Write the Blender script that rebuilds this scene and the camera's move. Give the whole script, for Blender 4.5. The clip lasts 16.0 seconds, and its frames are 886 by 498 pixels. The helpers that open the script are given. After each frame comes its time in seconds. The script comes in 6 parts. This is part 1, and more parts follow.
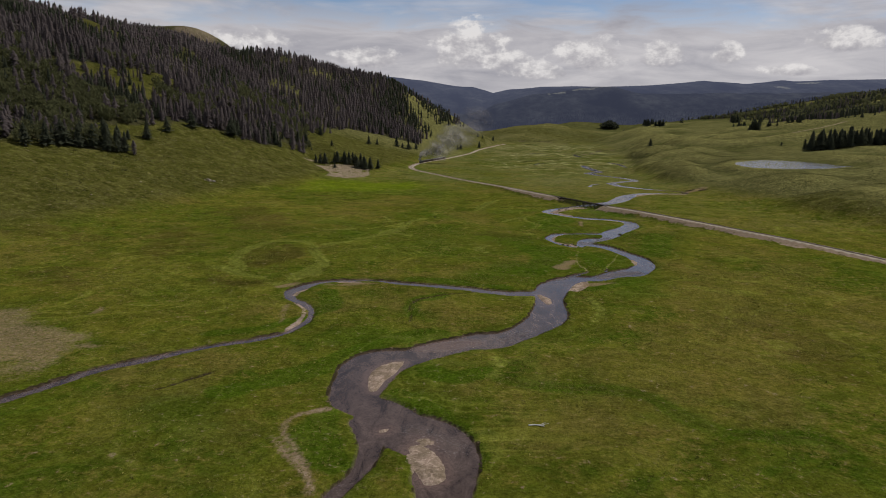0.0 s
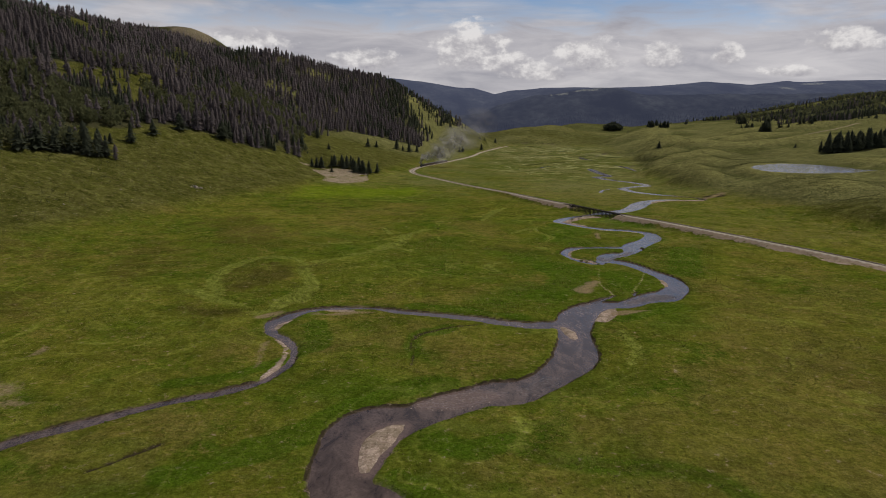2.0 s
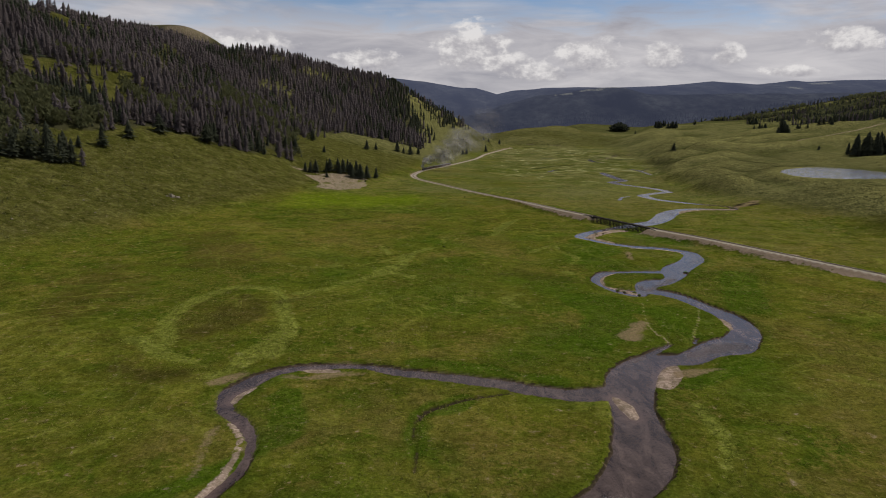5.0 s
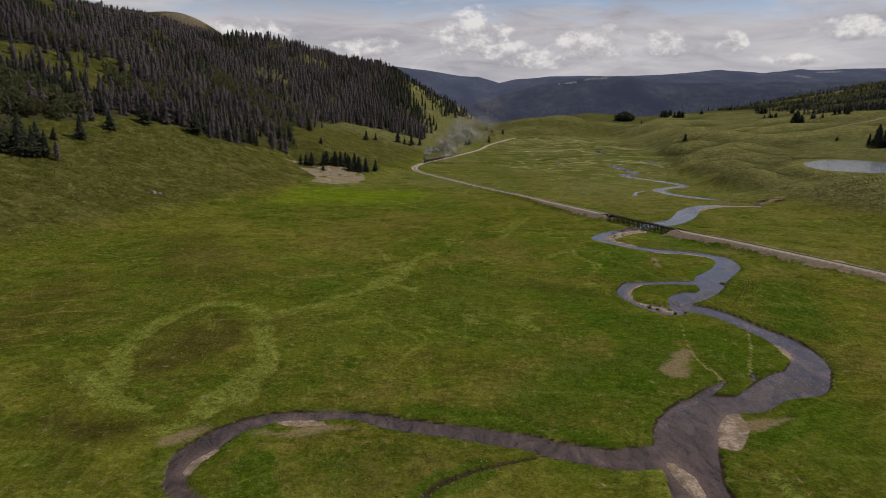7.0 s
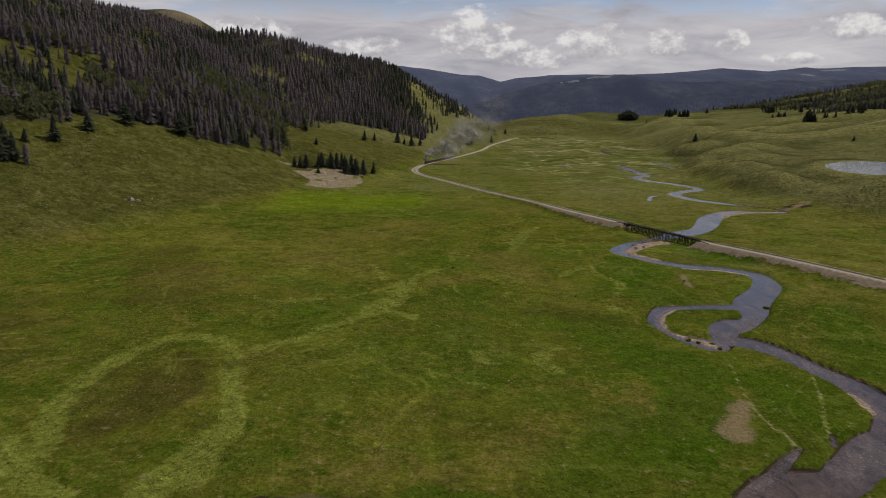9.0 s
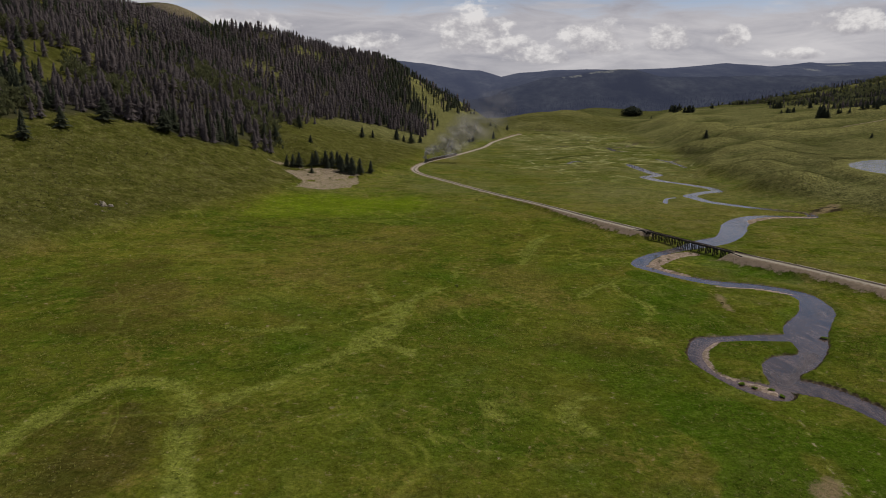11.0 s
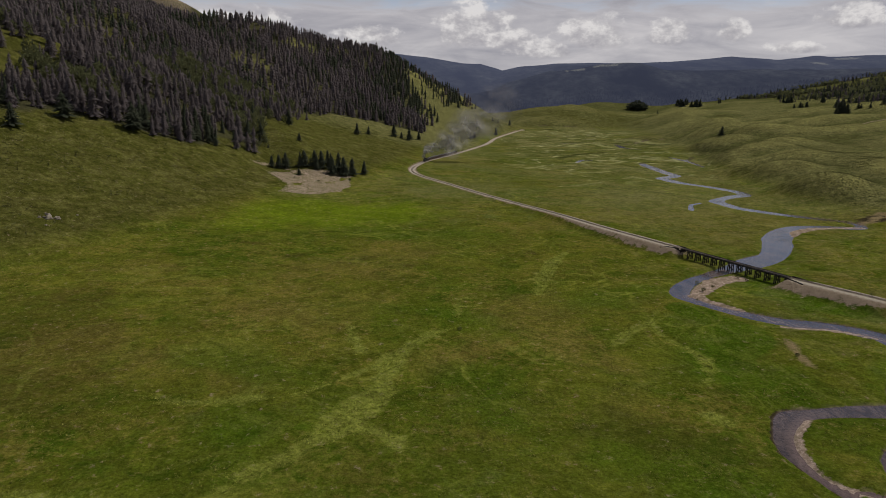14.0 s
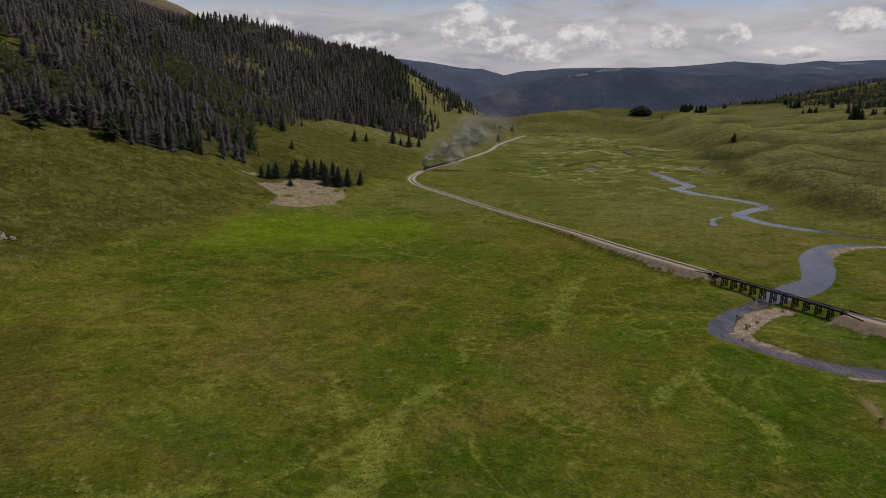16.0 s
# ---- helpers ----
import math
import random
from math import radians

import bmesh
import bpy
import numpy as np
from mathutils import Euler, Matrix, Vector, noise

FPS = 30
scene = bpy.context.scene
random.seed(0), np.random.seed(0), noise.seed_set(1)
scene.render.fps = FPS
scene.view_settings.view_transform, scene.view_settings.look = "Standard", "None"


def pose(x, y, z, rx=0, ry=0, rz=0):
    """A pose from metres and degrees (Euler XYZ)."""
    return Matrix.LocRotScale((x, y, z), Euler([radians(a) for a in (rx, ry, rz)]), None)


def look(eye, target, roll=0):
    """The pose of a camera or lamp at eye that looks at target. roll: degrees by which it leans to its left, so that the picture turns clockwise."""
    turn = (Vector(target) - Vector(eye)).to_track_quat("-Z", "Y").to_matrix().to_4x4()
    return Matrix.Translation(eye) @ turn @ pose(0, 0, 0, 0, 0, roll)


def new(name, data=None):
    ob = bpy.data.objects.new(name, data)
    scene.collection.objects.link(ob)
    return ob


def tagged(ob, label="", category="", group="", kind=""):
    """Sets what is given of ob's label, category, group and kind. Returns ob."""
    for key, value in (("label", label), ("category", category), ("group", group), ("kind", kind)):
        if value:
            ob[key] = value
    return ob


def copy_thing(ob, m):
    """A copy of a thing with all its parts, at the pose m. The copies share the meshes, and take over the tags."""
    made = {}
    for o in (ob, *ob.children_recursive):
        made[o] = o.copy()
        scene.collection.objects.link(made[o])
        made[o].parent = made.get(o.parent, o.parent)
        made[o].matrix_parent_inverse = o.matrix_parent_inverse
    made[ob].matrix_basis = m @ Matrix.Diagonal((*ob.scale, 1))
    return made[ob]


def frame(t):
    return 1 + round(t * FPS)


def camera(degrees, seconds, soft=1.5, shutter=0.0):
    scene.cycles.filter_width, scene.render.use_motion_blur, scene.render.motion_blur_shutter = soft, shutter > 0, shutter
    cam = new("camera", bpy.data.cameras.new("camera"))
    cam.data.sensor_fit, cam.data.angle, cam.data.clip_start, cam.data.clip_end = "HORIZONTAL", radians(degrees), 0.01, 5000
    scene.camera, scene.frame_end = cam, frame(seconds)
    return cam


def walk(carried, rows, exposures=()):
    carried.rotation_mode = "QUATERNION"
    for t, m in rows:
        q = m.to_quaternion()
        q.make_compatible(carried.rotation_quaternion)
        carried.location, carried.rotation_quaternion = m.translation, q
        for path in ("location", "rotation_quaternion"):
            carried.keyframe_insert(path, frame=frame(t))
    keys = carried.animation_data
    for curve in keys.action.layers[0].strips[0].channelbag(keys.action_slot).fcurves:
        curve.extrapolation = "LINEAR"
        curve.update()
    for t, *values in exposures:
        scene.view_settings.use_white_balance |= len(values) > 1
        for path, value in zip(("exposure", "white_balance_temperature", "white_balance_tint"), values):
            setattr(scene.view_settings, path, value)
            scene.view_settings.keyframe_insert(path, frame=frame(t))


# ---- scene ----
cam = camera(67.9, 16.0, soft=0.95)
METRES, EYE, TILT, LEAN, TURN = 297.9, 70.0, 0.0, 0.0, 0.0
ROWS = [
    (0.0, 0.0, 0.0, 0.0, 0.2, -11.34, -0.98),
    (0.5, -0.0024, 0.0327, 0.0007, 0.19, -11.25, -0.95),
    (1.0, -0.0043, 0.0651, 0.0011, 0.17, -11.28, -0.93),
    (1.5, -0.0062, 0.0978, 0.0011, 0.19, -11.24, -0.9),
    (2.0, -0.0077, 0.13, 0.0016, 0.23, -11.22, -0.9),
    (2.5, -0.0095, 0.1625, 0.0018, 0.25, -11.24, -0.89),
    (3.0, -0.0114, 0.1949, 0.0021, 0.27, -11.2, -0.87),
    (3.5, -0.0133, 0.2278, 0.0023, 0.3, -11.13, -0.87),
    (4.0, -0.0152, 0.2608, 0.0025, 0.32, -11.13, -0.86),
    (6.5, -0.0246, 0.4214, 0.0034, 0.33, -11.81, -0.88),
    (7.0, -0.0262, 0.4519, 0.0044, 0.42, -12.1, -0.87),
    (7.5, -0.0276, 0.4818, 0.0041, 0.46, -12.11, -0.83),
    (8.0, -0.0289, 0.5121, 0.0044, 0.45, -12.1, -0.84),
    (8.5, -0.0298, 0.5426, 0.0046, 0.46, -12.1, -0.82),
    (9.0, -0.031, 0.5735, 0.0048, 0.46, -12.18, -0.82),
    (11.5, -0.0353, 0.7273, 0.0062, 0.48, -12.65, -0.83),
    (12.0, -0.0355, 0.7571, 0.0066, 0.48, -12.73, -0.83),
    (12.5, -0.0357, 0.7871, 0.0071, 0.49, -12.81, -0.82),
    (13.0, -0.0357, 0.8172, 0.0071, 0.51, -12.87, -0.82),
    (13.5, -0.0359, 0.8472, 0.0077, 0.52, -12.94, -0.82),
    (14.0, -0.036, 0.8767, 0.0083, 0.49, -13.06, -0.82),
    (14.5, -0.0363, 0.9062, 0.0089, 0.49, -13.07, -0.84),
    (15.0, -0.0369, 0.9366, 0.009, 0.51, -12.92, -0.83),
    (15.5, -0.0381, 0.9673, 0.0095, 0.53, -12.8, -0.84),
    (16.0, -0.0394, 0.9989, 0.0097, 0.53, -12.65, -0.85),
]
walk(cam, [(t, pose(0, 0, EYE, TILT, LEAN, TURN) @ pose(METRES * x, METRES * y, METRES * z, 90 + pitch, roll, yaw)) for t, x, y, z, yaw, pitch, roll in ROWS],
     [(0.0, 0.0), (9.0, -0.01), (16.0, -0.09)])

# ---- sky and sun ----
SUN_FROM = Vector((0.74, 0.36, 1.05)).normalized()


def node(tree, kind, inputs=None, **settings):
    """A shader node with its settings, and its inputs set to values or linked to sockets."""
    made = tree.nodes.new(kind)
    if "operation" in settings:
        made.operation = settings["operation"]
    if "use_clamp" in settings:
        made.use_clamp = settings["use_clamp"]
    if "data_type" in settings:
        made.data_type = settings["data_type"]
    if "blend_type" in settings:
        made.blend_type = settings["blend_type"]
    if "feature" in settings:
        made.feature = settings["feature"]
    if "attribute_name" in settings:
        made.attribute_name = settings["attribute_name"]
    if "sky_type" in settings:
        made.sky_type = settings["sky_type"]
    if "sun_disc" in settings:
        made.sun_disc = settings["sun_disc"]
    if "sun_elevation" in settings:
        made.sun_elevation = settings["sun_elevation"]
    if "sun_rotation" in settings:
        made.sun_rotation = settings["sun_rotation"]
    if "altitude" in settings:
        made.altitude = settings["altitude"]
    if "dust_density" in settings:
        made.dust_density = settings["dust_density"]
    for key, value in (inputs or {}).items():
        if isinstance(value, bpy.types.NodeSocket):
            tree.links.new(value, made.inputs[key])
        else:
            made.inputs[key].default_value = value
    return made


def ramp(tree, fac, stops):
    made = node(tree, "ShaderNodeValToRGB", {0: fac})
    cr = made.color_ramp
    while len(cr.elements) < len(stops):
        cr.elements.new(0.5)
    for e, (p, c) in zip(cr.elements, stops):
        e.position = p
        e.color = (c, c, c, 1) if isinstance(c, (int, float)) else (*c, 1)
    return made.outputs[0]


def maths(tree, op, a, b=0.0, c=0.0, clamp=False):
    return node(tree, "ShaderNodeMath", {0: a, 1: b, 2: c}, operation=op, use_clamp=clamp).outputs[0]


def mix(tree, fac, a, b, how="MIX"):
    made = node(tree, "ShaderNodeMix", None, data_type="RGBA", blend_type=how)
    for key, value in ((0, fac), (6, a), (7, b)):
        if isinstance(value, bpy.types.NodeSocket):
            tree.links.new(value, made.inputs[key])
        else:
            made.inputs[key].default_value = (*value, 1) if isinstance(value, tuple) else value
    return made.outputs[2]


def noise_at(tree, where, scale, detail=3.0, rough=0.55, distort=0.0):
    return node(tree, "ShaderNodeTexNoise", {"Vector": where, "Scale": scale, "Detail": detail, "Roughness": rough, "Distortion": distort}).outputs[0]


def build_world():
    world = bpy.data.worlds.new("sky")
    scene.world = world
    world.use_nodes = True
    t = world.node_tree
    t.nodes.clear()
    sky = node(t, "ShaderNodeTexSky", None, sky_type="NISHITA", sun_disc=False, sun_elevation=math.asin(SUN_FROM.z),
               sun_rotation=math.atan2(SUN_FROM.x, SUN_FROM.y), altitude=2900.0, dust_density=0.6)
    way = node(t, "ShaderNodeTexCoord").outputs["Generated"]
    xyz = node(t, "ShaderNodeSeparateXYZ", {0: way})
    up = xyz.outputs[2]
    east, north = xyz.outputs[0], maths(t, "MAXIMUM", xyz.outputs[1], 0.002)
    bearing, rise = maths(t, "DIVIDE", east, north), maths(t, "DIVIDE", up, north)
    flat = node(t, "ShaderNodeMapping", {"Vector": way, "Location": (3.3, 0.7, 0.0), "Scale": (1.0, 1.0, 1.5)}).outputs[0]
    fluff = noise_at(t, flat, 26.0, 6.0, 0.6, 0.2)
    wisps = noise_at(t, node(t, "ShaderNodeMapping", {"Vector": way, "Scale": (1.0, 1.0, 5.0)}).outputs[0], 7.0, 6.0, 0.58, 0.5)
    # thin high sheets, seen flat from below
    lift = maths(t, "ADD", up, 0.06)
    sheet = node(t, "ShaderNodeCombineXYZ", {0: maths(t, "DIVIDE", east, lift), 1: maths(t, "DIVIDE", xyz.outputs[1], lift)}).outputs[0]
    veil = noise_at(t, sheet, 0.55, 5.0, 0.55, 0.4)
    # a long bank of cloud over the horizon, ragged and thinning upwards
    bank_top = maths(t, "ADD", up, maths(t, "MULTIPLY", maths(t, "SUBTRACT", wisps, 0.5), 0.10))
    cover = maths(t, "MAXIMUM", ramp(t, bank_top, [(0.120, 0.97), (0.165, 0.0)]), ramp(t, veil, [(0.43, 0.0), (0.60, 0.9)]))
    pale = mix(t, ramp(t, wisps, [(0.3, 0.0), (0.68, 1.0)]), (3.95, 3.85, 4.3), (6.9, 6.6, 6.75))
    pale = mix(t, ramp(t, up, [(0.0, 0.6), (0.06, 0.0)]), pale, (4.9, 4.75, 5.2))
    out = mix(t, cover, sky.outputs[0], pale)
    # single heaped cumulus: bearing, height, half width, half height
    puffs = noise_at(t, flat, 44.0, 5.0, 0.62, 0.0)
    sunward = noise_at(t, node(t, "ShaderNodeMapping", {"Vector": flat, "Location": (-0.008, 0.0, -0.016)}).outputs[0], 44.0, 5.0, 0.62, 0.0)
    relief = maths(t, "MULTIPLY", maths(t, "SUBTRACT", puffs, sunward), 1.3)
    for b, h, w, k in ((0.032, 0.095, 0.066, 0.046), (0.085, 0.078, 0.044, 0.024), (0.208, 0.088, 0.056, 0.034), (0.316, 0.090, 0.036, 0.029), (0.411, 0.095, 0.029, 0.022),
                       (0.582, 0.116, 0.058, 0.024), (-0.30, 0.096, 0.085, 0.028), (0.13, 0.066, 0.06, 0.018), (-0.12, 0.080, 0.06, 0.022), (0.5, 0.074, 0.05, 0.012)):
        u = maths(t, "DIVIDE", maths(t, "SUBTRACT", bearing, b), w)
        v = maths(t, "DIVIDE", maths(t, "SUBTRACT", rise, h), k)
        v = maths(t, "ADD", v, maths(t, "MULTIPLY", maths(t, "MAXIMUM", maths(t, "MULTIPLY", v, -1.0), 0.0), -0.7))
        body = maths(t, "SUBTRACT", 1.0, maths(t, "ADD", maths(t, "MULTIPLY", u, u), maths(t, "MULTIPLY", v, v)))
        body = maths(t, "ADD", body, maths(t, "ADD", maths(t, "MULTIPLY", maths(t, "SUBTRACT", fluff, 0.5), 2.6), maths(t, "MULTIPLY", maths(t, "SUBTRACT", puffs, 0.5), 1.5)))
        lit = maths(t, "ADD", maths(t, "MULTIPLY_ADD", v, 0.26, relief), maths(t, "MULTIPLY_ADD", fluff, 0.6, 0.22))
        tone = ramp(t, lit, [(0.14, (4.2, 4.05, 4.45)), (0.46, (5.8, 5.6, 5.8)), (0.80, (9.0, 8.7, 8.6))])
        out = mix(t, maths(t, "MULTIPLY", ramp(t, body, [(0.05, 0.0), (0.62, 1.0)]), 0.88), out, tone)
    back = node(t, "ShaderNodeBackground", {"Color": out, "Strength": 0.085})
    t.links.new(back.outputs[0], node(t, "ShaderNodeOutputWorld").inputs[0])


build_world()
sun = new("sun", bpy.data.lights.new("sun", "SUN"))
sun.data.energy, sun.data.angle, sun.data.color = 3.3, radians(0.8), (1.0, 0.955, 0.88)
sun.matrix_world = look(SUN_FROM * 500, (0, 0, 0))

# ---- the lie of the land ----
WATER = -0.8


def lattice(i, j, seed):
    n = (i * 374761393 + j * 668265263 + seed * 1442695041) & 0x7FFFFFFF
    n = ((n ^ (n >> 13)) * 1274126177) & 0x7FFFFFFF
    return ((n ^ (n >> 16)) & 0xFFFF) / 65535.0


def value_noise(x, y, size, seed=0):
    """Smooth noise from 0 to 1 with cells of the given size in metres."""
    u, v = np.asarray(x, float) / size, np.asarray(y, float) / size
    i, j = np.floor(u).astype(np.int64), np.floor(v).astype(np.int64)
    u, v = u - i, v - j
    u, v = u * u * (3 - 2 * u), v * v * (3 - 2 * v)
    low = lattice(i, j, seed) * (1 - u) + lattice(i + 1, j, seed) * u
    high = lattice(i, j + 1, seed) * (1 - u) + lattice(i + 1, j + 1, seed) * u
    return low * (1 - v) + high * v


def fractal(x, y, size, octaves=4, seed=0):
    total, weight, sum_w = 0.0, 1.0, 0.0
    for k in range(octaves):
        total = total + weight * value_noise(x, y, size, seed + 7 * k)
        sum_w += weight
        size, weight = size * 0.47, weight * 0.5
    return total / sum_w


def smooth(a, b, v):
    s = np.clip((v - a) / (b - a), 0, 1)
    return s * s * (3 - 2 * s)


def glide(points, step=2.5):
    """A curve through points (x, y, half width), cut into short pieces."""
    p = np.array(points, float)
    p = np.vstack([2 * p[0] - p[1], p, 2 * p[-1] - p[-2]])
    rows = []
    for a, b, c, d in zip(p[:-3], p[1:-2], p[2:-1], p[3:]):
        n = max(2, int(np.hypot(*(c - b)[:2]) / step))
        for s in np.arange(n) / n:
            rows.append(0.5 * (2 * b + (c - a) * s + (2 * a - 5 * b + 4 * c - d) * s * s + (3 * b - a - 3 * c + d) * s ** 3))
    rows.append(p[-2])
    return np.array(rows)


# the river, from the near bars up to the cut bank below the sage hill
RIVER_NEAR = [(3, 96, 5.2), (1.1, 112.7, 5.3), (1, 123.3, 7), (0.2, 131.4, 7.9), (-3.8, 137.5, 9), (-9.2, 141.8, 7.7), (-16.3, 151, 6.3),
    (-21.5, 155.1, 5.8), (-22, 161.8, 6.7), (-21.1, 170.4, 8), (-19.3, 179.3, 8.9), (-15.6, 184.4, 8.7), (-8.5, 187.6, 5.9), (-2, 193.4, 6.4),
    (6.4, 198.8, 6), (14.5, 202.5, 7.7), (21.4, 206.1, 5.6), (29.1, 213.8, 5.5), (37, 225.6, 6.7), (40, 235.2, 6.9), (41.7, 246.1, 5.9), (43.2, 257.9, 5.9),
    (47.3, 272, 6.8), (53.9, 283.1, 6), (61.1, 288.3, 5), (69.6, 289, 4.4)]
RIVER_BENDS = [(69.6, 289, 4.4), (78.4, 296.9, 5.2), (87.5, 302.4, 7.4), (93.9, 308, 5.8), (99.8, 317.7, 5.1), (101.5, 328.6, 5.2), (101.1, 338.7, 4.3),
    (97.6, 348.6, 3.8), (94.3, 358.9, 3.8), (90, 367.4, 4.8), (83.2, 371.9, 5), (81.6, 373.8, 4.2), (84.3, 381.9, 4.8), (90.5, 387.8, 6.1),
    (98.3, 392.6, 3.5), (104, 402.6, 5), (108.8, 415.6, 6.6), (120, 430, 5.7), (126.1, 439.7, 5.9), (130.1, 451.2, 4.7), (129.9, 460.4, 4.6),
    (122.1, 467.5, 5.2), (112.8, 471.9, 4.8), (104.7, 474.7, 4.5), (98, 479, 4.2), (91.3, 485.2, 3.3), (85.8, 492.2, 2.9), (82, 498.2, 4),
    (80.1, 506.6, 3.9), (87.2, 520, 3.7), (98.9, 531.9, 3.2), (111.6, 541.7, 3.4)]
RIVER_HILL = [(111.6, 541.7, 3.4), (132.1, 558.8, 7.4), (147.5, 573, 6.1), (161.7, 596.7, 7.2), (169.2, 612.9, 7), (183.9, 633.6, 6.5),
    (199.8, 647, 5.2), (218.4, 650, 4.4), (233.3, 648, 3.8), (241, 656, 3.4), (239.1, 668.5, 3.2), (225.2, 679.9, 3.3), (213.4, 691.3, 4.1),
    (201.9, 704.4, 4.3), (192.8, 717.5, 3.9), (190, 733.3, 4.1), (189.7, 748.1, 4.8), (201.5, 763.5, 3.5), (216.9, 776.1, 4.8), (225.3, 781.3, 4.8),
    (228, 799.2, 4.8), (222.8, 816, 4.8), (212.3, 836.8, 4.1), (199.8, 855.4, 4.8), (194.4, 880.3, 4.8), (194.6, 890.6, 4.8), (213.2, 910.4, 4.8),
    (213.4, 933.6, 4.8), (213.4, 969.1, 4.8), (214.3, 1011.4, 4.8), (216, 1034, 2.4)]
RIVER_LOOP = [(101.8, 409.6, 3.8), (94, 409, 3.3), (86.1, 408.5, 2.7), (77.7, 407.3, 2.2), (72, 405.2, 3.1), (67.2, 399.3, 2.6), (64.5, 393.4, 2.3),
    (63.7, 386.9, 2.2), (64.3, 379.8, 1.5), (66.9, 374.6, 2.2), (70.9, 371.1, 4.3), (74.9, 367.4, 5.3)]
TRIBUTARY = [(44, 264, 4.6), (34.6, 262.2, 4.6), (28.8, 261.2, 3.9), (22.7, 262.8, 3.5), (17.4, 264.6, 3.7), (12.1, 267.4, 3.6), (3.8, 269.9, 3.4),
    (-2.4, 271.6, 3), (-8.4, 273.3, 2.9), (-13.9, 274.4, 2.9), (-19.3, 275.6, 2.6), (-25.5, 278.3, 2.3), (-31.7, 279.5, 2), (-37.9, 278.9, 2.4),
    (-44.2, 278.4, 2.1), (-49.2, 276.2, 2.7), (-53.3, 273.3, 2.5), (-56.6, 269.7, 2.9), (-58.3, 265.3, 3.1), (-60.9, 260.3, 3.1), (-61.5, 258, 2.8)]
FAR_THREADS = [
    [(205.3, 1853.6, 2.6), (272.8, 1846.1, 2.6), (332.3, 1836.4, 1.8)], [(209.7, 1480.3, 2), (271.1, 1469.6, 2.6), (322.6, 1465.3, 2.6), (385.1, 1463.6, 1.4)],
    [(264, 1346, 3.5), (260, 1283, 4), (277, 1253, 3)], [(140, 1035.5, 1.3), (154.7, 1069.2, 1.4), (163.4, 1062.7, 1.3)],
    [(412.6, 2491, 2.6), (386.1, 2282.1, 2.6), (368.8, 2148.7, 2.2)], [(271, 1601, 4.5), (280, 1568, 4.5)], [(277.6, 1124.6, 1.2), (282, 1070, 2.2), (276, 1000, 1)],
    [(311, 1138, 1.2), (302, 1112, 2), (283, 1080, 1.6)], [(174, 1369, 2), (264, 1362, 2.4), (330, 1384, 2), (358, 1378, 1.4)], [(300, 1802, 5), (311, 1803, 5)],
]
FAR_THREADS += [
    [(176, 1553, 2), (240, 1580, 2.6), (275, 1590, 2)], [(174, 738, 0.6), (166, 731, 0.8), (162, 724, 0.9), (156, 706, 0.8)],
]
# old channels in the marsh up the valley: dry pale beds and dark wet ones
CHANNEL_PALE = [[(214, 1490, 6), (232, 1502, 6)], [(172, 1287, 5), (223, 1366, 6), (234, 1298, 6), (249, 1257, 5)], [(284, 1432, 6), (299, 1404, 6), (340, 1322, 5)],
                [(201, 1054, 3.4), (178, 1023, 4), (151, 1037, 4.2), (144, 1018, 3.6), (147, 1001, 3)], [(180, 1146, 4), (186, 1122, 4)], [(188, 1064, 3), (194, 1083, 4), (203, 1103, 3)],
                [(154, 877, 2.2), (168, 888, 2.6), (177, 862, 2)], [(83, 813, 1.8), (103, 825, 2.2), (127, 847, 1.8)], [(109, 935, 2.4), (134, 922, 3), (154, 936, 2.4)]]
CHANNEL_DARK = [[(196, 1797, 7), (247, 1774, 8)], [(268, 1374, 6), (309, 1348, 7), (338, 1314, 6)], [(260, 1445, 6), (300, 1416, 6)], [(188, 1372, 5), (242, 1410, 6)],
                [(129, 1081, 4), (160, 1138, 5), (207, 1183, 5)], [(219, 1040, 4), (256, 1039, 4)]]
SIDE_ARM = [(-17.2, 143.6, 4.5), (-15.8, 135.3, 2.8), (-15, 127.9, 2.4), (-16.5, 120.5, 1.6), (-18.9, 115.9, 1.5), (-20.4, 112, 1.5)]
CUT_OFF = [(12.3, 261.5, 0.8), (4.7, 258.1, 0.8), (-1.9, 254.8, 0.8), (-8.2, 250.4, 0.8), (-11.8, 243.2, 0.6), (-11.7, 234.3, 0.3), (-10.9, 226.2, 0.4),
    (-11, 220.3, 0.1)]
SWALE = [(-73.6, 159.2, 0.6), (-69, 164.2, 0.6), (-63.2, 171.2, 0.6)]
RILL = [(93.3, 343.6, 0.6), (86.5, 326.5, 0.7), (80.6, 313.9, 0.6), (77.2, 304.5, 0.6)]
RILL_TWO = [(73.4, 350.7, 0.6), (69.1, 332.6, 0.5), (66.8, 319.3, 0.7), (67.6, 309.5, 0.9), (68.3, 302.5, 0.9), (61.2, 295.6, 1.1), (52, 287.7, 0.8)]
TRIBUTARY_LOW = [(-61.5, 258, 2.8), (-60.8, 255.1, 2.3), (-58.9, 248.1, 1.7), (-54.5, 243.7, 2), (-49.1, 235.2, 1.3), (-47.2, 226.6, 1.4),
    (-47.1, 219.7, 1.5), (-49.1, 213, 1.4), (-51.3, 207.3, 1.4), (-55.3, 203.3, 2), (-60.1, 199.3, 2.2), (-66.7, 195.8, 2), (-72.4, 192.3, 1.6),
    (-86.8, 180.1, 2.6), (-92.6, 175.4, 2.6), (-97.6, 169.8, 2.5), (-102.5, 160.5, 2), (-108.6, 151.9, 2.1), (-118, 136, 1.8), (-124, 106, 1.8)]
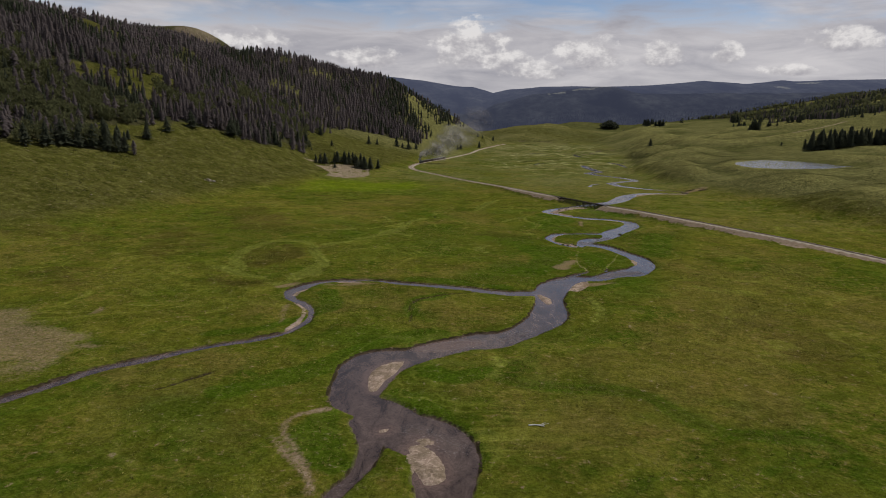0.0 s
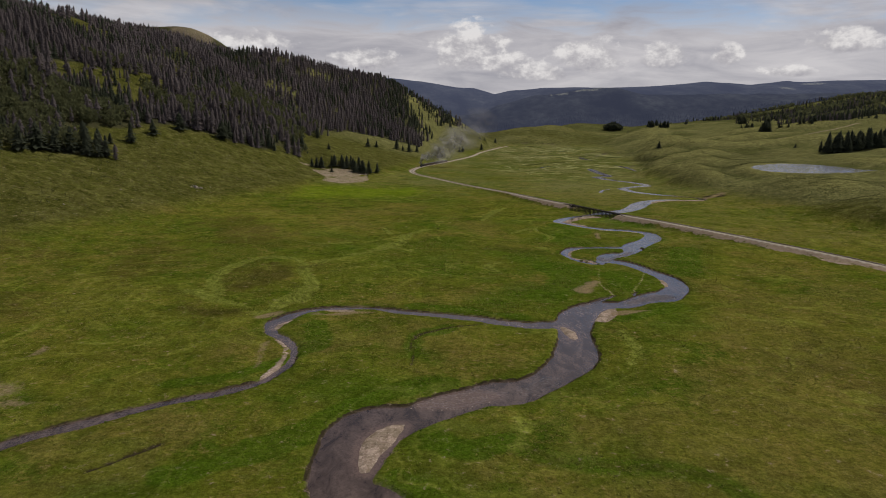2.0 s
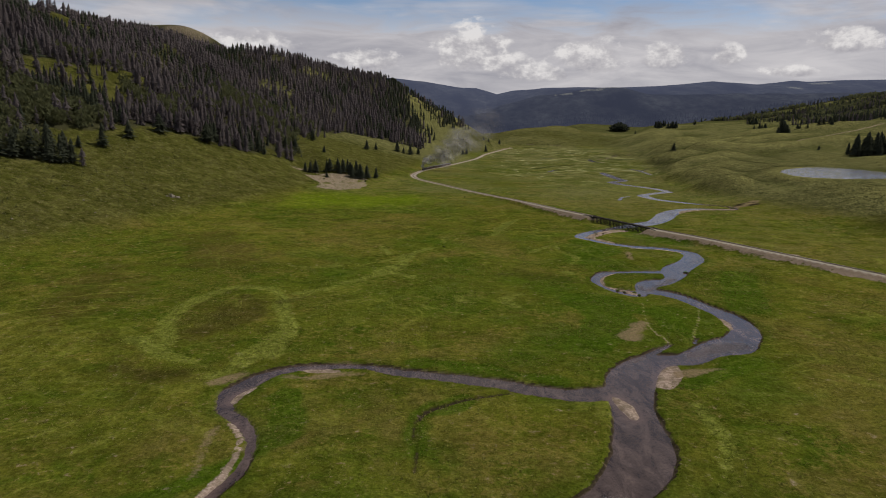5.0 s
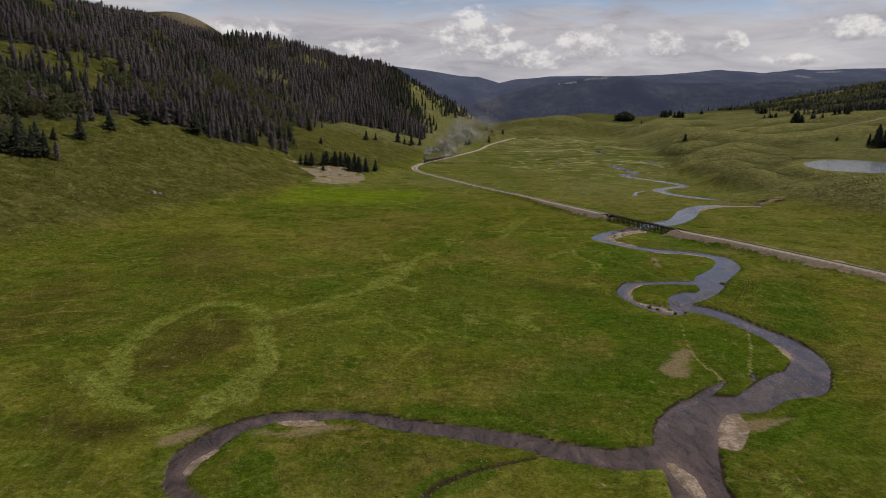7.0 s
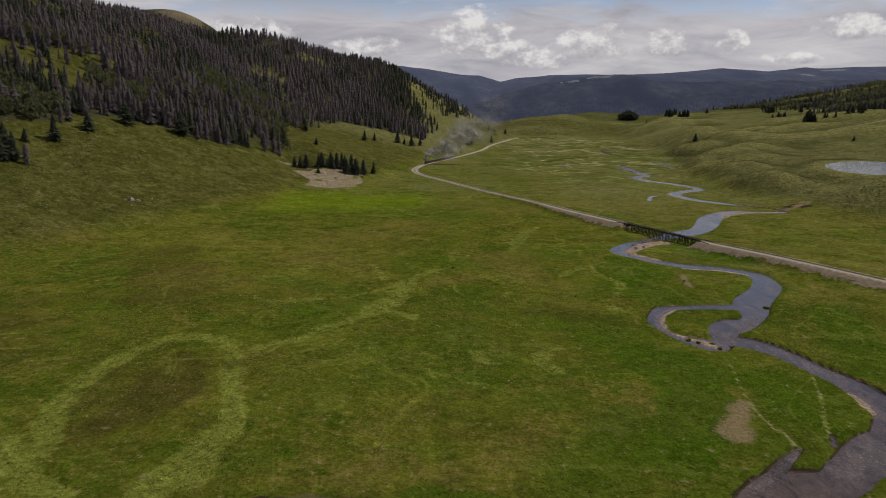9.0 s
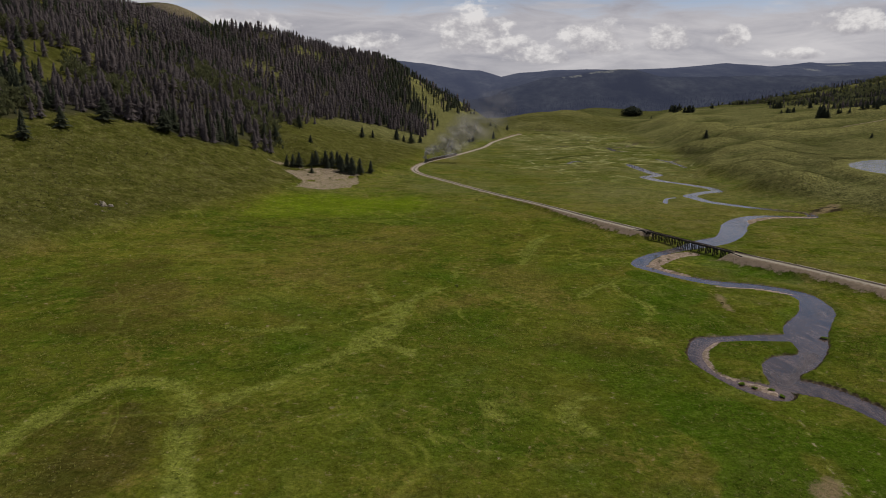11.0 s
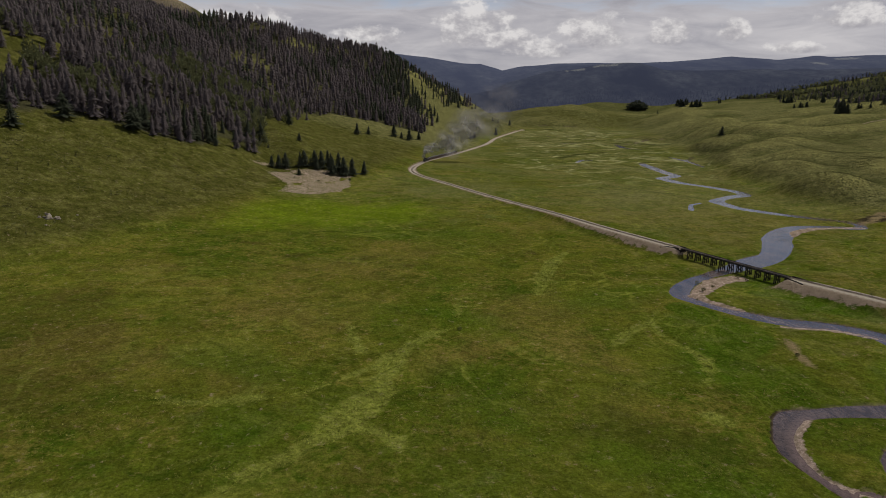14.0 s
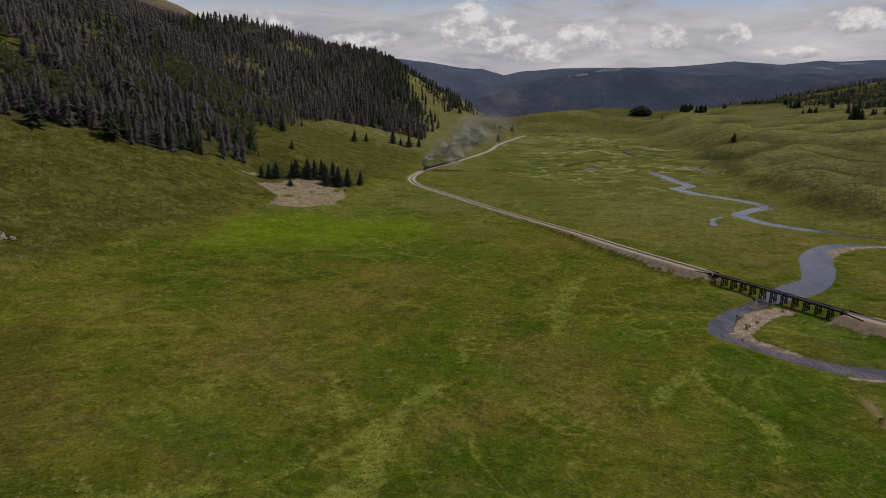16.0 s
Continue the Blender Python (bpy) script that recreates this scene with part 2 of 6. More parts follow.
TRICKLES = [[(68.3, 302.5, 0.8), (61.2, 295.6, 1.2), (52, 287.7, 1.1)], [(79.5, 309, 0.6), (77.2, 304.5, 0.8)]]
# bare bars of gravel beside and in the water
BARS = [
    [(-11.4, 183.1, 1.3), (-15, 178.5, 3.9), (-17.4, 170, 3.1), (-17.8, 162.3, 1.5)], [(-4.6, 131.2, 2.7), (-2.4, 126, 4), (-1.4, 120.9, 3.2), (-2.1, 118.4, 1.7)],
    [(-5.4, 135.5, 1), (-3.3, 135, 2.3), (-1.3, 134.1, 1)], [(-13.1, 139.5, 1.5), (-11.6, 141, 0.7)], [(39.9, 259.6, 1.7), (41.1, 254.1, 2.8), (41.6, 248.4, 2)],
    [(62.2, 282.3, 1.8), (59.6, 276, 3.5), (55.7, 267.7, 2.4)], [(97.8, 332.9, 1.1), (97.6, 326.1, 1.7), (96.5, 320.1, 1)],
    [(86, 505, 2.2), (90.5, 511, 4.2), (98, 520, 4.6), (106, 527, 4.4), (113, 528, 2.4)],
]
BARS += [
    [(84.2, 503, 1.8), (86.6, 497.6, 1.8), (90.5, 491, 1.1), (95, 486, 0.8)],
    [(74.9, 403.8, 0.8), (68.7, 396.6, 0.8), (65.8, 388.7, 0.9), (65.1, 380.1, 0.8), (67.2, 375.9, 1.1), (70.1, 372.8, 1.8), (73.7, 369.8, 2.8), (75.2, 365.9, 1.8)],
    [(-56.5, 261.3, 1), (-58.1, 257.7, 1.4), (-58.9, 253.5, 1.3)], [(-45.8, 275.1, 1), (-40.8, 275, 2.5), (-35.7, 274.2, 0.7)],
    [(-55.1, 241, 1), (-50.7, 232.8, 0.7), (-49.5, 223.3, 0.8), (-50.2, 215.6, 0.9), (-51.9, 209, 0.6)],
    [(182, 621, 1.6), (190, 633, 3.4), (205, 643.5, 3.6), (222, 648, 2.6), (238, 650, 1.8)],
]
BARS += [
    [(101.5, 468.5, 1.2), (108.4, 467.7, 1.6), (116, 466.8, 1.7), (123, 463.5, 1.4), (127.1, 459.5, 1.1)],
]
RIFFLES = [
    [(-6.8, 194.2, 2.5), (1, 197.1, 4.6), (8, 199.9, 3.9), (12.7, 201.1, 1.7)],
]
# fast rippled water
RAPIDS = [
    [(20.1, 203.5, 2.4), (27.5, 210.9, 3.1)],
    [(72.5, 292.9, 2.8), (83.3, 300.3, 4.4), (92.2, 303.4, 3)],
    [(81.3, 380.1, 2.1), (82, 373.2, 2), (100.7, 395.1, 2.3)],
    [(-6, 140, 3), (3, 132, 3)],
    [(104, 534, 3), (112, 541, 3)],
    [(67.6, 309.5, 1.2), (68.3, 302.5, 1.2), (61.2, 295.6, 1.2), (52, 287.7, 1.2)],
]
# pale earth, dry gravel runs and the old railway scar
BARE = [
    [(246, 662, 4), (256, 667, 6), (268, 678, 5)], [(63.1, 276.1, 2.2), (69.2, 278.3, 2.2), (75.3, 280.4, 0.8)],
    [(-135.4, 211.8, 0.7), (-116.5, 196.7, 0.9), (-110.2, 190.8, 0.8), (-99.5, 189.3, 0.7)], [(-124.6, 220.1, 0.8), (-123.2, 225.7, 1), (-124.1, 230.6, 0.6)],
    [(65.6, 324.7, 1.7), (61.4, 316.2, 3.5), (56.6, 308.4, 4)], [(-68, 264.3, 1.4), (-64.9, 267.5, 3), (-61.5, 270.9, 1.7)],
    [(-49.2, 269.9, 0.9), (-43, 269.2, 1.9), (-35.3, 272, 1.9), (-28, 272, 1.2)], [(-58.1, 241.3, 0.7), (-57.8, 232.5, 1.4), (-56.3, 223, 1.5), (-55.3, 217.3, 0.9)],
    [(-35.3, 282, 0.8), (-34, 282.1, 0.8)],
]
BARE += [
    [(96.5, 456.6, 0.9), (94.2, 448, 1.7), (92.8, 440.5, 1.3), (92.8, 434.4, 0.5)], [(-130, 733, 5), (-117, 752, 16), (-108, 775, 14), (-98, 800, 8), (-94, 818, 4)],
    [(-143, 800, 8), (-136, 778, 11), (-126, 792, 14), (-106, 810, 8)], [(-146, 816, 5), (-159, 824, 2.5), (-172, 794, 2)],
    [(-137, 812, 8), (-118, 820, 9), (-101, 828, 9)], [(206, 372, 3.4), (201, 381, 2.6)], [(183, 441, 2.2), (186, 452, 3.6)],
]
DRY_RUNS = [
    [(-27.4, 149.3, 1.1), (-33.6, 146, 1.1), (-35.9, 140.1, 1), (-33.7, 133.4, 0.9), (-29.3, 126.2, 1.1), (-25.7, 117.6, 1.2), (-24.4, 112.7, 1.1)],
    [(-37.3, 134.6, 0.6), (-33.3, 128.4, 0.8), (-28.2, 121.3, 1), (-24.8, 115.6, 0.8)],
]
SCAR = [[(-168, 206, 26), (-140, 196, 20), (-122, 190, 12), (-102, 188, 2)], [(-118, 196, 8), (-111, 172, 5)]]
# old river courses, grown over with pale sedge
OLD_COURSES = [
    [(-93, 295.8, 1.8), (-101.2, 313.8, 2.4), (-104.1, 329.8, 2.8), (-103, 345.4, 3.5), (-99.2, 358.2, 3), (-90.1, 365.6, 2.8), (-78.8, 363.6, 3.1), (-69.9, 352.1, 2.6), (-66.9, 338.8, 2.7), (-60.9, 321.4, 2.5), (-57.6, 306.9, 2.8), (-57.5, 295.8, 2.9), (-58.5, 286.2, 2.7)],
    [(-104, 300, 3), (-95.5, 290.3, 3), (-83.5, 282, 2.4), (-73.9, 277.4, 2)], [(-59.4, 302.8, 4.5), (-63.4, 288, 4.5), (-66.3, 276.1, 3), (-69.9, 268.8, 1.4)],
    [(-65.1, 347.1, 1.1), (-58.8, 361.1, 1.2), (-50.6, 371.8, 1.4), (-43.3, 383.5, 1.9)],
]
OLD_COURSES += [
    [(-66, 357.2, 3), (-57.9, 364.5, 1.2), (-51.5, 372.5, 1.5), (-44.3, 381.4, 2), (-38.8, 389.5, 3.1), (-31.7, 402.4, 4.9), (-27.5, 414.9, 3.9), (-26.9, 427.6, 3.2), (-23.4, 441.5, 3), (-16.2, 455.1, 2.4), (-8.3, 462, 1)],
    [(-31.1, 396.8, 1.8), (-23.2, 392.5, 1.5), (-19.7, 388, 0.6)], [(-41.8, 463.6, 1.2), (-38.6, 450.8, 1.2), (-35.5, 440.9, 0.7)],
    [(-81.2, 410.4, 1.3), (-71.8, 406.6, 0.6), (-59.8, 409.2, 0.6), (-47.5, 411.9, 0.8), (-36, 423.7, 1), (-28.1, 431.6, 1.4)],
    [(-7, 463.4, 0.6), (-5.6, 480.2, 0.7), (-7.3, 485.6, 0.7), (-0.3, 485.2, 0.7), (2.3, 490.3, 0.7), (0, 495.2, 0.7), (-5.8, 492.3, 0.7)],
]
OLD_COURSES += [
    [(-5.1, 508.5, 0.5), (9.6, 518.3, 0.8), (27.7, 522.5, 0.8)], [(24.1, 502.9, 1.9), (31, 528, 2.6), (37.4, 551.5, 2.8), (46.6, 569.1, 2.4)],
    [(52.1, 404, 2.2), (54.5, 401.1, 2.5)], [(0.3, 357.2, 1.9), (1.3, 352, 1.1), (5.3, 347.8, 0.5)], [(22, 344, 1.6), (20, 353, 2.2), (26, 362, 1.4)],
    [(58, 420, 1.2), (64, 440, 1.6), (57, 462, 1.4), (64, 484, 1.2)], [(40, 450, 1.1), (51, 463, 1.7), (67, 480, 1.5)], [(52, 220, 1.5), (59, 238, 2), (60, 255, 1.7)],
    [(15, 173, 1.7), (18, 183, 2.4), (16, 187, 1.2)],
]
DARK_WET = [
    [(-103.6, 281.4, 1.8), (-95.1, 273.8, 3.1), (-85.2, 268.1, 3.5), (-78.8, 270.7, 1.2)],
    [(-84, 312, 7), (-80, 330, 9), (-84, 350, 5)],
    [(-70, 345, 3), (-62, 352, 2)],
    [(-86.9, 548.9, 2.2), (-80, 555.8, 3.4), (-74, 561.6, 1.1)],
    [(-52, 551.4, 1.1), (-45, 554.5, 2.2)],
    [(-26.7, 538.6, 1.3), (-23.6, 541.2, 1.4)],
    [(27.3, 573.3, 1.8), (34.4, 565.5, 1.8)],
    [(-112, 582, 1.6), (-99, 577, 1.2)],
]
# drifts in the meadow: brown matted sedge, dry olive grass, lush wet grass
MATTED = [
    [(-146, 474, 20), (-120, 432, 20), (-100, 398, 14)], [(-160, 400, 16), (-150, 350, 18), (-140, 310, 14)],
    [(-77, 287, 3.5), (-88, 305, 5.3), (-88, 321, 6.5), (-80, 339, 5.6)], [(-100, 288, 2.9), (-90, 276, 3.2)], [(-128, 448, 9.2), (-105, 431, 7.0), (-102, 411, 7.4)],
    [(-96, 393, 6.5), (-83, 392, 4.3)], [(-102, 282, 3.4), (-85, 274, 5.6)], [(-99, 343, 7.0), (-79, 332, 9.5)], [(-171, 277, 11.0), (-148, 261, 6.3)],
    [(106, 228, 13.5), (118, 208, 15.9), (113, 183, 12.3)], [(35, 394, 6.7), (49, 394, 6.7)], [(-230, 370, 17.6), (-201, 357, 11.4)]]
DRY_GRASS = [
    [(28, 146, 14), (62, 160, 24), (92, 200, 26), (110, 240, 20)], [(-66, 232, 8), (-34, 238, 10), (-4, 244, 8)], [(-70, 150, 8), (-60, 175, 10), (-84, 172, 8)],
    [(-24, 291, 7.3), (-8, 289, 8.4), (6, 305, 6.7)], [(53, 343, 8.4), (48, 323, 6.0)], [(-40, 316, 3.5), (-36, 291, 4.2)], [(-118, 441, 14.6), (-72, 424, 13.9)],
    [(-79, 490, 13.2), (-53, 465, 10.1), (-32, 492, 11.5)], [(20, 489, 5.7), (24, 459, 8.3)], [(-13, 432, 6.4), (0, 446, 4.6)], [(42, 428, 5.6), (40, 409, 4.9)],
    [(10, 166, 6.8), (21, 153, 7.5)],
]
DRY_GRASS += [
    [(31, 180, 8.9), (56, 188, 11.0)], [(-52, 150, 6.0), (-42, 141, 4.5)], [(-44, 245, 6.0), (-36, 257, 5.3)], [(2, 229, 5.7), (11, 224, 3.7)],
    [(94, 253, 10.7), (121, 287, 9.8)], [(-27, 573, 15.6), (-45, 534, 13.6)], [(14, 484, 8.6), (29, 492, 5.9)], [(57, 324, 5.5), (68, 336, 4.3)],
]
LUSH_GRASS = [
    [(-53, 309, 5.4), (-45, 339, 9.6), (-32, 331, 6.2)], [(17, 283, 9.3), (37, 301, 7.9), (42, 291, 6.1)], [(81, 344, 6.8), (75, 314, 4.3)],
    [(131, 403, 8.9), (119, 360, 7.4)], [(34, 384, 12.1), (44, 362, 7.3)], [(-15, 340, 8.1), (9, 333, 7.9)], [(-33, 177, 7.2), (-45, 164, 6.6), (-59, 150, 7.2)],
    [(-8, 152, 4.9), (0, 142, 5.8)], [(-7, 178, 4.4), (9, 183, 6.0), (19, 176, 3.6)], [(-29, 139, 4.5), (-21, 138, 4.4)], [(-8, 194, 4.0), (-24, 202, 4.9)],
    [(78, 267, 4.5), (92, 285, 4.8)],
]
LUSH_GRASS += [
    [(22, 170, 2.1), (31, 162, 1.6), (51, 159, 2.0), (56, 149, 1.8), (66, 142, 2.3)], [(68, 466, 10.4), (67, 435, 8.8), (68, 417, 7.9)],
    [(-9, 405, 8.4), (-2, 420, 7.9), (2, 399, 6.9)], [(-63, 399, 5.7), (-51, 393, 5.4)], [(-34, 481, 7.3), (-16, 476, 5.4)], [(118, 500, 8.2), (116, 520, 6.6)],
    [(-58, 430, 8.4), (-79, 429, 8.3)], [(-56, 621, 18.0), (-8, 611, 17.6)], [(44, 496, 7.9), (70, 510, 8.4)],
]
WET_BANKS = [
    [(-8, 186, 2.5), (-4, 177, 5), (4, 171, 5), (14, 176, 3)], [(-11, 160, 2.5), (-7, 152, 4.5), (1, 141, 5), (6, 128, 4)], [(-27, 146, 3.5), (-28, 134, 6), (-22, 124, 5)],
    [(-56, 158, 4), (-44, 167, 5), (-33, 178, 6), (-18, 198, 5), (-2, 208, 4)], [(-11, 228, 2), (-11, 245, 2.6), (0, 255, 3)], [(80, 342, 6), (76, 322, 5), (80, 310, 3)],
    [(114, 346, 8), (122, 372, 8), (134, 402, 8)], [(40, 296, 8), (56, 330, 9), (52, 356, 10), (70, 340, 6)],
]
WET_BANKS += [
    [(110, 505, 5), (120, 498, 6), (136, 480, 6)], [(70, 440, 8), (84, 462, 8), (74, 486, 6)], [(62, 268, 3), (74, 276, 4), (88, 288, 5)],
    [(-14, 282, 3), (8, 276, 3), (26, 270, 3)], [(-74, 204, 3), (-58, 212, 3), (-42, 236, 3), (-46, 256, 3)],
]
SEEP = [(16, 172, 0.7), (23.9, 166.8, 0.9), (35.5, 164.5, 0.9), (46.7, 163.6, 0.8), (54.9, 158.7, 0.9), (57.4, 150.8, 0.9), (60.2, 144.7, 1.0), (67.5, 138.8, 1.0), (76.9, 138.4, 0.8), (86.1, 137.6, 0.8), (89.4, 129.9, 0.7)]
POND = [(376, 760, 30), (404, 790, 50), (430, 830, 46), (440, 864, 26)]
POND_TIP = [(425, 786, 34), (450, 790, 20), (482, 792, 4)]
POND_LEVEL = 20.4
RAIL_SOUTH = [(262, 180, 2), (252, 270, 2), (236, 325, 2), (213, 380, 2), (187, 422, 2), (164, 459, 2), (146, 488, 2), (126.5, 517, 2)]
RAIL_NORTH = [(101.5, 566, 2), (78, 613, 2), (58, 663, 2), (34, 718, 2), (-8, 812, 2), (-35, 870, 2), (-45, 908, 2), (-46, 940, 2), (-41, 978, 2),
              (-31, 1020, 2), (-2, 1105, 2), (47, 1285, 2), (77, 1455, 2), (143, 1715, 2), (157, 1755, 2), (145, 1795, 2), (97, 1845, 2)]
RAVINE = [(-118, 778, 2), (-150, 812, 4), (-185, 852, 6), (-225, 905, 6), (-275, 965, 6)]
CART_TRACK = [(500, 1205, 2), (560, 1215, 2.4), (620, 1240, 2.6), (690, 1262, 2.6), (780, 1300, 2.6)]

FOOT_LEFT = np.array([(-100, -330), (150, -290), (345, -240), (482, -203), (566, -172), (640, -154), (738, -131), (800, -119), (850, -88), (945, -50),
                      (1100, -28), (1380, 40), (1700, 130), (1850, 140), (2000, 90), (2300, -200), (2800, -600)], float)
STEEP_LEFT = np.array([(0, 0.5), (480, 0.5), (583, 0.5), (684, 0.66), (760, 0.72), (840, 0.74), (900, 0.62), (960, 0.48), (1144, 0.36), (1300, 0.55), (1600, 0.95), (1800, 1.0)], float)
RISE_LEFT = np.array([(0, 0), (110, 74), (236, 144), (330, 164), (545, 206), (740, 256), (1000, 282), (3000, 290)], float)
FOREST_FROM = np.array([(0, 124), (480, 128), (550, 121), (585, 104), (610, 142), (690, 136), (716, 116), (742, 90), (758, 72), (790, 54), (832, 64), (890, 96), (935, 128), (1012, 140), (1119, 150), (1200, 150), (1232, 96), (1262, 52),
                        (1340, 44), (1420, 58), (1455, 82), (1560, 84), (1670, 62), (1770, 120), (1850, 190), (2000, 60)], float)
FOOT_RIGHT = np.array([(-100, 420), (200, 350), (336, 312), (426, 296), (530, 282), (630, 254), (680, 246), (733, 240), (830, 252), (1000, 272), (1160, 305),
                       (1400, 335), (1700, 390), (2000, 460), (2600, 700)], float)
RISE_RIGHT = np.array([(0, 0), (40, 6), (80, 14), (110, 19), (180, 21), (260, 31), (400, 46), (600, 70), (800, 112), (1100, 146), (1500, 190), (4000, 230)], float)
# single grassy knolls: x, y, half widths, height over the slope
KNOLLS = [
    (296, 868, 33, 38, 14), (355, 1045, 45, 38, 13), (361, 1172, 40, 33, 16), (500, 1170, 64, 37, 13), (440, 1225, 52, 34, 14), (276, 762, 28, 39, 15),
    (322, 515, 44, 52, 12), (300, 955, 26, 28, 7), (350, 960, 29, 33, 8), (560, 1290, 60, 37, 12), (420, 1330, 47, 49, 14), (470, 1480, 60, 49, 16),
    (330, 1420, 34, 49, 10), (330, 640, 43, 41, 6), (640, 1480, 60, 49, 12), (342, 2130, 52, 80, 12), (310, 2140, 230, 110, 30), (-690, 1790, 110, 130, 34),
]
KNOLLS += [
    (250, 2000, 120, 140, 24), (560, 1900, 120, 110, 18), (262, 905, 24, 30, 5), (300, 1010, 34, 28, 7), (620, 1180, 60, 40, 8), (700, 1380, 70, 50, 10),
    (410, 1100, 40, 32, 7), (520, 1390, 55, 40, 8),
]
# the far skyline: how steeply it stands over the eye, by x over y
SKYLINE = np.array([(-0.5, 0.075), (-0.1, 0.0575), (-0.065, 0.0545), (-0.035, 0.0517), (-0.005, 0.0472), (0.015, 0.0445), (0.04, 0.0438), (0.057, 0.0395), (0.07, 0.0355), (0.093, 0.0402), (0.138, 0.0455), (0.188, 0.0476), (0.237, 0.0476), (0.286, 0.0497), (0.339, 0.0537), (0.38, 0.058), (0.412, 0.0563), (0.443, 0.054), (0.475, 0.0587), (0.495, 0.0612), (0.512, 0.0592), (0.54, 0.0606), (0.59, 0.0636), (0.7, 0.066), (1.5, 0.06)], float)


def table(rows, at):
    return np.interp(at, rows[:, 0], rows[:, 1])


def left_of_foot(x, y):
    return (table(FOOT_LEFT, y) - x) * 0.9


def right_of_foot(x, y):
    return (x - table(FOOT_RIGHT, y)) * 0.95


def bare_height(x, y):
    """The height of the land before the river, the pond and the railway are cut into it."""
    d = left_of_foot(x, y)
    d = 14 * np.logaddexp(0, d / 14)
    steep = table(STEEP_LEFT, y)
    steep = steep + (1 - steep) * smooth(90, 480, d)
    z = np.interp(d, RISE_LEFT[:, 0], RISE_LEFT[:, 1]) * steep
    gully = fractal(x * 0.8 + y * 0.3, y, 150, 4, 3) - 0.5
    z = z + gully * 44 * smooth(60, 420, d) + (fractal(x, y, 42, 3, 9) - 0.5) * 3.0 * smooth(15, 120, d)
    e = right_of_foot(x, y)
    e = 10 * np.logaddexp(0, e / 10)
    rise = np.interp(e, RISE_RIGHT[:, 0], RISE_RIGHT[:, 1]) * np.interp(y, [0, 1050, 1330, 1700, 2000, 2600], [1, 1, 1.55, 1.45, 1.3, 1.2])
    fold = 1 - np.abs(2 * fractal(x, y * 0.8, 120, 3, 5) - 1) * 2.2
    z = z + rise + smooth(14, 90, e) * (fold * 3.8 - 2.6) * smooth(2300, 1700, y)
    for kx, ky, wx, wy, high in KNOLLS:
        off = ((x - kx + 9 * (fractal(x, y, 40, 2, 27) - 0.5)) / wx) ** 2 + ((y - ky) / wy) ** 2
        z = z + high * np.exp(-0.95 * off ** 1.35)
    # the valley's head
    far = smooth(1650, 2700, y)
    z = z + far * (40 + 40 * (fractal(x, y, 420, 4, 31) - 0.4)) * smooth(-300, 200, x - 0.02 * y) * (1 - 0.62 * smooth(540, 280, x))
    return z


def far_height(x, y):
    slope = table(SKYLINE, x / np.maximum(y, 1))
    crest = EYE + 3850 * slope
    # a nearer wooded ridge below the skyline
    bearing = x / np.maximum(y, 1)
    lead = np.interp(bearing, [0.02, 0.055, 0.074, 0.108, 0.153, 0.199, 0.252, 0.284, 0.345, 0.42, 0.6], [84, 94, 130, 156, 184, 202, 199, 180, 172, 176, 182]) + 18 * (fractal(x, y, 420, 3, 44) - 0.5)
    z = lead * smooth(2380, 2920, y) - 30 * np.exp(-((y - 3130) / 120) ** 2) + (crest - lead) * smooth(3080, 3850, y) ** 1.2
    spurs = 1 - 2 * np.abs(2 * fractal(x + 0.3 * y, y * 0.35, 330, 4, 51) - 1)
    return z + spurs * 17 * smooth(2500, 3000, y) * (1 - 0.85 * smooth(3500, 3850, y)) - 60 * smooth(3900, 4600, y)


def lines_between(spans):
    """Grid lines with a spacing that glides from one (place, spacing) to the next."""
    rows = [spans[0][0]]
    places, gaps = [a for a, _ in spans], [b for _, b in spans]
    while rows[-1] < places[-1]:
        rows.append(rows[-1] + float(np.interp(rows[-1], places, gaps)))
    return np.array(rows)


GX = lines_between([(-2900, 90), (-900, 26), (-420, 8), (-170, 2.4), (-118, 1.2), (135, 1.2), (185, 2.2), (300, 3.4), (620, 7), (1200, 24), (3200, 90)])
GY = lines_between([(-120, 30), (60, 3), (95, 1.05), (300, 1.2), (420, 1.5), (620, 2.2), (800, 3.2), (1200, 6), (2000, 10), (2900, 26), (4620, 40)])
X, Y = np.meshgrid(GX, GY)


def stroke_field(strokes, reach=14.0):
    """For each grid point the way to the nearest stroke's edge: below zero inside it."""
    field = np.full(X.shape, reach)
    for points in strokes:
        rows = glide(points)
        for a, b in zip(rows[:-1], rows[1:]):
            pad = max(a[2], b[2]) + reach
            i0, i1 = np.searchsorted(GX, (min(a[0], b[0]) - pad, max(a[0], b[0]) + pad))
            j0, j1 = np.searchsorted(GY, (min(a[1], b[1]) - pad, max(a[1], b[1]) + pad))
            if i0 == i1 or j0 == j1:
                continue
            px, py = X[j0:j1, i0:i1] - a[0], Y[j0:j1, i0:i1] - a[1]
            v = b - a
            s = np.clip((px * v[0] + py * v[1]) / (v[0] ** 2 + v[1] ** 2 + 1e-9), 0, 1)
            far_off = np.hypot(px - s * v[0], py - s * v[1]) - (a[2] + s * v[2])
            np.minimum(field[j0:j1, i0:i1], far_off, out=field[j0:j1, i0:i1])
    return field


def grade(x, y):
    """The height of the railway's bed: high by the bridge, low on the meadow."""
    off = np.hypot(np.asarray(x, float) - 114, np.asarray(y, float) - 541.5)
    return 3.9 - 3.2 * smooth(50, 270, off) + 1.0 * smooth(420, 560, off)


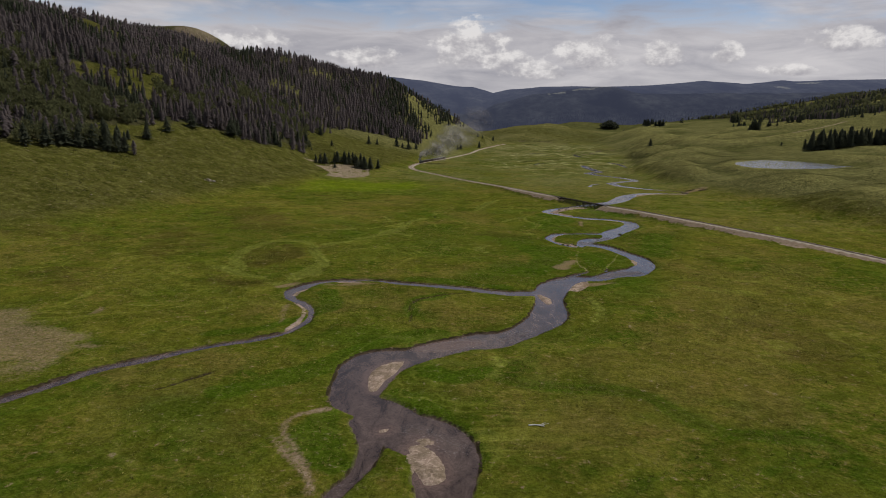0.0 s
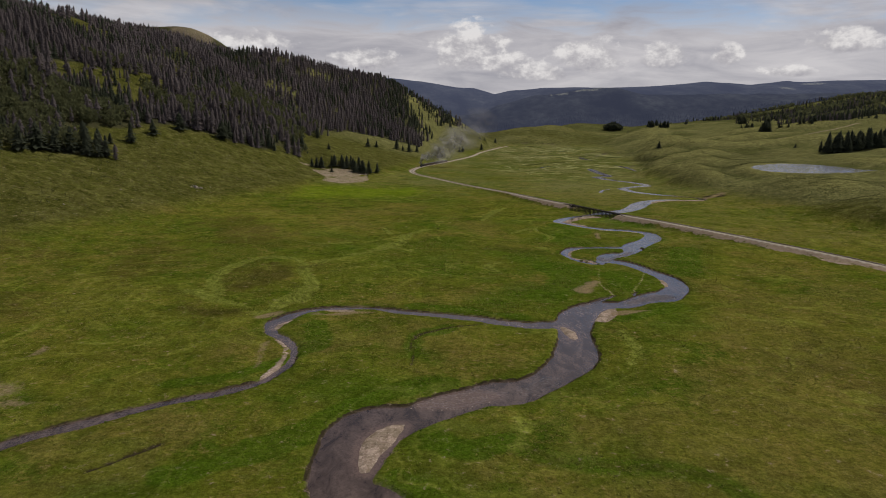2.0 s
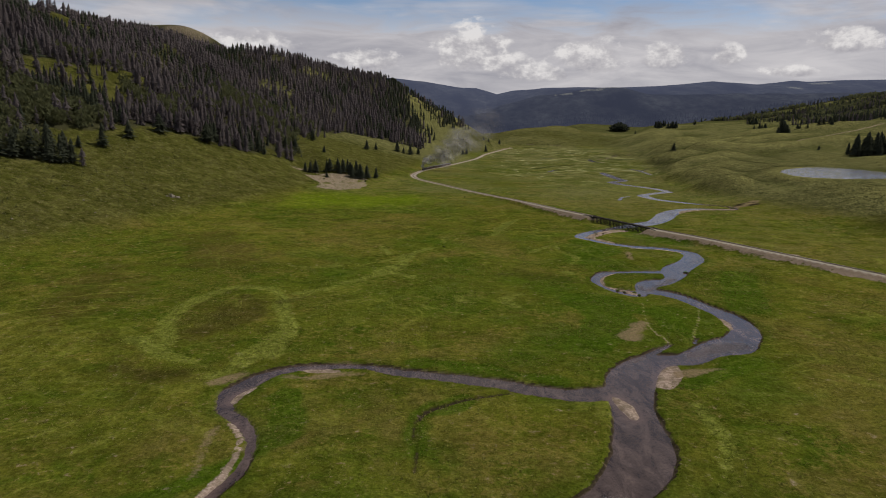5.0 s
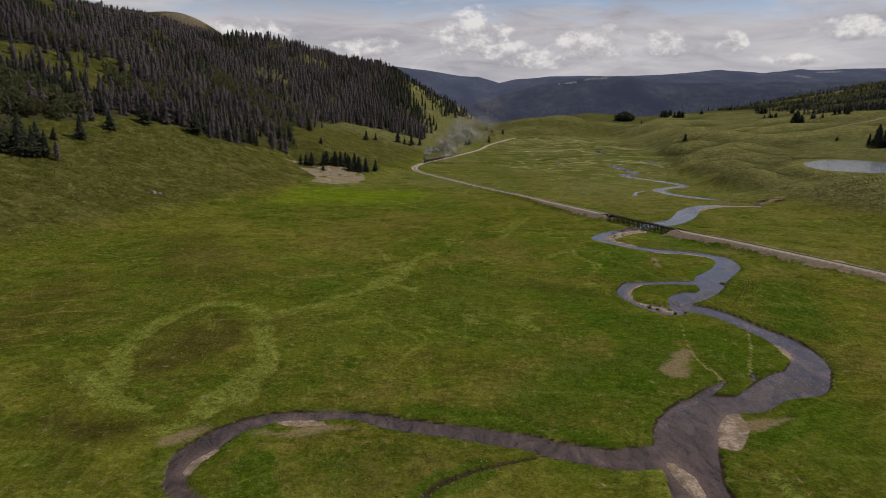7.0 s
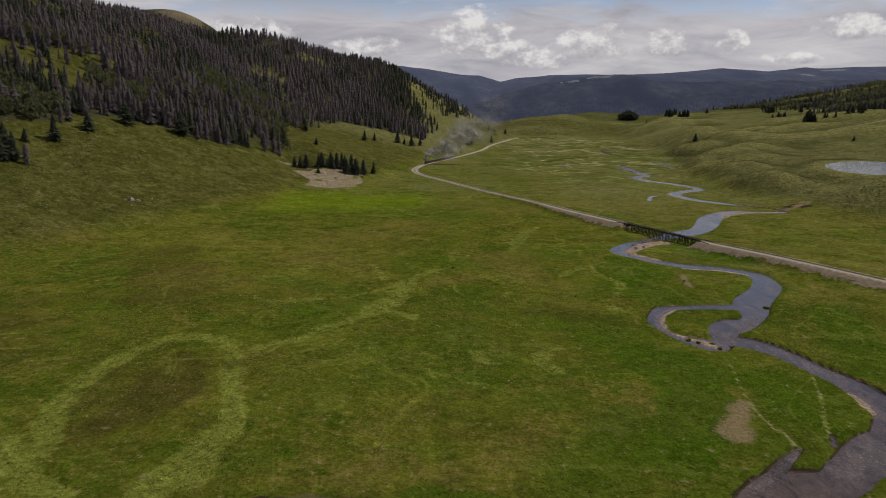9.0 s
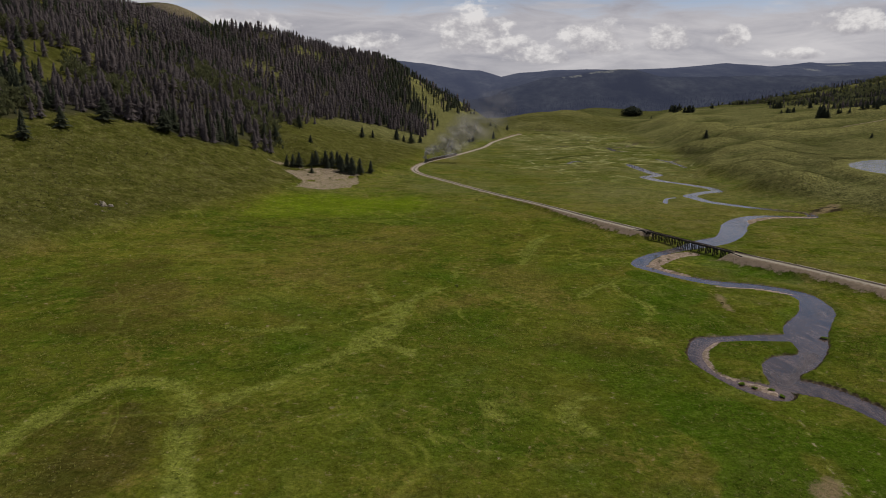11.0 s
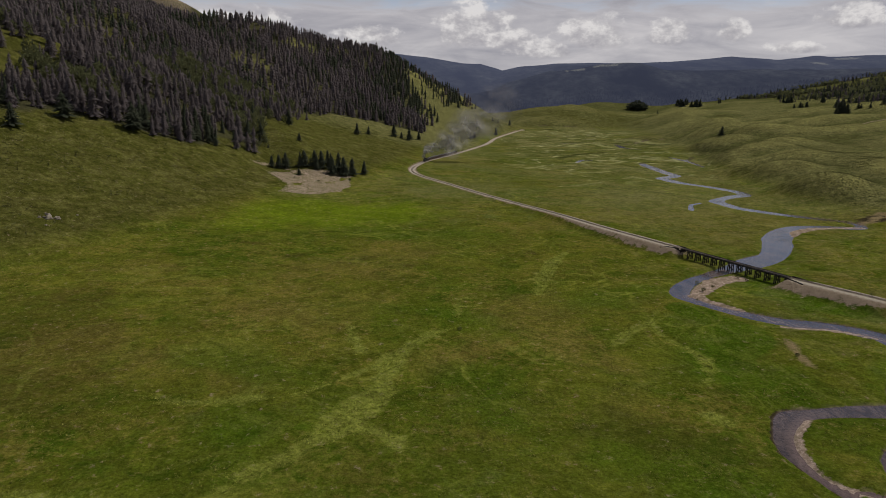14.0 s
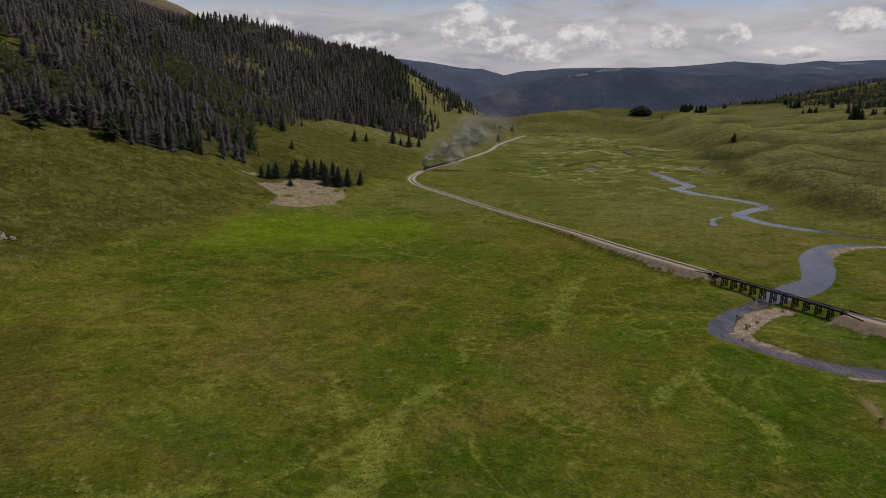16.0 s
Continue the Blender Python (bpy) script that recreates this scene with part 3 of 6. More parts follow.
wobble = (fractal(X, Y, 9, 3, 61) - 0.5) * 2.6 + (value_noise(X, Y, 2.4, 62) - 0.5) * 1.0
river_edge = stroke_field([RIVER_NEAR, RIVER_BENDS, RIVER_HILL, RIVER_LOOP, TRIBUTARY, TRIBUTARY_LOW, SIDE_ARM, *TRICKLES, *FAR_THREADS]) + wobble * 0.42
ditch_edge = stroke_field([CUT_OFF, SWALE]) + 0.1 + wobble * 0.3
rill_edge = stroke_field([RILL, RILL_TWO]) + 0.3 + wobble * 0.3
wet_bank_edge = stroke_field(WET_BANKS) + wobble * 1.6
seep_edge = stroke_field([SEEP]) + wobble * 0.7
bar_edge = stroke_field(BARS) + wobble * 0.4 + (fractal(X, Y, 7, 3, 74) - 0.5) * 7 * smooth(40, 12, np.hypot(X - 100, Y - 518))
riffle_edge = stroke_field(RIFFLES) + wobble * 0.4
rapid_edge = stroke_field(RAPIDS) + wobble * 0.4
pale_bed_edge = stroke_field(CHANNEL_PALE) + wobble * 0.8
dark_bed_edge = stroke_field(CHANNEL_DARK) + wobble * 0.8
dirt_edge = stroke_field(BARE[:10]) + wobble * 1.5 + (fractal(X, Y, 6, 3, 67) - 0.5) * 2.2
run_edge = stroke_field(DRY_RUNS) - 0.1 + wobble * 0.5
scar_edge = stroke_field(SCAR, 24.0) + (fractal(X, Y, 15, 4, 68) - 0.5) * 26 + wobble
bare_edge = stroke_field(BARE[10:], 30.0) + wobble * 1.1 + (fractal(X, Y, 15, 3, 64) - 0.5) * 13 * smooth(640, 665, Y)
old_edge = stroke_field(OLD_COURSES) + wobble * 1.5 + (fractal(X, Y, 12, 3, 66) - 0.52) * 3.4
matted_edge = stroke_field(MATTED, 24.0)
dry_grass_edge = stroke_field(DRY_GRASS, 24.0)
lush_edge = stroke_field(LUSH_GRASS, 24.0)
wet_edge = stroke_field(DARK_WET) + wobble * 2.6
pond_edge = stroke_field([POND, POND_TIP], 40.0) + wobble * 2.0
rail_edge = stroke_field([RAIL_SOUTH[:-1] + [(128, 514, 2)], [(100, 569, 2)] + RAIL_NORTH[1:]], 16.0)
span = np.hypot(X - 114, Y - 541.5)
rail_edge = rail_edge + 1.6 * np.maximum(0, 29 - span) * smooth(8, 5, np.abs((X - 114) * 0.89 + (Y - 541.5) * 0.454))
track_edge = stroke_field([CART_TRACK], 8.0)
ravine_edge = stroke_field([RAVINE], 36.0)

HILLS = bare_height(X, Y)
HILLS = HILLS * (1 - smooth(2500, 2950, Y)) + np.maximum(far_height(X, Y), 20) * smooth(2350, 2900, Y)
# the near wooded crest, the saddle behind it, and a bald summit beyond
on_crest = np.interp(Y, [1330, 1394, 1430, 1500, 1550, 1650, 1720], [0, 16, 33, 30, 21, 14, 0])
HILLS = HILLS + on_crest * np.exp(-((X - np.interp(Y, [1330, 1394, 1430, 1500, 1550, 1600, 1650], [-450, -390, -340, -306, -244, -199, -136])) / 75) ** 2)
HILLS = HILLS - 52 * np.exp(-((X + 590) / 210) ** 2 - ((Y - 1850) / 190) ** 2)
HILLS = HILLS + np.maximum(0, 358 + 10 * (fractal(X, Y, 90, 3, 47) - 0.5) - HILLS) * smooth(-520, -900, X) * np.exp(-((Y - 2340) / 130) ** 2)
HILLS = HILLS * (1 - smooth(34, 4, stroke_field(FAR_THREADS[6:8], 40.0)))
FLAT = 1 - smooth(0.5, 6, HILLS)
Z = HILLS + (fractal(X, Y, 16, 4, 71) - 0.5) * 0.9 * FLAT * smooth(0.5, 7, river_edge)
Z = Z - 10 * smooth(34, 0, ravine_edge) * smooth(4, 26, HILLS)
shore = smooth(38, 0, pond_edge)
Z = Z * (1 - shore) + shore * (POND_LEVEL - 1.0 + 2.2 * smooth(-6, 14, pond_edge) + 3.0 * smooth(10, 38, pond_edge))
Z = Z - 0.35 * smooth(2.5, -1.5, old_edge) * FLAT
Z = Z - 0.75 * smooth(0.7, -0.6, ditch_edge)
Z = Z - smooth(9, 0.5, river_edge) * (0.15 + 0.5 * smooth(540, 680, Y)) * FLAT
slope = 2.1 + 1.2 * smooth(330, 460, Y) + 1.6 * smooth(650, 900, Y)
low = smooth(0.58 * slope - 0.18, -0.18 - 0.42 * slope, river_edge)
Z = Z * (1 - low) + low * (WATER - 0.5)
bars = smooth(0.9, -1.6, bar_edge)
Z = Z + bars * (WATER + 0.28 + (fractal(X, Y, 5, 2, 81) - 0.5) * 0.35 - Z)
bank = smooth(6.0 + 3.2 * smooth(200, 60, np.hypot(X - 114, Y - 541)), 0.5, rail_edge + wobble * 0.3)
Z = Z * (1 - bank) + bank * np.maximum(grade(X, Y) - 0.25, Z - 4 * smooth(5, 0, rail_edge))


def swelling(reach):
    """Where the land stands proud of its neighbourhood, in metres."""
    wide = np.pad(Z, reach, mode="edge")
    total = np.cumsum(np.cumsum(np.pad(wide, ((1, 0), (1, 0))), 0), 1)
    n = 2 * reach + 1
    return Z - (total[n:, n:] - total[:-n, n:] - total[n:, :-n] + total[:-n, :-n]) / n ** 2


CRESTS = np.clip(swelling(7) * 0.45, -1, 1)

# ---- materials ----
def material(name):
    m = bpy.data.materials.new(name)
    m.use_nodes = True
    t = m.node_tree
    t.nodes.clear()
    return m, t


def finish(t, colour, rough=0.9, bump=None, strength=0.4, distance=0.1, metallic=0.0, specular=0.3, **more):
    inputs = {"Base Color": colour if isinstance(colour, bpy.types.NodeSocket) else (*colour, 1), "Roughness": rough, "Metallic": metallic,
              "Specular IOR Level": specular}
    if bump is not None:
        inputs["Normal"] = node(t, "ShaderNodeBump", {"Height": bump, "Strength": strength, "Distance": distance}).outputs[0]
    inputs.update(more)
    b = node(t, "ShaderNodeBsdfPrincipled", inputs)
    t.links.new(b.outputs[0], node(t, "ShaderNodeOutputMaterial").inputs[0])
    return b


def place_of(t):
    return node(t, "ShaderNodeNewGeometry").outputs["Position"]


def attribute(t, name):
    return node(t, "ShaderNodeAttribute", None, attribute_name=name).outputs


def meadow_material():
    m, t = material("meadow")
    at = place_of(t)
    cover = node(t, "ShaderNodeSeparateColor", {0: attribute(t, "cover")["Color"]}).outputs
    earth = node(t, "ShaderNodeSeparateColor", {0: attribute(t, "earth")["Color"]}).outputs
    lay = node(t, "ShaderNodeSeparateColor", {0: attribute(t, "lay")["Color"]}).outputs
    large = ramp(t, noise_at(t, at, 0.012, 4.0, 0.6, 0.6), [(0.32, 0.0), (0.68, 1.0)])
    middle = ramp(t, noise_at(t, at, 0.085, 6.0, 0.66, 0.8), [(0.3, 0.0), (0.7, 1.0)])
    small = ramp(t, noise_at(t, at, 0.42, 6.0, 0.72, 0.4), [(0.26, 0.0), (0.74, 1.0)])
    tufts = node(t, "ShaderNodeTexVoronoi", {"Vector": at, "Scale": 0.85, "Randomness": 1.0}, feature="F1").outputs["Distance"]
    blades = noise_at(t, at, 2.6, 4.0, 0.7)
    # grass: fresh, olive and sere, in drifts
    green = mix(t, small, (0.030, 0.051, 0.004), (0.066, 0.090, 0.008))
    olive = mix(t, small, (0.066, 0.068, 0.008), (0.122, 0.114, 0.018))
    drift = ramp(t, maths(t, "ADD", maths(t, "MULTIPLY", large, 0.5), maths(t, "MULTIPLY", middle, 0.5)), [(0.30, 0.0), (0.70, 1.0)])
    grass = mix(t, drift, green, olive)
    patch = node(t, "ShaderNodeSeparateColor", {0: attribute(t, "patch")["Color"]}).outputs
    broken = maths(t, "ADD", maths(t, "MULTIPLY", middle, 0.5), maths(t, "MULTIPLY", small, 0.34))
    worn = lambda field, top: ramp(t, maths(t, "ADD", maths(t, "SUBTRACT", field, 0.42), broken), [(0.2, 0.0), (0.92, top)])
    grass = mix(t, worn(patch[1], 0.62), grass, mix(t, small, (0.086, 0.070, 0.013), (0.165, 0.130, 0.034)))
    scroll = ramp(t, noise_at(t, at, 0.028, 4.0, 0.6, 2.6), [(0.45, 0.0), (0.54, 1.0)])
    grass = mix(t, maths(t, "MULTIPLY", scroll, 0.30), grass, mix(t, small, (0.092, 0.096, 0.008), (0.150, 0.146, 0.018)))
    dark = ramp(t, noise_at(t, at, 0.05, 5.0, 0.65, 1.2), [(0.55, 0.0), (0.63, 0.34)])
    grass = mix(t, dark, grass, mix(t, small, (0.028, 0.036, 0.003), (0.052, 0.060, 0.006)))
    sere = ramp(t, maths(t, "ADD", maths(t, "MULTIPLY", noise_at(t, at, 0.035, 4.0, 0.6, 1.0), 0.65), maths(t, "MULTIPLY", small, 0.35)), [(0.53, 0.0), (0.61, 0.5)])
    grass = mix(t, sere, grass, (0.150, 0.114, 0.026))
    lush = ramp(t, maths(t, "MULTIPLY_ADD", middle, 0.5, maths(t, "SUBTRACT", lay[0], 0.25)), [(0.25, 0.0), (0.8, 0.8)])
    grass = mix(t, maths(t, "MAXIMUM", lush, worn(patch[2], 0.66)), grass, mix(t, small, (0.026, 0.054, 0.003), (0.056, 0.092, 0.006)))
    grass = mix(t, worn(patch[0], 0.72), grass, mix(t, small, (0.034, 0.026, 0.006), (0.082, 0.064, 0.016)))
    hill = mix(t, ramp(t, maths(t, "ADD", maths(t, "MULTIPLY", middle, 0.6), maths(t, "MULTIPLY", small, 0.4)), [(0.38, 0.0), (0.62, 1.0)]),
               (0.049, 0.050, 0.010), (0.078, 0.073, 0.019))
    grass = mix(t, lay[1], grass, hill)
    brush = node(t, "ShaderNodeTexVoronoi", {"Vector": at, "Scale": 0.5, "Randomness": 1.0}, feature="F1")
    dots = maths(t, "MULTIPLY", ramp(t, brush.outputs["Distance"], [(0.24, 1.0), (0.46, 0.0)]), ramp(t, noise_at(t, at, 0.02, 3.0, 0.6), [(0.36, 0.0), (0.52, 1.0)]))
    thick = node(t, "ShaderNodeTexVoronoi", {"Vector": at, "Scale": 0.55, "Randomness": 1.0}, feature="F1").outputs["Distance"]
    dots = maths(t, "MAXIMUM", dots, maths(t, "MULTIPLY", ramp(t, thick, [(0.2, 0.7), (0.45, 0.0)]), ramp(t, noise_at(t, at, 0.03, 3.0, 0.6), [(0.45, 0.0), (0.55, 1.0)])))
    pale = ramp(t, maths(t, "MULTIPLY_ADD", small, 0.55, maths(t, "SUBTRACT", maths(t, "MULTIPLY_ADD", middle, 0.5, cover[2]), 0.72)), [(0.12, 0.0), (0.70, 0.86)])
    grass = mix(t, pale, grass, mix(t, small, (0.096, 0.114, 0.012), (0.218, 0.228, 0.044)))
    wet = ramp(t, maths(t, "MULTIPLY_ADD", small, 0.5, maths(t, "SUBTRACT", lay[2], 0.25)), [(0.25, 0.0), (0.9, 0.6)])
    grass = mix(t, wet, grass, mix(t, small, (0.030, 0.026, 0.006), (0.058, 0.048, 0.012)))
    speck = ramp(t, noise_at(t, at, 1.1, 4.0, 0.75), [(0.54, 0.0), (0.66, 1.0)])
    grass = mix(t, maths(t, "MULTIPLY", speck, maths(t, "MULTIPLY_ADD", middle, 0.16, 0.08)), grass, (0.24, 0.225, 0.070))
    grass = mix(t, ramp(t, tufts, [(0.1, 0.0), (0.8, 0.08)]), grass, (0.022, 0.030, 0.003))
    fresh = ramp(t, maths(t, "MULTIPLY_ADD", middle, 0.4, maths(t, "SUBTRACT", attribute(t, "fresh")["Fac"], 0.2)), [(0.15, 0.0), (0.9, 0.7)])
    grass = mix(t, fresh, grass, mix(t, small, (0.078, 0.116, 0.005), (0.122, 0.164, 0.008)))
    dry = ramp(t, maths(t, "MULTIPLY_ADD", middle, 0.5, maths(t, "SUBTRACT", attribute(t, "dry")["Fac"], 0.25)), [(0.1, 0.0), (0.9, 0.85)])
    grass = mix(t, dry, grass, mix(t, small, (0.098, 0.097, 0.030), (0.178, 0.164, 0.064)))
    # thin pale threads of old channels in the marsh up the valley
    marsh = attribute(t, "marsh")["Fac"]
    lines = maths(t, "ABSOLUTE", maths(t, "SUBTRACT", noise_at(t, at, 0.010, 2.0, 0.5, 1.2), 0.5))
    lines = maths(t, "DIVIDE", lines, maths(t, "MULTIPLY_ADD", marsh, 0.022, 0.010))
    lines = maths(t, "MULTIPLY", ramp(t, lines, [(0.22, 1.0), (0.6, 0.0)]), maths(t, "MULTIPLY", maths(t, "SUBTRACT", 1.0, lay[1]), ramp(t, middle, [(0.2, 0.3), (0.6, 1.0)])))
    grass = mix(t, maths(t, "MULTIPLY", lines, maths(t, "MULTIPLY_ADD", marsh, 0.62, 0.3)), grass, mix(t, marsh, (0.140, 0.150, 0.026), (0.30, 0.285, 0.135)))
    trace = maths(t, "ABSOLUTE", maths(t, "SUBTRACT", noise_at(t, at, 0.019, 3.0, 0.5, 1.6), 0.48))
    trace = maths(t, "MULTIPLY", ramp(t, trace, [(0.006, 1.0), (0.022, 0.0)]), maths(t, "MULTIPLY", maths(t, "SUBTRACT", 1.0, lay[1]), ramp(t, noise_at(t, at, 0.011, 3.0, 0.6), [(0.45, 0.0), (0.62, 0.55)])))
    grass = mix(t, trace, grass, mix(t, small, (0.110, 0.122, 0.012), (0.205, 0.205, 0.040)))
    damp = ramp(t, noise_at(t, at, 0.018, 4.0, 0.6, 1.5), [(0.46, 0.0), (0.56, 0.55)])
    grass = mix(t, maths(t, "MULTIPLY", damp, marsh), grass, (0.040, 0.052, 0.006))
    beds = node(t, "ShaderNodeSeparateColor", {0: attribute(t, "beds")["Color"]}).outputs
    grass = mix(t, maths(t, "MULTIPLY", beds[1], 0.8), grass, (0.036, 0.042, 0.010))
    grass = mix(t, maths(t, "MULTIPLY", beds[0], 0.75), grass, mix(t, small, (0.17, 0.17, 0.055), (0.30, 0.285, 0.125)))
    # crests paler, hollows darker: drier grass, plus relief shading put into the colour
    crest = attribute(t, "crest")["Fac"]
    dry_relief = maths(t, "MULTIPLY", lay[1], attribute(t, "dry")["Fac"])
    grass = mix(t, maths(t, "MULTIPLY", ramp(t, maths(t, "MULTIPLY_ADD", small, 0.4, crest), [(0.2, 0.0), (0.9, 0.6)]), dry_relief), grass, (0.178, 0.162, 0.054))
    grass = mix(t, maths(t, "MULTIPLY", ramp(t, maths(t, "MULTIPLY_ADD", small, -0.4, maths(t, "MULTIPLY", crest, -1.0)), [(0.0, 0.0), (0.8, 0.62)]), dry_relief), grass, (0.046, 0.051, 0.012))
    grass = mix(t, maths(t, "MULTIPLY", dots, maths(t, "MULTIPLY", attribute(t, "dry")["Fac"], maths(t, "MULTIPLY", lay[1], 0.95))), grass, (0.050, 0.052, 0.018))
    fine = node(t, "ShaderNodeMapRange", {"Value": noise_at(t, at, 1.15, 5.0, 0.78), "From Min": 0.3, "From Max": 0.7, "To Min": 0.56, "To Max": 1.40}).outputs[0]
    grass = mix(t, 1.0, grass, fine, "MULTIPLY")
    clumps = node(t, "ShaderNodeMapRange", {"Value": noise_at(t, at, 0.33, 3.0, 0.6, 0.6), "From Min": 0.32, "From Max": 0.68, "To Min": 0.84, "To Max": 1.18}).outputs[0]
    grass = mix(t, 1.0, grass, clumps, "MULTIPLY")
    bumps = node(t, "ShaderNodeMapRange", {"Value": noise_at(t, at, 0.19, 4.0, 0.75), "From Min": 0.34, "From Max": 0.66, "To Min": 0.62, "To Max": 1.40}).outputs[0]
    grass = mix(t, maths(t, "MULTIPLY", maths(t, "MAXIMUM", lay[1], attribute(t, "dry")["Fac"]), 0.8), grass, bumps, "MULTIPLY")
    patches = node(t, "ShaderNodeMapRange", {"Value": noise_at(t, at, 0.062, 5.0, 0.68, 1.1), "From Min": 0.32, "From Max": 0.68, "To Min": 0.70, "To Max": 1.19}).outputs[0]
    grass = mix(t, 0.8, grass, patches, "MULTIPLY")
    # forest floor, gravel, cut earth, ballast
    floor = mix(t, small, (0.026, 0.025, 0.013), (0.058, 0.055, 0.028))
    colour = mix(t, ramp(t, maths(t, "MULTIPLY_ADD", middle, 0.5, maths(t, "SUBTRACT", cover[0], 0.25)), [(0.3, 0.0), (0.7, 0.85)]), grass, floor)
    stones = node(t, "ShaderNodeTexVoronoi", {"Vector": at, "Scale": 1.7, "Randomness": 1.0}).outputs
    gravel = mix(t, stones["Color"], (0.215, 0.155, 0.115), (0.46, 0.355, 0.275), "MIX")
    gravel = mix(t, ramp(t, small, [(0.35, 0.6), (0.65, 0.0)]), gravel, (0.15, 0.108, 0.072))
    gravel = mix(t, ramp(t, noise_at(t, at, 0.25, 5.0, 0.7, 0.5), [(0.42, 0.55), (0.56, 0.0)]), gravel, (0.115, 0.090, 0.052))
    loose = ramp(t, maths(t, "MULTIPLY_ADD", noise_at(t, at, 0.7, 5.0, 0.7), 1.2, maths(t, "SUBTRACT", earth[0], 0.6)), [(0.36, 0.0), (0.60, 1.0)])
    colour = mix(t, loose, colour, gravel)
    dirt = mix(t, fine, (0.098, 0.066, 0.034), (0.215, 0.152, 0.088))
    crumbs = maths(t, "MULTIPLY_ADD", noise_at(t, at, 0.9, 5.0, 0.75), 1.7, maths(t, "SUBTRACT", attribute(t, "dirt")["Fac"], 0.85))
    colour = mix(t, ramp(t, crumbs, [(0.32, 0.0), (0.95, 0.88)]), colour, dirt)
    mud_shade = mix(t, small, (0.016, 0.013, 0.007), (0.052, 0.040, 0.022))
    colour = mix(t, ramp(t, maths(t, "MULTIPLY_ADD", small, 0.5, maths(t, "SUBTRACT", earth[1], 0.25)), [(0.3, 0.0), (0.55, 1.0)]), colour, mud_shade)
    bed = mix(t, stones["Color"], (0.10, 0.070, 0.058), (0.20, 0.145, 0.12))
    colour = mix(t, cover[1], colour, bed)
    ballast = mix(t, maths(t, "ADD", maths(t, "MULTIPLY", blades, 0.5), maths(t, "MULTIPLY", small, 0.5)), (0.108, 0.080, 0.055), (0.315, 0.240, 0.168))
    ballast = mix(t, ramp(t, earth[2], [(0.8, 0.0), (0.95, 1.0)]), ballast, mix(t, blades, (0.23, 0.195, 0.145), (0.43, 0.375, 0.29)))
    colour = mix(t, ramp(t, maths(t, "MULTIPLY_ADD", small, 1.0, maths(t, "SUBTRACT", earth[2], 0.5)), [(0.22, 0.0), (0.55, 1.0)]), colour, ballast)
    relief = maths(t, "ADD", maths(t, "MULTIPLY", small, 0.55), maths(t, "SUBTRACT", maths(t, "MULTIPLY", fine, 0.2), maths(t, "MULTIPLY", tufts, 0.12)))
    finish(t, colour, 1.0, relief, 0.8, 0.7, specular=0.0)
    return m


def water_material(name="river_water", choppy=0.15, dark=(0.030, 0.018, 0.012), light=(0.110, 0.074, 0.057)):
    m, t = material(name)
    at = place_of(t)
    ripple = noise_at(t, node(t, "ShaderNodeMapping", {"Vector": at, "Scale": (1.0, 0.7, 1.0)}).outputs[0], 0.9, 4.0, 0.6, 0.5)
    fast = attribute(t, "fast")["Fac"]
    chop = noise_at(t, at, 1.7, 5.0, 0.75, 0.3)
    streaks = noise_at(t, node(t, "ShaderNodeMapping", {"Vector": at, "Rotation": (0, 0, 0.7), "Scale": (1.0, 0.45, 1.0)}).outputs[0], 0.22, 5.0, 0.65, 0.8)
    # streaks and flecks in the colour also stand in for reflections and ripple shading
    colour = mix(t, ramp(t, streaks, [(0.34, 0.0), (0.68, 1.0)]), dark, light)
    colour = mix(t, ramp(t, maths(t, "MULTIPLY_ADD", chop, 0.5, maths(t, "SUBTRACT", attribute(t, "shoal")["Fac"], 0.25)), [(0.15, 0.0), (1.0, 0.75)]), colour, (0.132, 0.084, 0.064))
    colour = mix(t, ramp(t, chop, [(0.40, 0.4), (0.52, 0.0)]), colour, (0.022, 0.015, 0.012))
    foam = maths(t, "MULTIPLY", ramp(t, chop, [(0.56, 0.0), (0.66, 1.0)]), fast, clamp=True)
    colour = mix(t, maths(t, "MULTIPLY", foam, 0.5), colour, (0.40, 0.37, 0.36))
    height = maths(t, "ADD", ripple, maths(t, "MULTIPLY", chop, maths(t, "MULTIPLY_ADD", fast, 2.6, 0.55)))
    finish(t, colour, maths(t, "MULTIPLY_ADD", fast, 0.3, 0.07), height, choppy, 0.3, specular=0.5, IOR=1.33)
    return m


def tinted_material(name, dark, light, noise_scale=1.2, rough=0.85, bump=0.5):
    """A grainy surface whose tone also varies from piece to piece."""
    m, t = material(name)
    at = place_of(t)
    tone = attribute(t, "tone")["Fac"]
    grain = noise_at(t, at, noise_scale, 4.0, 0.65)
    colour = mix(t, maths(t, "ADD", maths(t, "MULTIPLY", grain, 0.45), maths(t, "MULTIPLY", tone, 0.6)), dark, light)
    finish(t, colour, rough, grain, bump, 0.2, specular=0.0 if rough > 0.9 else 0.2)
    return m


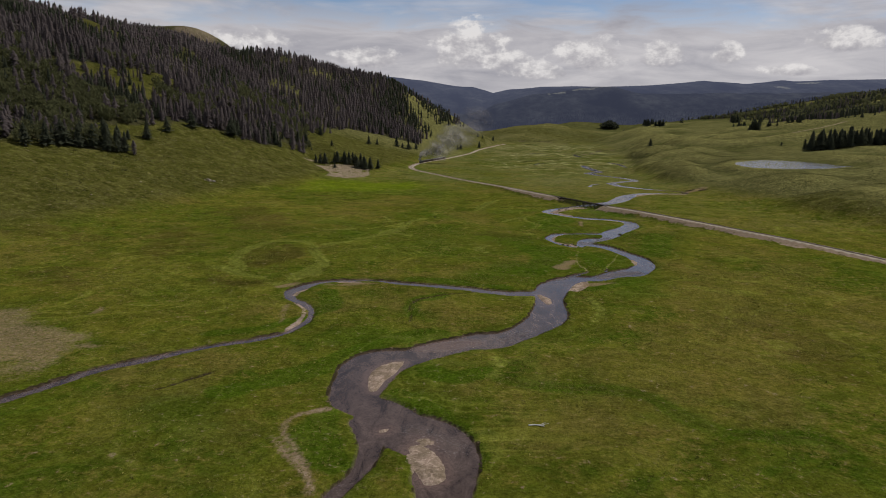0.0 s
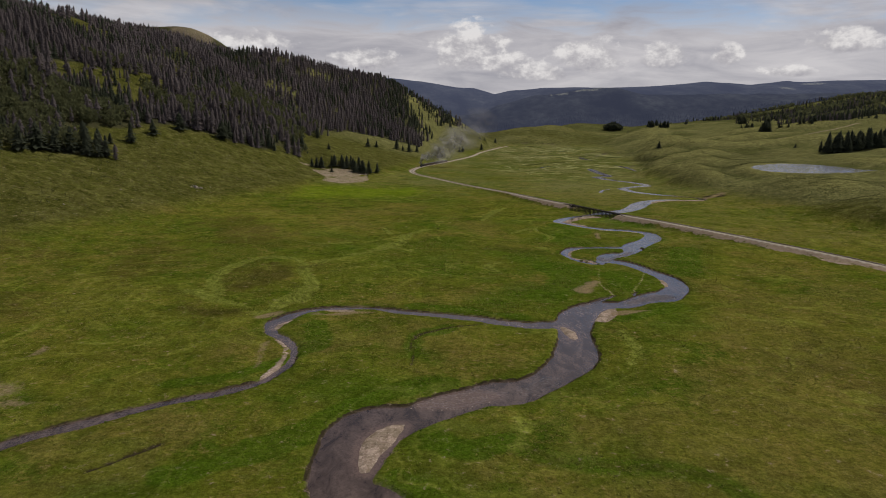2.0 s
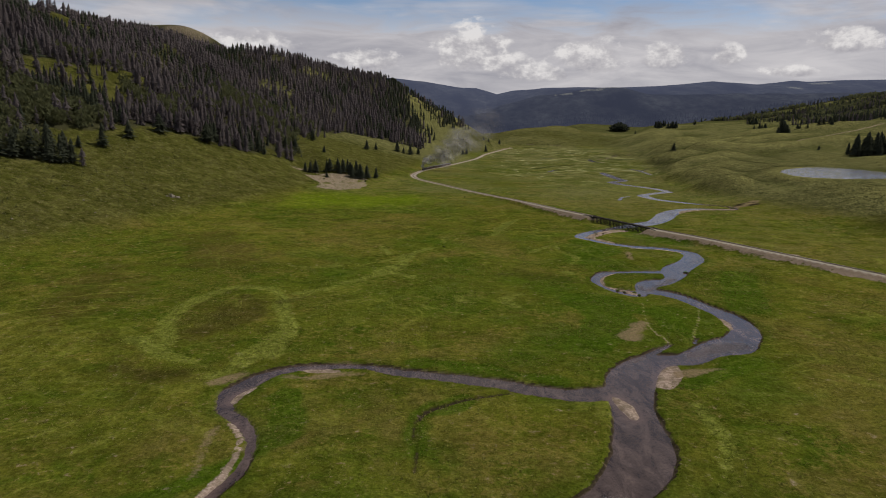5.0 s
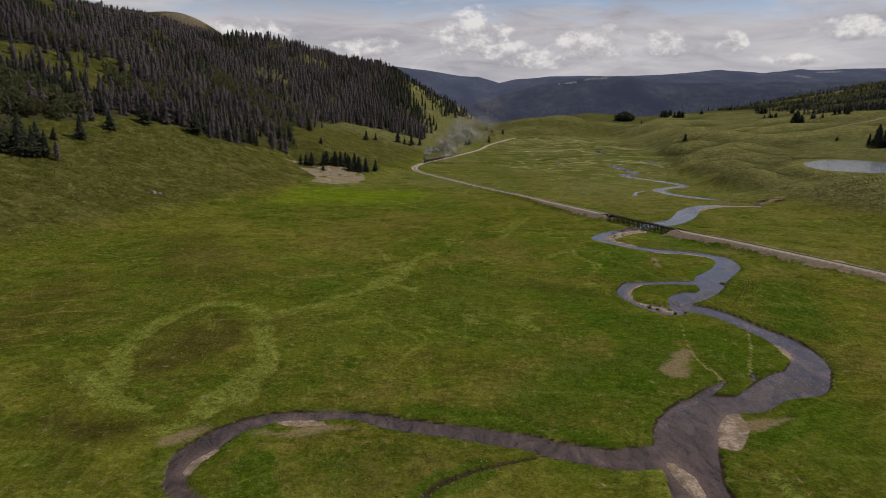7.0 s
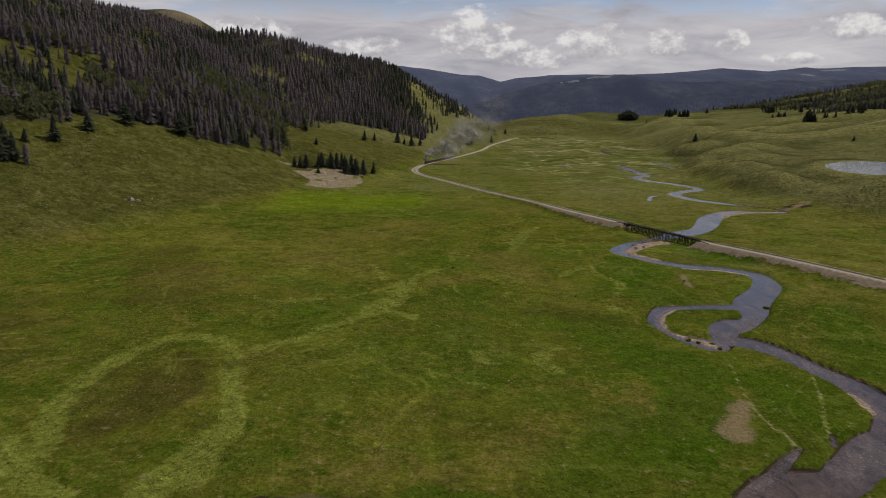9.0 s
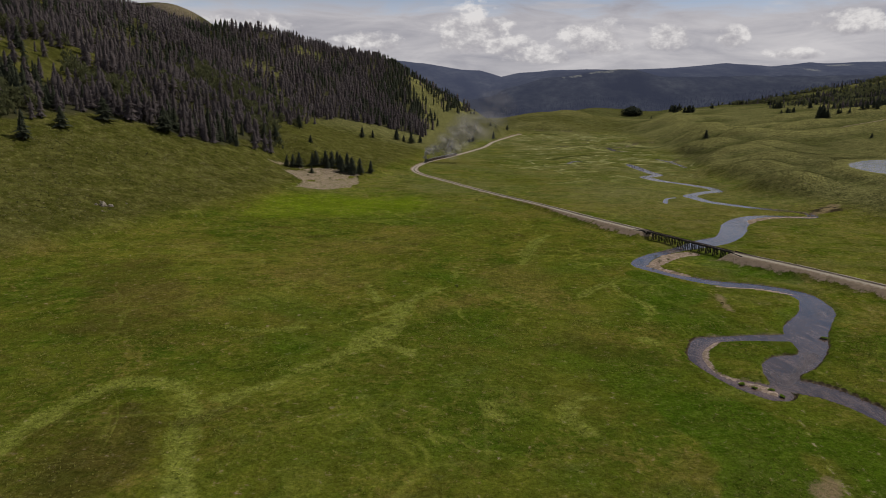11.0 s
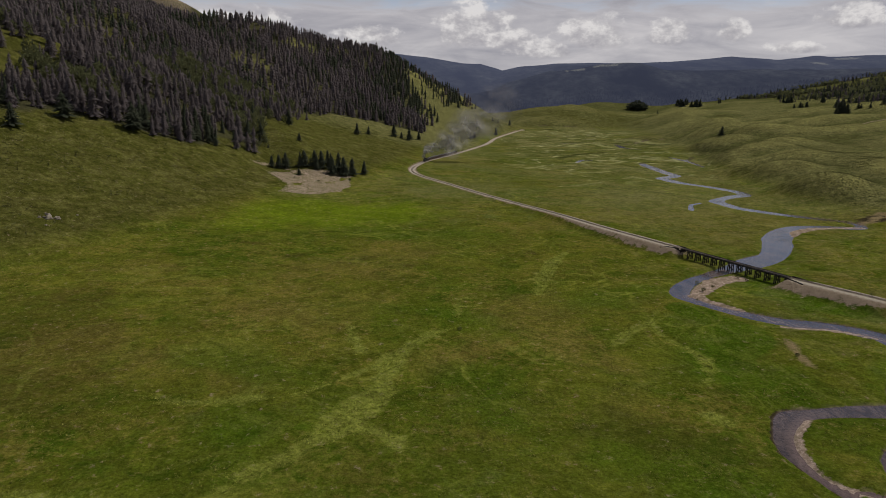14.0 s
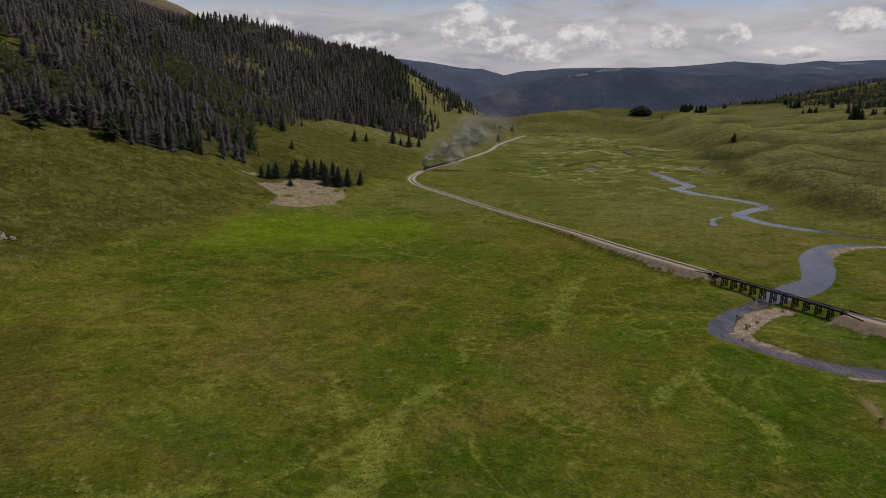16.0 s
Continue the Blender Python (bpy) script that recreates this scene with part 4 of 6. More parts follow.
def needle_material():
    """Spruce needles: living trees dark green, beetle-killed ones grey-brown."""
    m, t = material("spruce_needles")
    at = place_of(t)
    tone = attribute(t, "tone")["Fac"]
    grain = noise_at(t, at, 0.9, 4.0, 0.7)
    living = mix(t, grain, (0.036, 0.041, 0.027), (0.080, 0.086, 0.054))
    shade = maths(t, "ADD", maths(t, "MULTIPLY", grain, 0.7), maths(t, "MULTIPLY", maths(t, "SUBTRACT", tone, 0.6), 0.8))
    dead = mix(t, shade, (0.080, 0.067, 0.065), (0.182, 0.150, 0.144))
    aspen = mix(t, grain, (0.078, 0.082, 0.038), (0.155, 0.156, 0.072))
    colour = mix(t, ramp(t, tone, [(0.36, 0.0), (0.48, 1.0)]), living, dead)
    colour = mix(t, ramp(t, tone, [(0.89, 0.0), (0.9, 1.0)]), colour, aspen)
    front = node(t, "ShaderNodeBsdfDiffuse", {"Color": colour, "Roughness": 0.6})
    behind = node(t, "ShaderNodeBsdfTranslucent", {"Color": colour})
    both = node(t, "ShaderNodeMixShader", {0: 0.4, 1: front.outputs[0], 2: behind.outputs[0]})
    t.links.new(both.outputs[0], node(t, "ShaderNodeOutputMaterial").inputs[0])
    return m


def plain_material(name, dark, light, scale=3.0, rough=0.7, metallic=0.0, bump=0.3, stretch=(1, 1, 1)):
    m, t = material(name)
    at = node(t, "ShaderNodeMapping", {"Vector": node(t, "ShaderNodeTexCoord").outputs["Object"], "Scale": stretch}).outputs[0]
    grain = noise_at(t, at, scale, 5.0, 0.65)
    wear = noise_at(t, at, scale * 0.13, 3.0, 0.6)
    colour = mix(t, maths(t, "ADD", maths(t, "MULTIPLY", grain, 0.6), maths(t, "MULTIPLY", wear, 0.4)), dark, light)
    finish(t, colour, rough, grain, bump, 0.05, metallic, 0.3)
    return m


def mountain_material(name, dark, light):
    """The backdrop of far wooded mountains, kilometres off, with blue haze put in as emission."""
    m, t = material(name)
    at = place_of(t)
    grain = noise_at(t, at, 0.03, 6.0, 0.7)
    stand = ramp(t, noise_at(t, node(t, "ShaderNodeMapping", {"Vector": at, "Scale": (1.0, 0.4, 2.0)}).outputs[0], 0.006, 5.0, 0.6), [(0.35, 0.0), (0.65, 1.0)])
    colour = mix(t, maths(t, "MULTIPLY", stand, ramp(t, grain, [(0.35, 0.2), (0.65, 1.0)])), dark, light)
    glade = ramp(t, maths(t, "MULTIPLY_ADD", noise_at(t, at, 0.04, 4.0, 0.7), 1.1, maths(t, "SUBTRACT", attribute(t, "glade")["Fac"], 0.55)), [(0.42, 0.0), (0.55, 1.0)])
    colour = mix(t, glade, colour, mix(t, ramp(t, noise_at(t, at, 0.12, 3.0, 0.7), [(0.4, 0.0), (0.55, 1.0)]), (0.02, 0.022, 0.02), (0.125, 0.122, 0.095)))
    haze_glow = node(t, "ShaderNodeMapRange", {"Value": node(t, "ShaderNodeSeparateXYZ", {0: at}).outputs[1], "From Min": 2700.0, "From Max": 3700.0, "To Min": 0.072, "To Max": 0.130}).outputs[0]
    finish(t, colour, 0.95, grain, 0.35, 5.0, specular=0.0, **{"Emission Color": (0.44, 0.50, 0.79, 1), "Emission Strength": haze_glow})
    return m


MEADOW = meadow_material()
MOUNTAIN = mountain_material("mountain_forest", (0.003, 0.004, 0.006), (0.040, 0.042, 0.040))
# the pond's pale base colours stand in for bright sky reflected in ripples
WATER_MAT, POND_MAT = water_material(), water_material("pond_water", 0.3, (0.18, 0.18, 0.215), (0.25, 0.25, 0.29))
NEEDLES = needle_material()
BARK = tinted_material("bark", (0.045, 0.034, 0.026), (0.14, 0.115, 0.095), 2.0)
SAGE = tinted_material("sagebrush_leaves", (0.056, 0.058, 0.019), (0.135, 0.130, 0.052), 1.6, 0.95)
STONE = tinted_material("river_stone", (0.19, 0.14, 0.105), (0.54, 0.43, 0.34), 2.2)
ROCK = tinted_material("grey_rock", (0.11, 0.092, 0.066), (0.28, 0.235, 0.175), 0.9)
SEDGE = tinted_material("sedge_leaves", (0.036, 0.066, 0.004), (0.080, 0.115, 0.012), 1.5, 0.95)
TIMBER = plain_material("creosoted_timber", (0.009, 0.007, 0.006), (0.036, 0.028, 0.022), 4.0, 0.85)
GREY_TIMBER = plain_material("weathered_timber", (0.23, 0.185, 0.135), (0.39, 0.32, 0.24), 4.0, 0.9)
DECK = plain_material("deck_timber", (0.05, 0.042, 0.036), (0.13, 0.11, 0.092), 4.0, 0.9)
RUST = plain_material("rusty_rail_steel", (0.14, 0.10, 0.075), (0.28, 0.22, 0.175), 5.0, 0.6, 0.3)
BLACK = plain_material("black_locomotive_paint", (0.008, 0.008, 0.009), (0.028, 0.026, 0.026), 3.0, 0.45, 0.2)
COACH = plain_material("dark_coach_paint", (0.035, 0.016, 0.012), (0.085, 0.042, 0.030), 2.0, 0.5)
ROOF = plain_material("coach_roof_felt", (0.05, 0.05, 0.052), (0.13, 0.128, 0.125), 2.0, 0.8)
GLASS = plain_material("coach_window_glass", (0.02, 0.024, 0.028), (0.05, 0.056, 0.062), 1.0, 0.08)
BRASS = plain_material("worn_metal", (0.16, 0.14, 0.12), (0.34, 0.30, 0.26), 3.0, 0.4, 0.7)


# ---- building ----
def mesh_of(name, verts, faces, mat, values=None):
    """A mesh from arrays: faces are one array, all of one size. values: name and one number or colour for each vertex."""
    verts, faces = np.asarray(verts, np.float32), np.asarray(faces, np.int32)
    me = bpy.data.meshes.new(name)
    n, k = faces.shape
    me.vertices.add(len(verts))
    me.vertices.foreach_set("co", verts.ravel())
    me.loops.add(n * k)
    me.loops.foreach_set("vertex_index", faces.ravel())
    me.polygons.add(n)
    me.polygons.foreach_set("loop_start", np.arange(n, dtype=np.int32) * k)
    me.polygons.foreach_set("loop_total", np.full(n, k, np.int32))
    for key, data in (values or {}).items():
        data = np.asarray(data, np.float32)
        if data.ndim == 1:
            me.attributes.new(key, "FLOAT", "POINT").data.foreach_set("value", data)
        else:
            full = np.ones((len(data), 4), np.float32)
            full[:, :3] = data
            me.attributes.new(key, "FLOAT_COLOR", "POINT").data.foreach_set("color", full.ravel())
    me.update(calc_edges=True)
    me.materials.append(mat)
    return me


def part(name, bm, mat, parent=None, label=""):
    """Links a bmesh as one mesh object, under a thing or a part."""
    me = bpy.data.meshes.new(name)
    bm.to_mesh(me)
    bm.free()
    me.materials.append(mat)
    ob = new(name, me)
    ob.parent = parent
    if label:
        ob["label"] = label
    return ob


def box(bm, centre, size, turn=None, bevel=0.0):
    made = bmesh.ops.create_cube(bm, size=1.0)["verts"]
    m = Matrix.Translation(centre) @ (turn.to_4x4() if turn else Matrix()) @ Matrix.Diagonal((*size, 1))
    bmesh.ops.transform(bm, matrix=m, verts=made)
    if bevel:
        edges = list({e for v in made for e in v.link_edges})
        bmesh.ops.bevel(bm, geom=edges, offset=bevel, segments=1, affect="EDGES")


def tube(bm, a, b, ra, rb=None, sides=10):
    a, b = Vector(a), Vector(b)
    made = bmesh.ops.create_cone(bm, cap_ends=True, segments=sides, radius1=ra, radius2=ra if rb is None else rb, depth=(b - a).length)["verts"]
    bmesh.ops.transform(bm, matrix=Matrix.Translation((a + b) / 2) @ (b - a).to_track_quat("Z", "Y").to_matrix().to_4x4(), verts=made)


def beam(bm, a, b, wide, high):
    """A squared timber from a to b."""
    a, b = Vector(a), Vector(b)
    along = (b - a).normalized()
    side = along.cross(Vector((0, 0, 1)))
    side = side.normalized() if side.length > 0.01 else Vector((1, 0, 0))
    turn = Matrix((side, along, side.cross(along))).transposed()
    box(bm, (a + b) / 2, (wide, (b - a).length, high), turn)


def height_at(x, y):
    """The ground's height at places, from its grid."""
    x, y = np.atleast_1d(np.asarray(x, float)), np.atleast_1d(np.asarray(y, float))
    i = np.clip(np.searchsorted(GX, x) - 1, 0, len(GX) - 2)
    j = np.clip(np.searchsorted(GY, y) - 1, 0, len(GY) - 2)
    u, v = np.clip((x - GX[i]) / (GX[i + 1] - GX[i]), 0, 1), np.clip((y - GY[j]) / (GY[j + 1] - GY[j]), 0, 1)
    return (Z[j, i] * (1 - u) + Z[j, i + 1] * u) * (1 - v) + (Z[j + 1, i] * (1 - u) + Z[j + 1, i + 1] * u) * v


def field_at(field, x, y):
    i = np.clip(np.searchsorted(GX, x), 0, len(GX) - 1)
    j = np.clip(np.searchsorted(GY, y), 0, len(GY) - 1)
    return field[j, i]


# ---- ground and water ----
CLEARINGS = [
    [(-366, 766, 33), (-352, 762, 36), (-336, 757, 21)], [(-361, 809, 21), (-349, 826, 24), (-342, 859, 18)], [(-411, 1040, 18), (-401, 1063, 27), (-381, 1064, 18)],
    [(-372, 1079, 14), (-354, 1093, 10)], [(-316, 1260, 9), (-297, 1272, 8), (-281, 1275, 6)], [(-571, 1027, 14), (-543, 1019, 18), (-518, 1024, 20), (-508, 1069, 14)],
    [(-580, 1015, 12), (-535, 1034, 14)], [(-276, 1460, 8), (-261, 1473, 10), (-251, 1460, 8)],
    [(-73, 1611, 16), (-57, 1557, 24), (-37, 1512, 30), (-19, 1477, 34), (-24, 1376, 30)],
]
CLEARINGS += [
    [(-105, 1817, 20), (-75, 1674, 16), (-51, 1665, 14), (-34, 1681, 12)], [(-396, 719, 14), (-381, 736, 18), (-355, 755, 18), (-339, 806, 18), (-322, 812, 12)],
    [(-404, 983, 16), (-392, 1000, 20), (-380, 985, 14), (-368, 1019, 18), (-348, 1033, 14)], [(-557, 1035, 18), (-528, 1032, 20), (-512, 1057, 20), (-495, 1075, 14)],
    [(-278, 1450, 16), (-252, 1482, 16)], [(-317, 1272, 12), (-283, 1280, 12)], [(-318, 1700, 18), (-290, 1680, 16)],
    [(-655, 1690, 40), (-579, 1659, 34), (-540, 1640, 16)],
]
clear_edge = stroke_field(CLEARINGS, 60.0)


def woods(x, y):
    """How thickly trees stand, 0 to 1."""
    d = left_of_foot(x, y)
    edge = table(FOREST_FROM, y) + (fractal(x, y, 38, 3, 91) - 0.5) * 42
    left = smooth(-2, 22, d - edge) * (y < 2350)
    left = left * (1 - 0.86 * smooth(16, -10, field_at(clear_edge, x, y) + (fractal(x, y, 40, 3, 95) - 0.5) * 34))
    left = left * (1 - 0.42 * smooth(0.54, 0.36, fractal(x, y, 75, 3, 97)) * smooth(680, 760, y))
    return left * (1 - 0.6 * smooth(-120, -60, x) * smooth(1380, 1500, y))


RIDGE_WOODS = np.array([(1000, 1300), (1300, 840), (1400, 770), (1500, 790), (1640, 850), (1820, 890), (1900, 905), (2064, 935), (2341, 1000), (2480, 930), (2600, 800)], float)


def far_woods(x, y):
    edge = x - table(RIDGE_WOODS, y) + 190 * (fractal(x, y, 130, 3, 101) - 0.5)
    grown = smooth(-10, 40, edge) * (1 - 0.85 * smooth(0.43, 0.56, fractal(x, y, 150, 3, 103)))
    high = smooth(2500, 2540, y + 90 * (fractal(x, y, 320, 3, 107) - 0.5))
    return np.maximum(grown, high)


def build_ground():
    n = X.size
    index = np.arange(n).reshape(X.shape)
    faces = np.stack([index[:-1, :-1], index[:-1, 1:], index[1:, 1:], index[1:, :-1]], -1).reshape(-1, 4)
    floor = np.maximum(woods(X, Y), far_woods(X, Y))
    under = smooth(0.0, -0.9, river_edge) * (1 - smooth(0.6, -0.5, bar_edge))
    pale = np.maximum(smooth(2.6, -2.2, old_edge), smooth(0.9, -0.4, rill_edge) * 0.8)
    gravel = np.maximum.reduce([smooth(1.4, -1.4, bare_edge) * np.where(Y > 640, 0.53, 0.68), smooth(1.0, -0.8, bar_edge), smooth(5.0, -6.0, scar_edge) * 0.36, 0.46 * smooth(2180, 2260, Y) * smooth(2480, 2420, Y) * smooth(-560, -680, X) * smooth(0.32, 0.62, fractal(X, Y, 60, 3, 129)), smooth(0.6, -0.6, run_edge) * 0.5, smooth(1.3, -0.3, rill_edge + 0.2) * 0.5, smooth(3.2, -2.0, track_edge) * 0.75,
                                smooth(6, -2, pond_edge) * smooth(-6, 0, pond_edge) * 0.6])
    # dark muddy band along the banks, which also stands in for their shadow
    scarp = 0.8 * smooth(0.8, 0.2, river_edge) * smooth(-1.2, -0.5, river_edge) * (1 - smooth(2.5, 0.5, bar_edge)) * (value_noise(X, Y, 16, 111) * 1.7 + 0.05) * (1 - 0.6 * smooth(330, 460, Y))
    cut_bank = smooth(9, 3, np.hypot((X - 257) * 0.5, (Y - 668) * 0.6)) * smooth(0.35, 0.6, fractal(X, Y, 5, 3, 127)) * 0.62
    scarp = np.clip(np.maximum.reduce([scarp, cut_bank, smooth(0.5, -0.3, ditch_edge) * 0.6]), 0, 1)
    near_bridge = smooth(150, 40, np.hypot(X - 114, Y - 541))
    near_bridge = np.maximum(near_bridge, smooth(535, 505, Y) * 0.85)
    ballast = (0.78 + 0.22 * smooth(1.8, 0.6, rail_edge)) * smooth(3.0 + 4.6 * near_bridge, 0.5 + 3.4 * near_bridge, rail_edge + wobble * (0.6 + 0.6 * near_bridge) + (fractal(X, Y, 7, 3, 73) - 0.5) * 6.0 * near_bridge)
    lush = np.maximum(smooth(9, 1, river_edge + wobble * 3) * 0.45, smooth(2.5, -1.5, wet_bank_edge) * 0.95) + smooth(0.42, 0.6, fractal(X, Y, 90, 3, 115)) * smooth(150, 60, np.abs(X - 30)) * 0.5 * smooth(200, 320, Y)
    fresh = smooth(84, 20, np.hypot((X + 92) * 0.7, (Y - 668) * 0.9) + wobble * 12 + (fractal(X, Y, 40, 3, 69) - 0.5) * 60) * FLAT
    # dry grass; its paleness right and far off also stands in for sun and haze
    dry = np.clip(smooth(5, 60, right_of_foot(X, Y)) * 0.9 + smooth(1100, 1700, Y) * smooth(0.4, 0.6, fractal(X, Y, 160, 3, 119)) * 0.5 + smooth(560, 800, Y) * (0.10 + 0.62 * fractal(X, Y, 70, 3, 118)) * np.where(X < 100, FLAT, 1.0) + 0.9 * smooth(2150, 2250, Y) * smooth(-400, -600, X) + 0.22 * smooth(40, 120, X) * smooth(380, 470, Y) * FLAT + 0.9 * smooth(1080, 1250, Y) * smooth(2100, 1900, Y) * smooth(60, 0, X) * smooth(-420, -320, X), 0, 1)
    on_hill = np.clip(smooth(1.0, 9.0, HILLS), 0, 1)
    # wet ground; along the ditch the darkening also stands in for its shade
    wet = np.maximum.reduce([smooth(4, -4, wet_edge), smooth(1.0, -0.2, ditch_edge), 0.62 * smooth(1.8, -0.6, seep_edge)])
    ragged = wobble * 4.0 + (fractal(X, Y, 26, 3, 63) - 0.5) * 22
    matted = smooth(10, -9, matted_edge + ragged * 1.4) * 0.62
    olive = np.maximum(smooth(14, -11, dry_grass_edge + ragged * 1.5), 0.8 * smooth(0.56, 0.66, fractal(X, Y, 75, 4, 65)) * smooth(14, 24, lush_edge))
    rich = np.maximum(smooth(17, -13, lush_edge + ragged * 1.7), 1.2 * smooth(4.5, 0.5, seep_edge))
    marsh = smooth(700, 1050, Y) * smooth(2150, 1700, Y) * FLAT * smooth(-20, 120, X)
    spot = lambda x, y, wx, wy: np.exp(-((X - x) / wx) ** 4 - ((Y - y) / wy) ** 4)
    glade = np.maximum.reduce([spot(630, 2885, 100, 40), spot(470, 2860, 46, 24), spot(1930, 3612, 70, 40), spot(1725, 3500, 56, 30)])
    pick = lambda *f: np.stack([np.broadcast_to(a, X.shape).ravel() for a in f], -1)
    row = int(np.searchsorted(GY, 2525.0))
    cut, wide = row * X.shape[1], X.shape[1]
    points = np.stack([X, Y, Z], -1).reshape(-1, 3)
    values = {"cover": pick(floor, under, pale), "earth": pick(gravel, scarp, ballast), "lay": pick(lush, on_hill, wet), "fresh": fresh.ravel(), "dry": (dry * (1 - 0.85 * fresh)).ravel(),
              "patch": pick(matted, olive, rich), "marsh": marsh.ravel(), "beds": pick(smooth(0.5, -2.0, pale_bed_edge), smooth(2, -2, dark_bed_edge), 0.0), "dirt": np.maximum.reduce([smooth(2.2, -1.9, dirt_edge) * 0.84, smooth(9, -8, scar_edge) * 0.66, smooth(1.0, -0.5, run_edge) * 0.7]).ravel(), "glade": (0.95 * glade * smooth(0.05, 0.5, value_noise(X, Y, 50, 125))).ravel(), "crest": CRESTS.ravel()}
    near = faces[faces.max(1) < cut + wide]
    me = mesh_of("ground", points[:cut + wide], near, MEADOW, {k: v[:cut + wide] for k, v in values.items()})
    me.polygons.foreach_set("use_smooth", np.ones(len(me.polygons), bool))
    tagged(new("ground", me), "rolling green meadow valley between wooded hills", "ground", kind="structure")
    far = faces[faces.min(1) >= cut] - cut
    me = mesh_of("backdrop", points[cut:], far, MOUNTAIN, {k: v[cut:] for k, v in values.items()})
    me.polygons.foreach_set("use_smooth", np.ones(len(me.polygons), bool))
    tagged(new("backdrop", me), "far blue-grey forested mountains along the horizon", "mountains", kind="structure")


def build_water(name, edge, level, limit, label, mat):
    """Water over all grid cells inside the given edge; the banks rise through it."""
    wet = edge < limit
    cell = wet[:-1, :-1] | wet[1:, :-1] | wet[:-1, 1:] | wet[1:, 1:]
    index = np.arange(X.size).reshape(X.shape)
    quads = np.stack([index[:-1, :-1], index[:-1, 1:], index[1:, 1:], index[1:, :-1]], -1)[cell]
    used, faces = np.unique(quads, return_inverse=True)
    verts = np.stack([X.ravel()[used], Y.ravel()[used], np.full(len(used), level)], -1)
    fast = np.clip(smooth(2.4, -3.2, np.minimum(riffle_edge, rapid_edge)) + 0.25 * smooth(0.55, 0.75, fractal(X, Y, 22, 3, 121)), 0, 1).ravel()[used]
    me = mesh_of(name, verts, faces.reshape(-1, 4), mat, {"fast": fast, "shoal": smooth(3.0, -1.0, np.minimum(bar_edge, riffle_edge + 0.5)).ravel()[used]})
    me.polygons.foreach_set("use_smooth", np.ones(len(me.polygons), bool))
    return tagged(new(name, me), label, "water", kind="structure")


build_ground()
build_water("river", river_edge, WATER, 1.6, "shallow meandering river of brownish water reflecting clouds", WATER_MAT)
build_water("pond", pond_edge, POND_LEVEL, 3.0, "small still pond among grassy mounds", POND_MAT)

# ---- trees ----
def spruce_shape(rng, layers, spikes, radius, notch, droop, trunk=True, taper=0.82):
    """One spruce of height 1: drooping whorls of boughs with gaps between them. Returns vertices and triangles."""
    verts, tris = [], []
    base = 0.07 + 0.05 * rng.random()
    for k in range(layers):
        s = k / (layers - 1)
        z = base + (0.94 - base) * s
        r = radius * (1 - s) ** taper * (0.72 + 0.56 * rng.random()) + 0.012
        lift = (1 - base) / layers * 1.5
        top, turn = len(verts), rng.random() * 6.3
        ox, oy = rng.gauss(0, 0.011) * (1 - s), rng.gauss(0, 0.011) * (1 - s)
        verts.append((ox, oy, min(1.0, z + lift * (0.8 + 0.4 * rng.random()))))
        for j in range(2 * spikes):
            a = turn + math.pi * (j + 0.35 * (rng.random() - 0.5)) / spikes
            q = r * (notch * (0.6 + 0.8 * rng.random()) if j % 2 else 0.65 + 0.7 * rng.random())
            verts.append((ox + q * math.cos(a), oy + q * math.sin(a), z - (0 if j % 2 else droop * (0.1 + 1.8 * rng.random()) * (1 - 0.5 * s))))
        tris += [(top, top + 1 + j, top + 1 + (j + 1) % (2 * spikes)) for j in range(2 * spikes)]
    if trunk:
        n = len(verts)
        for z, r in ((-0.06, 0.016), (0.55, 0.009)):
            verts += [(r * math.cos(a), r * math.sin(a), z) for a in (0.3, 2.4, 4.5)]
        tris += [(n + i, n + (i + 1) % 3, n + 3 + i) for i in range(3)] + [(n + (i + 1) % 3, n + 3 + (i + 1) % 3, n + 3 + i) for i in range(3)]
    return np.array(verts), np.array(tris)


def leafy_shape(rng, leaves, wide, low, size):
    """A loose crown of leaf sprays of height 1 over a short stem."""
    verts, tris = [], []
    for _ in range(leaves):
        v = np.array([rng.gauss(0, 1) for _ in range(3)])
        v /= np.linalg.norm(v)
        v *= 0.55 + 0.45 * rng.random()
        c = np.array([v[0] * wide, v[1] * wide, low + (1 - low) * (0.5 + 0.5 * v[2])])
        n = len(verts)
        for _ in range(3):
            verts.append(c + np.array([rng.gauss(0, size) * wide * 2, rng.gauss(0, size) * wide * 2, rng.gauss(0, size * 0.8)]))
        tris.append((n, n + 1, n + 2))
    n = len(verts)
    verts += [(-0.02, 0, -0.05), (0.02, 0, -0.05), (0, 0.02, low + 0.3)]
    tris.append((n, n + 1, n + 2))
    return np.array(verts, float), np.array(tris)


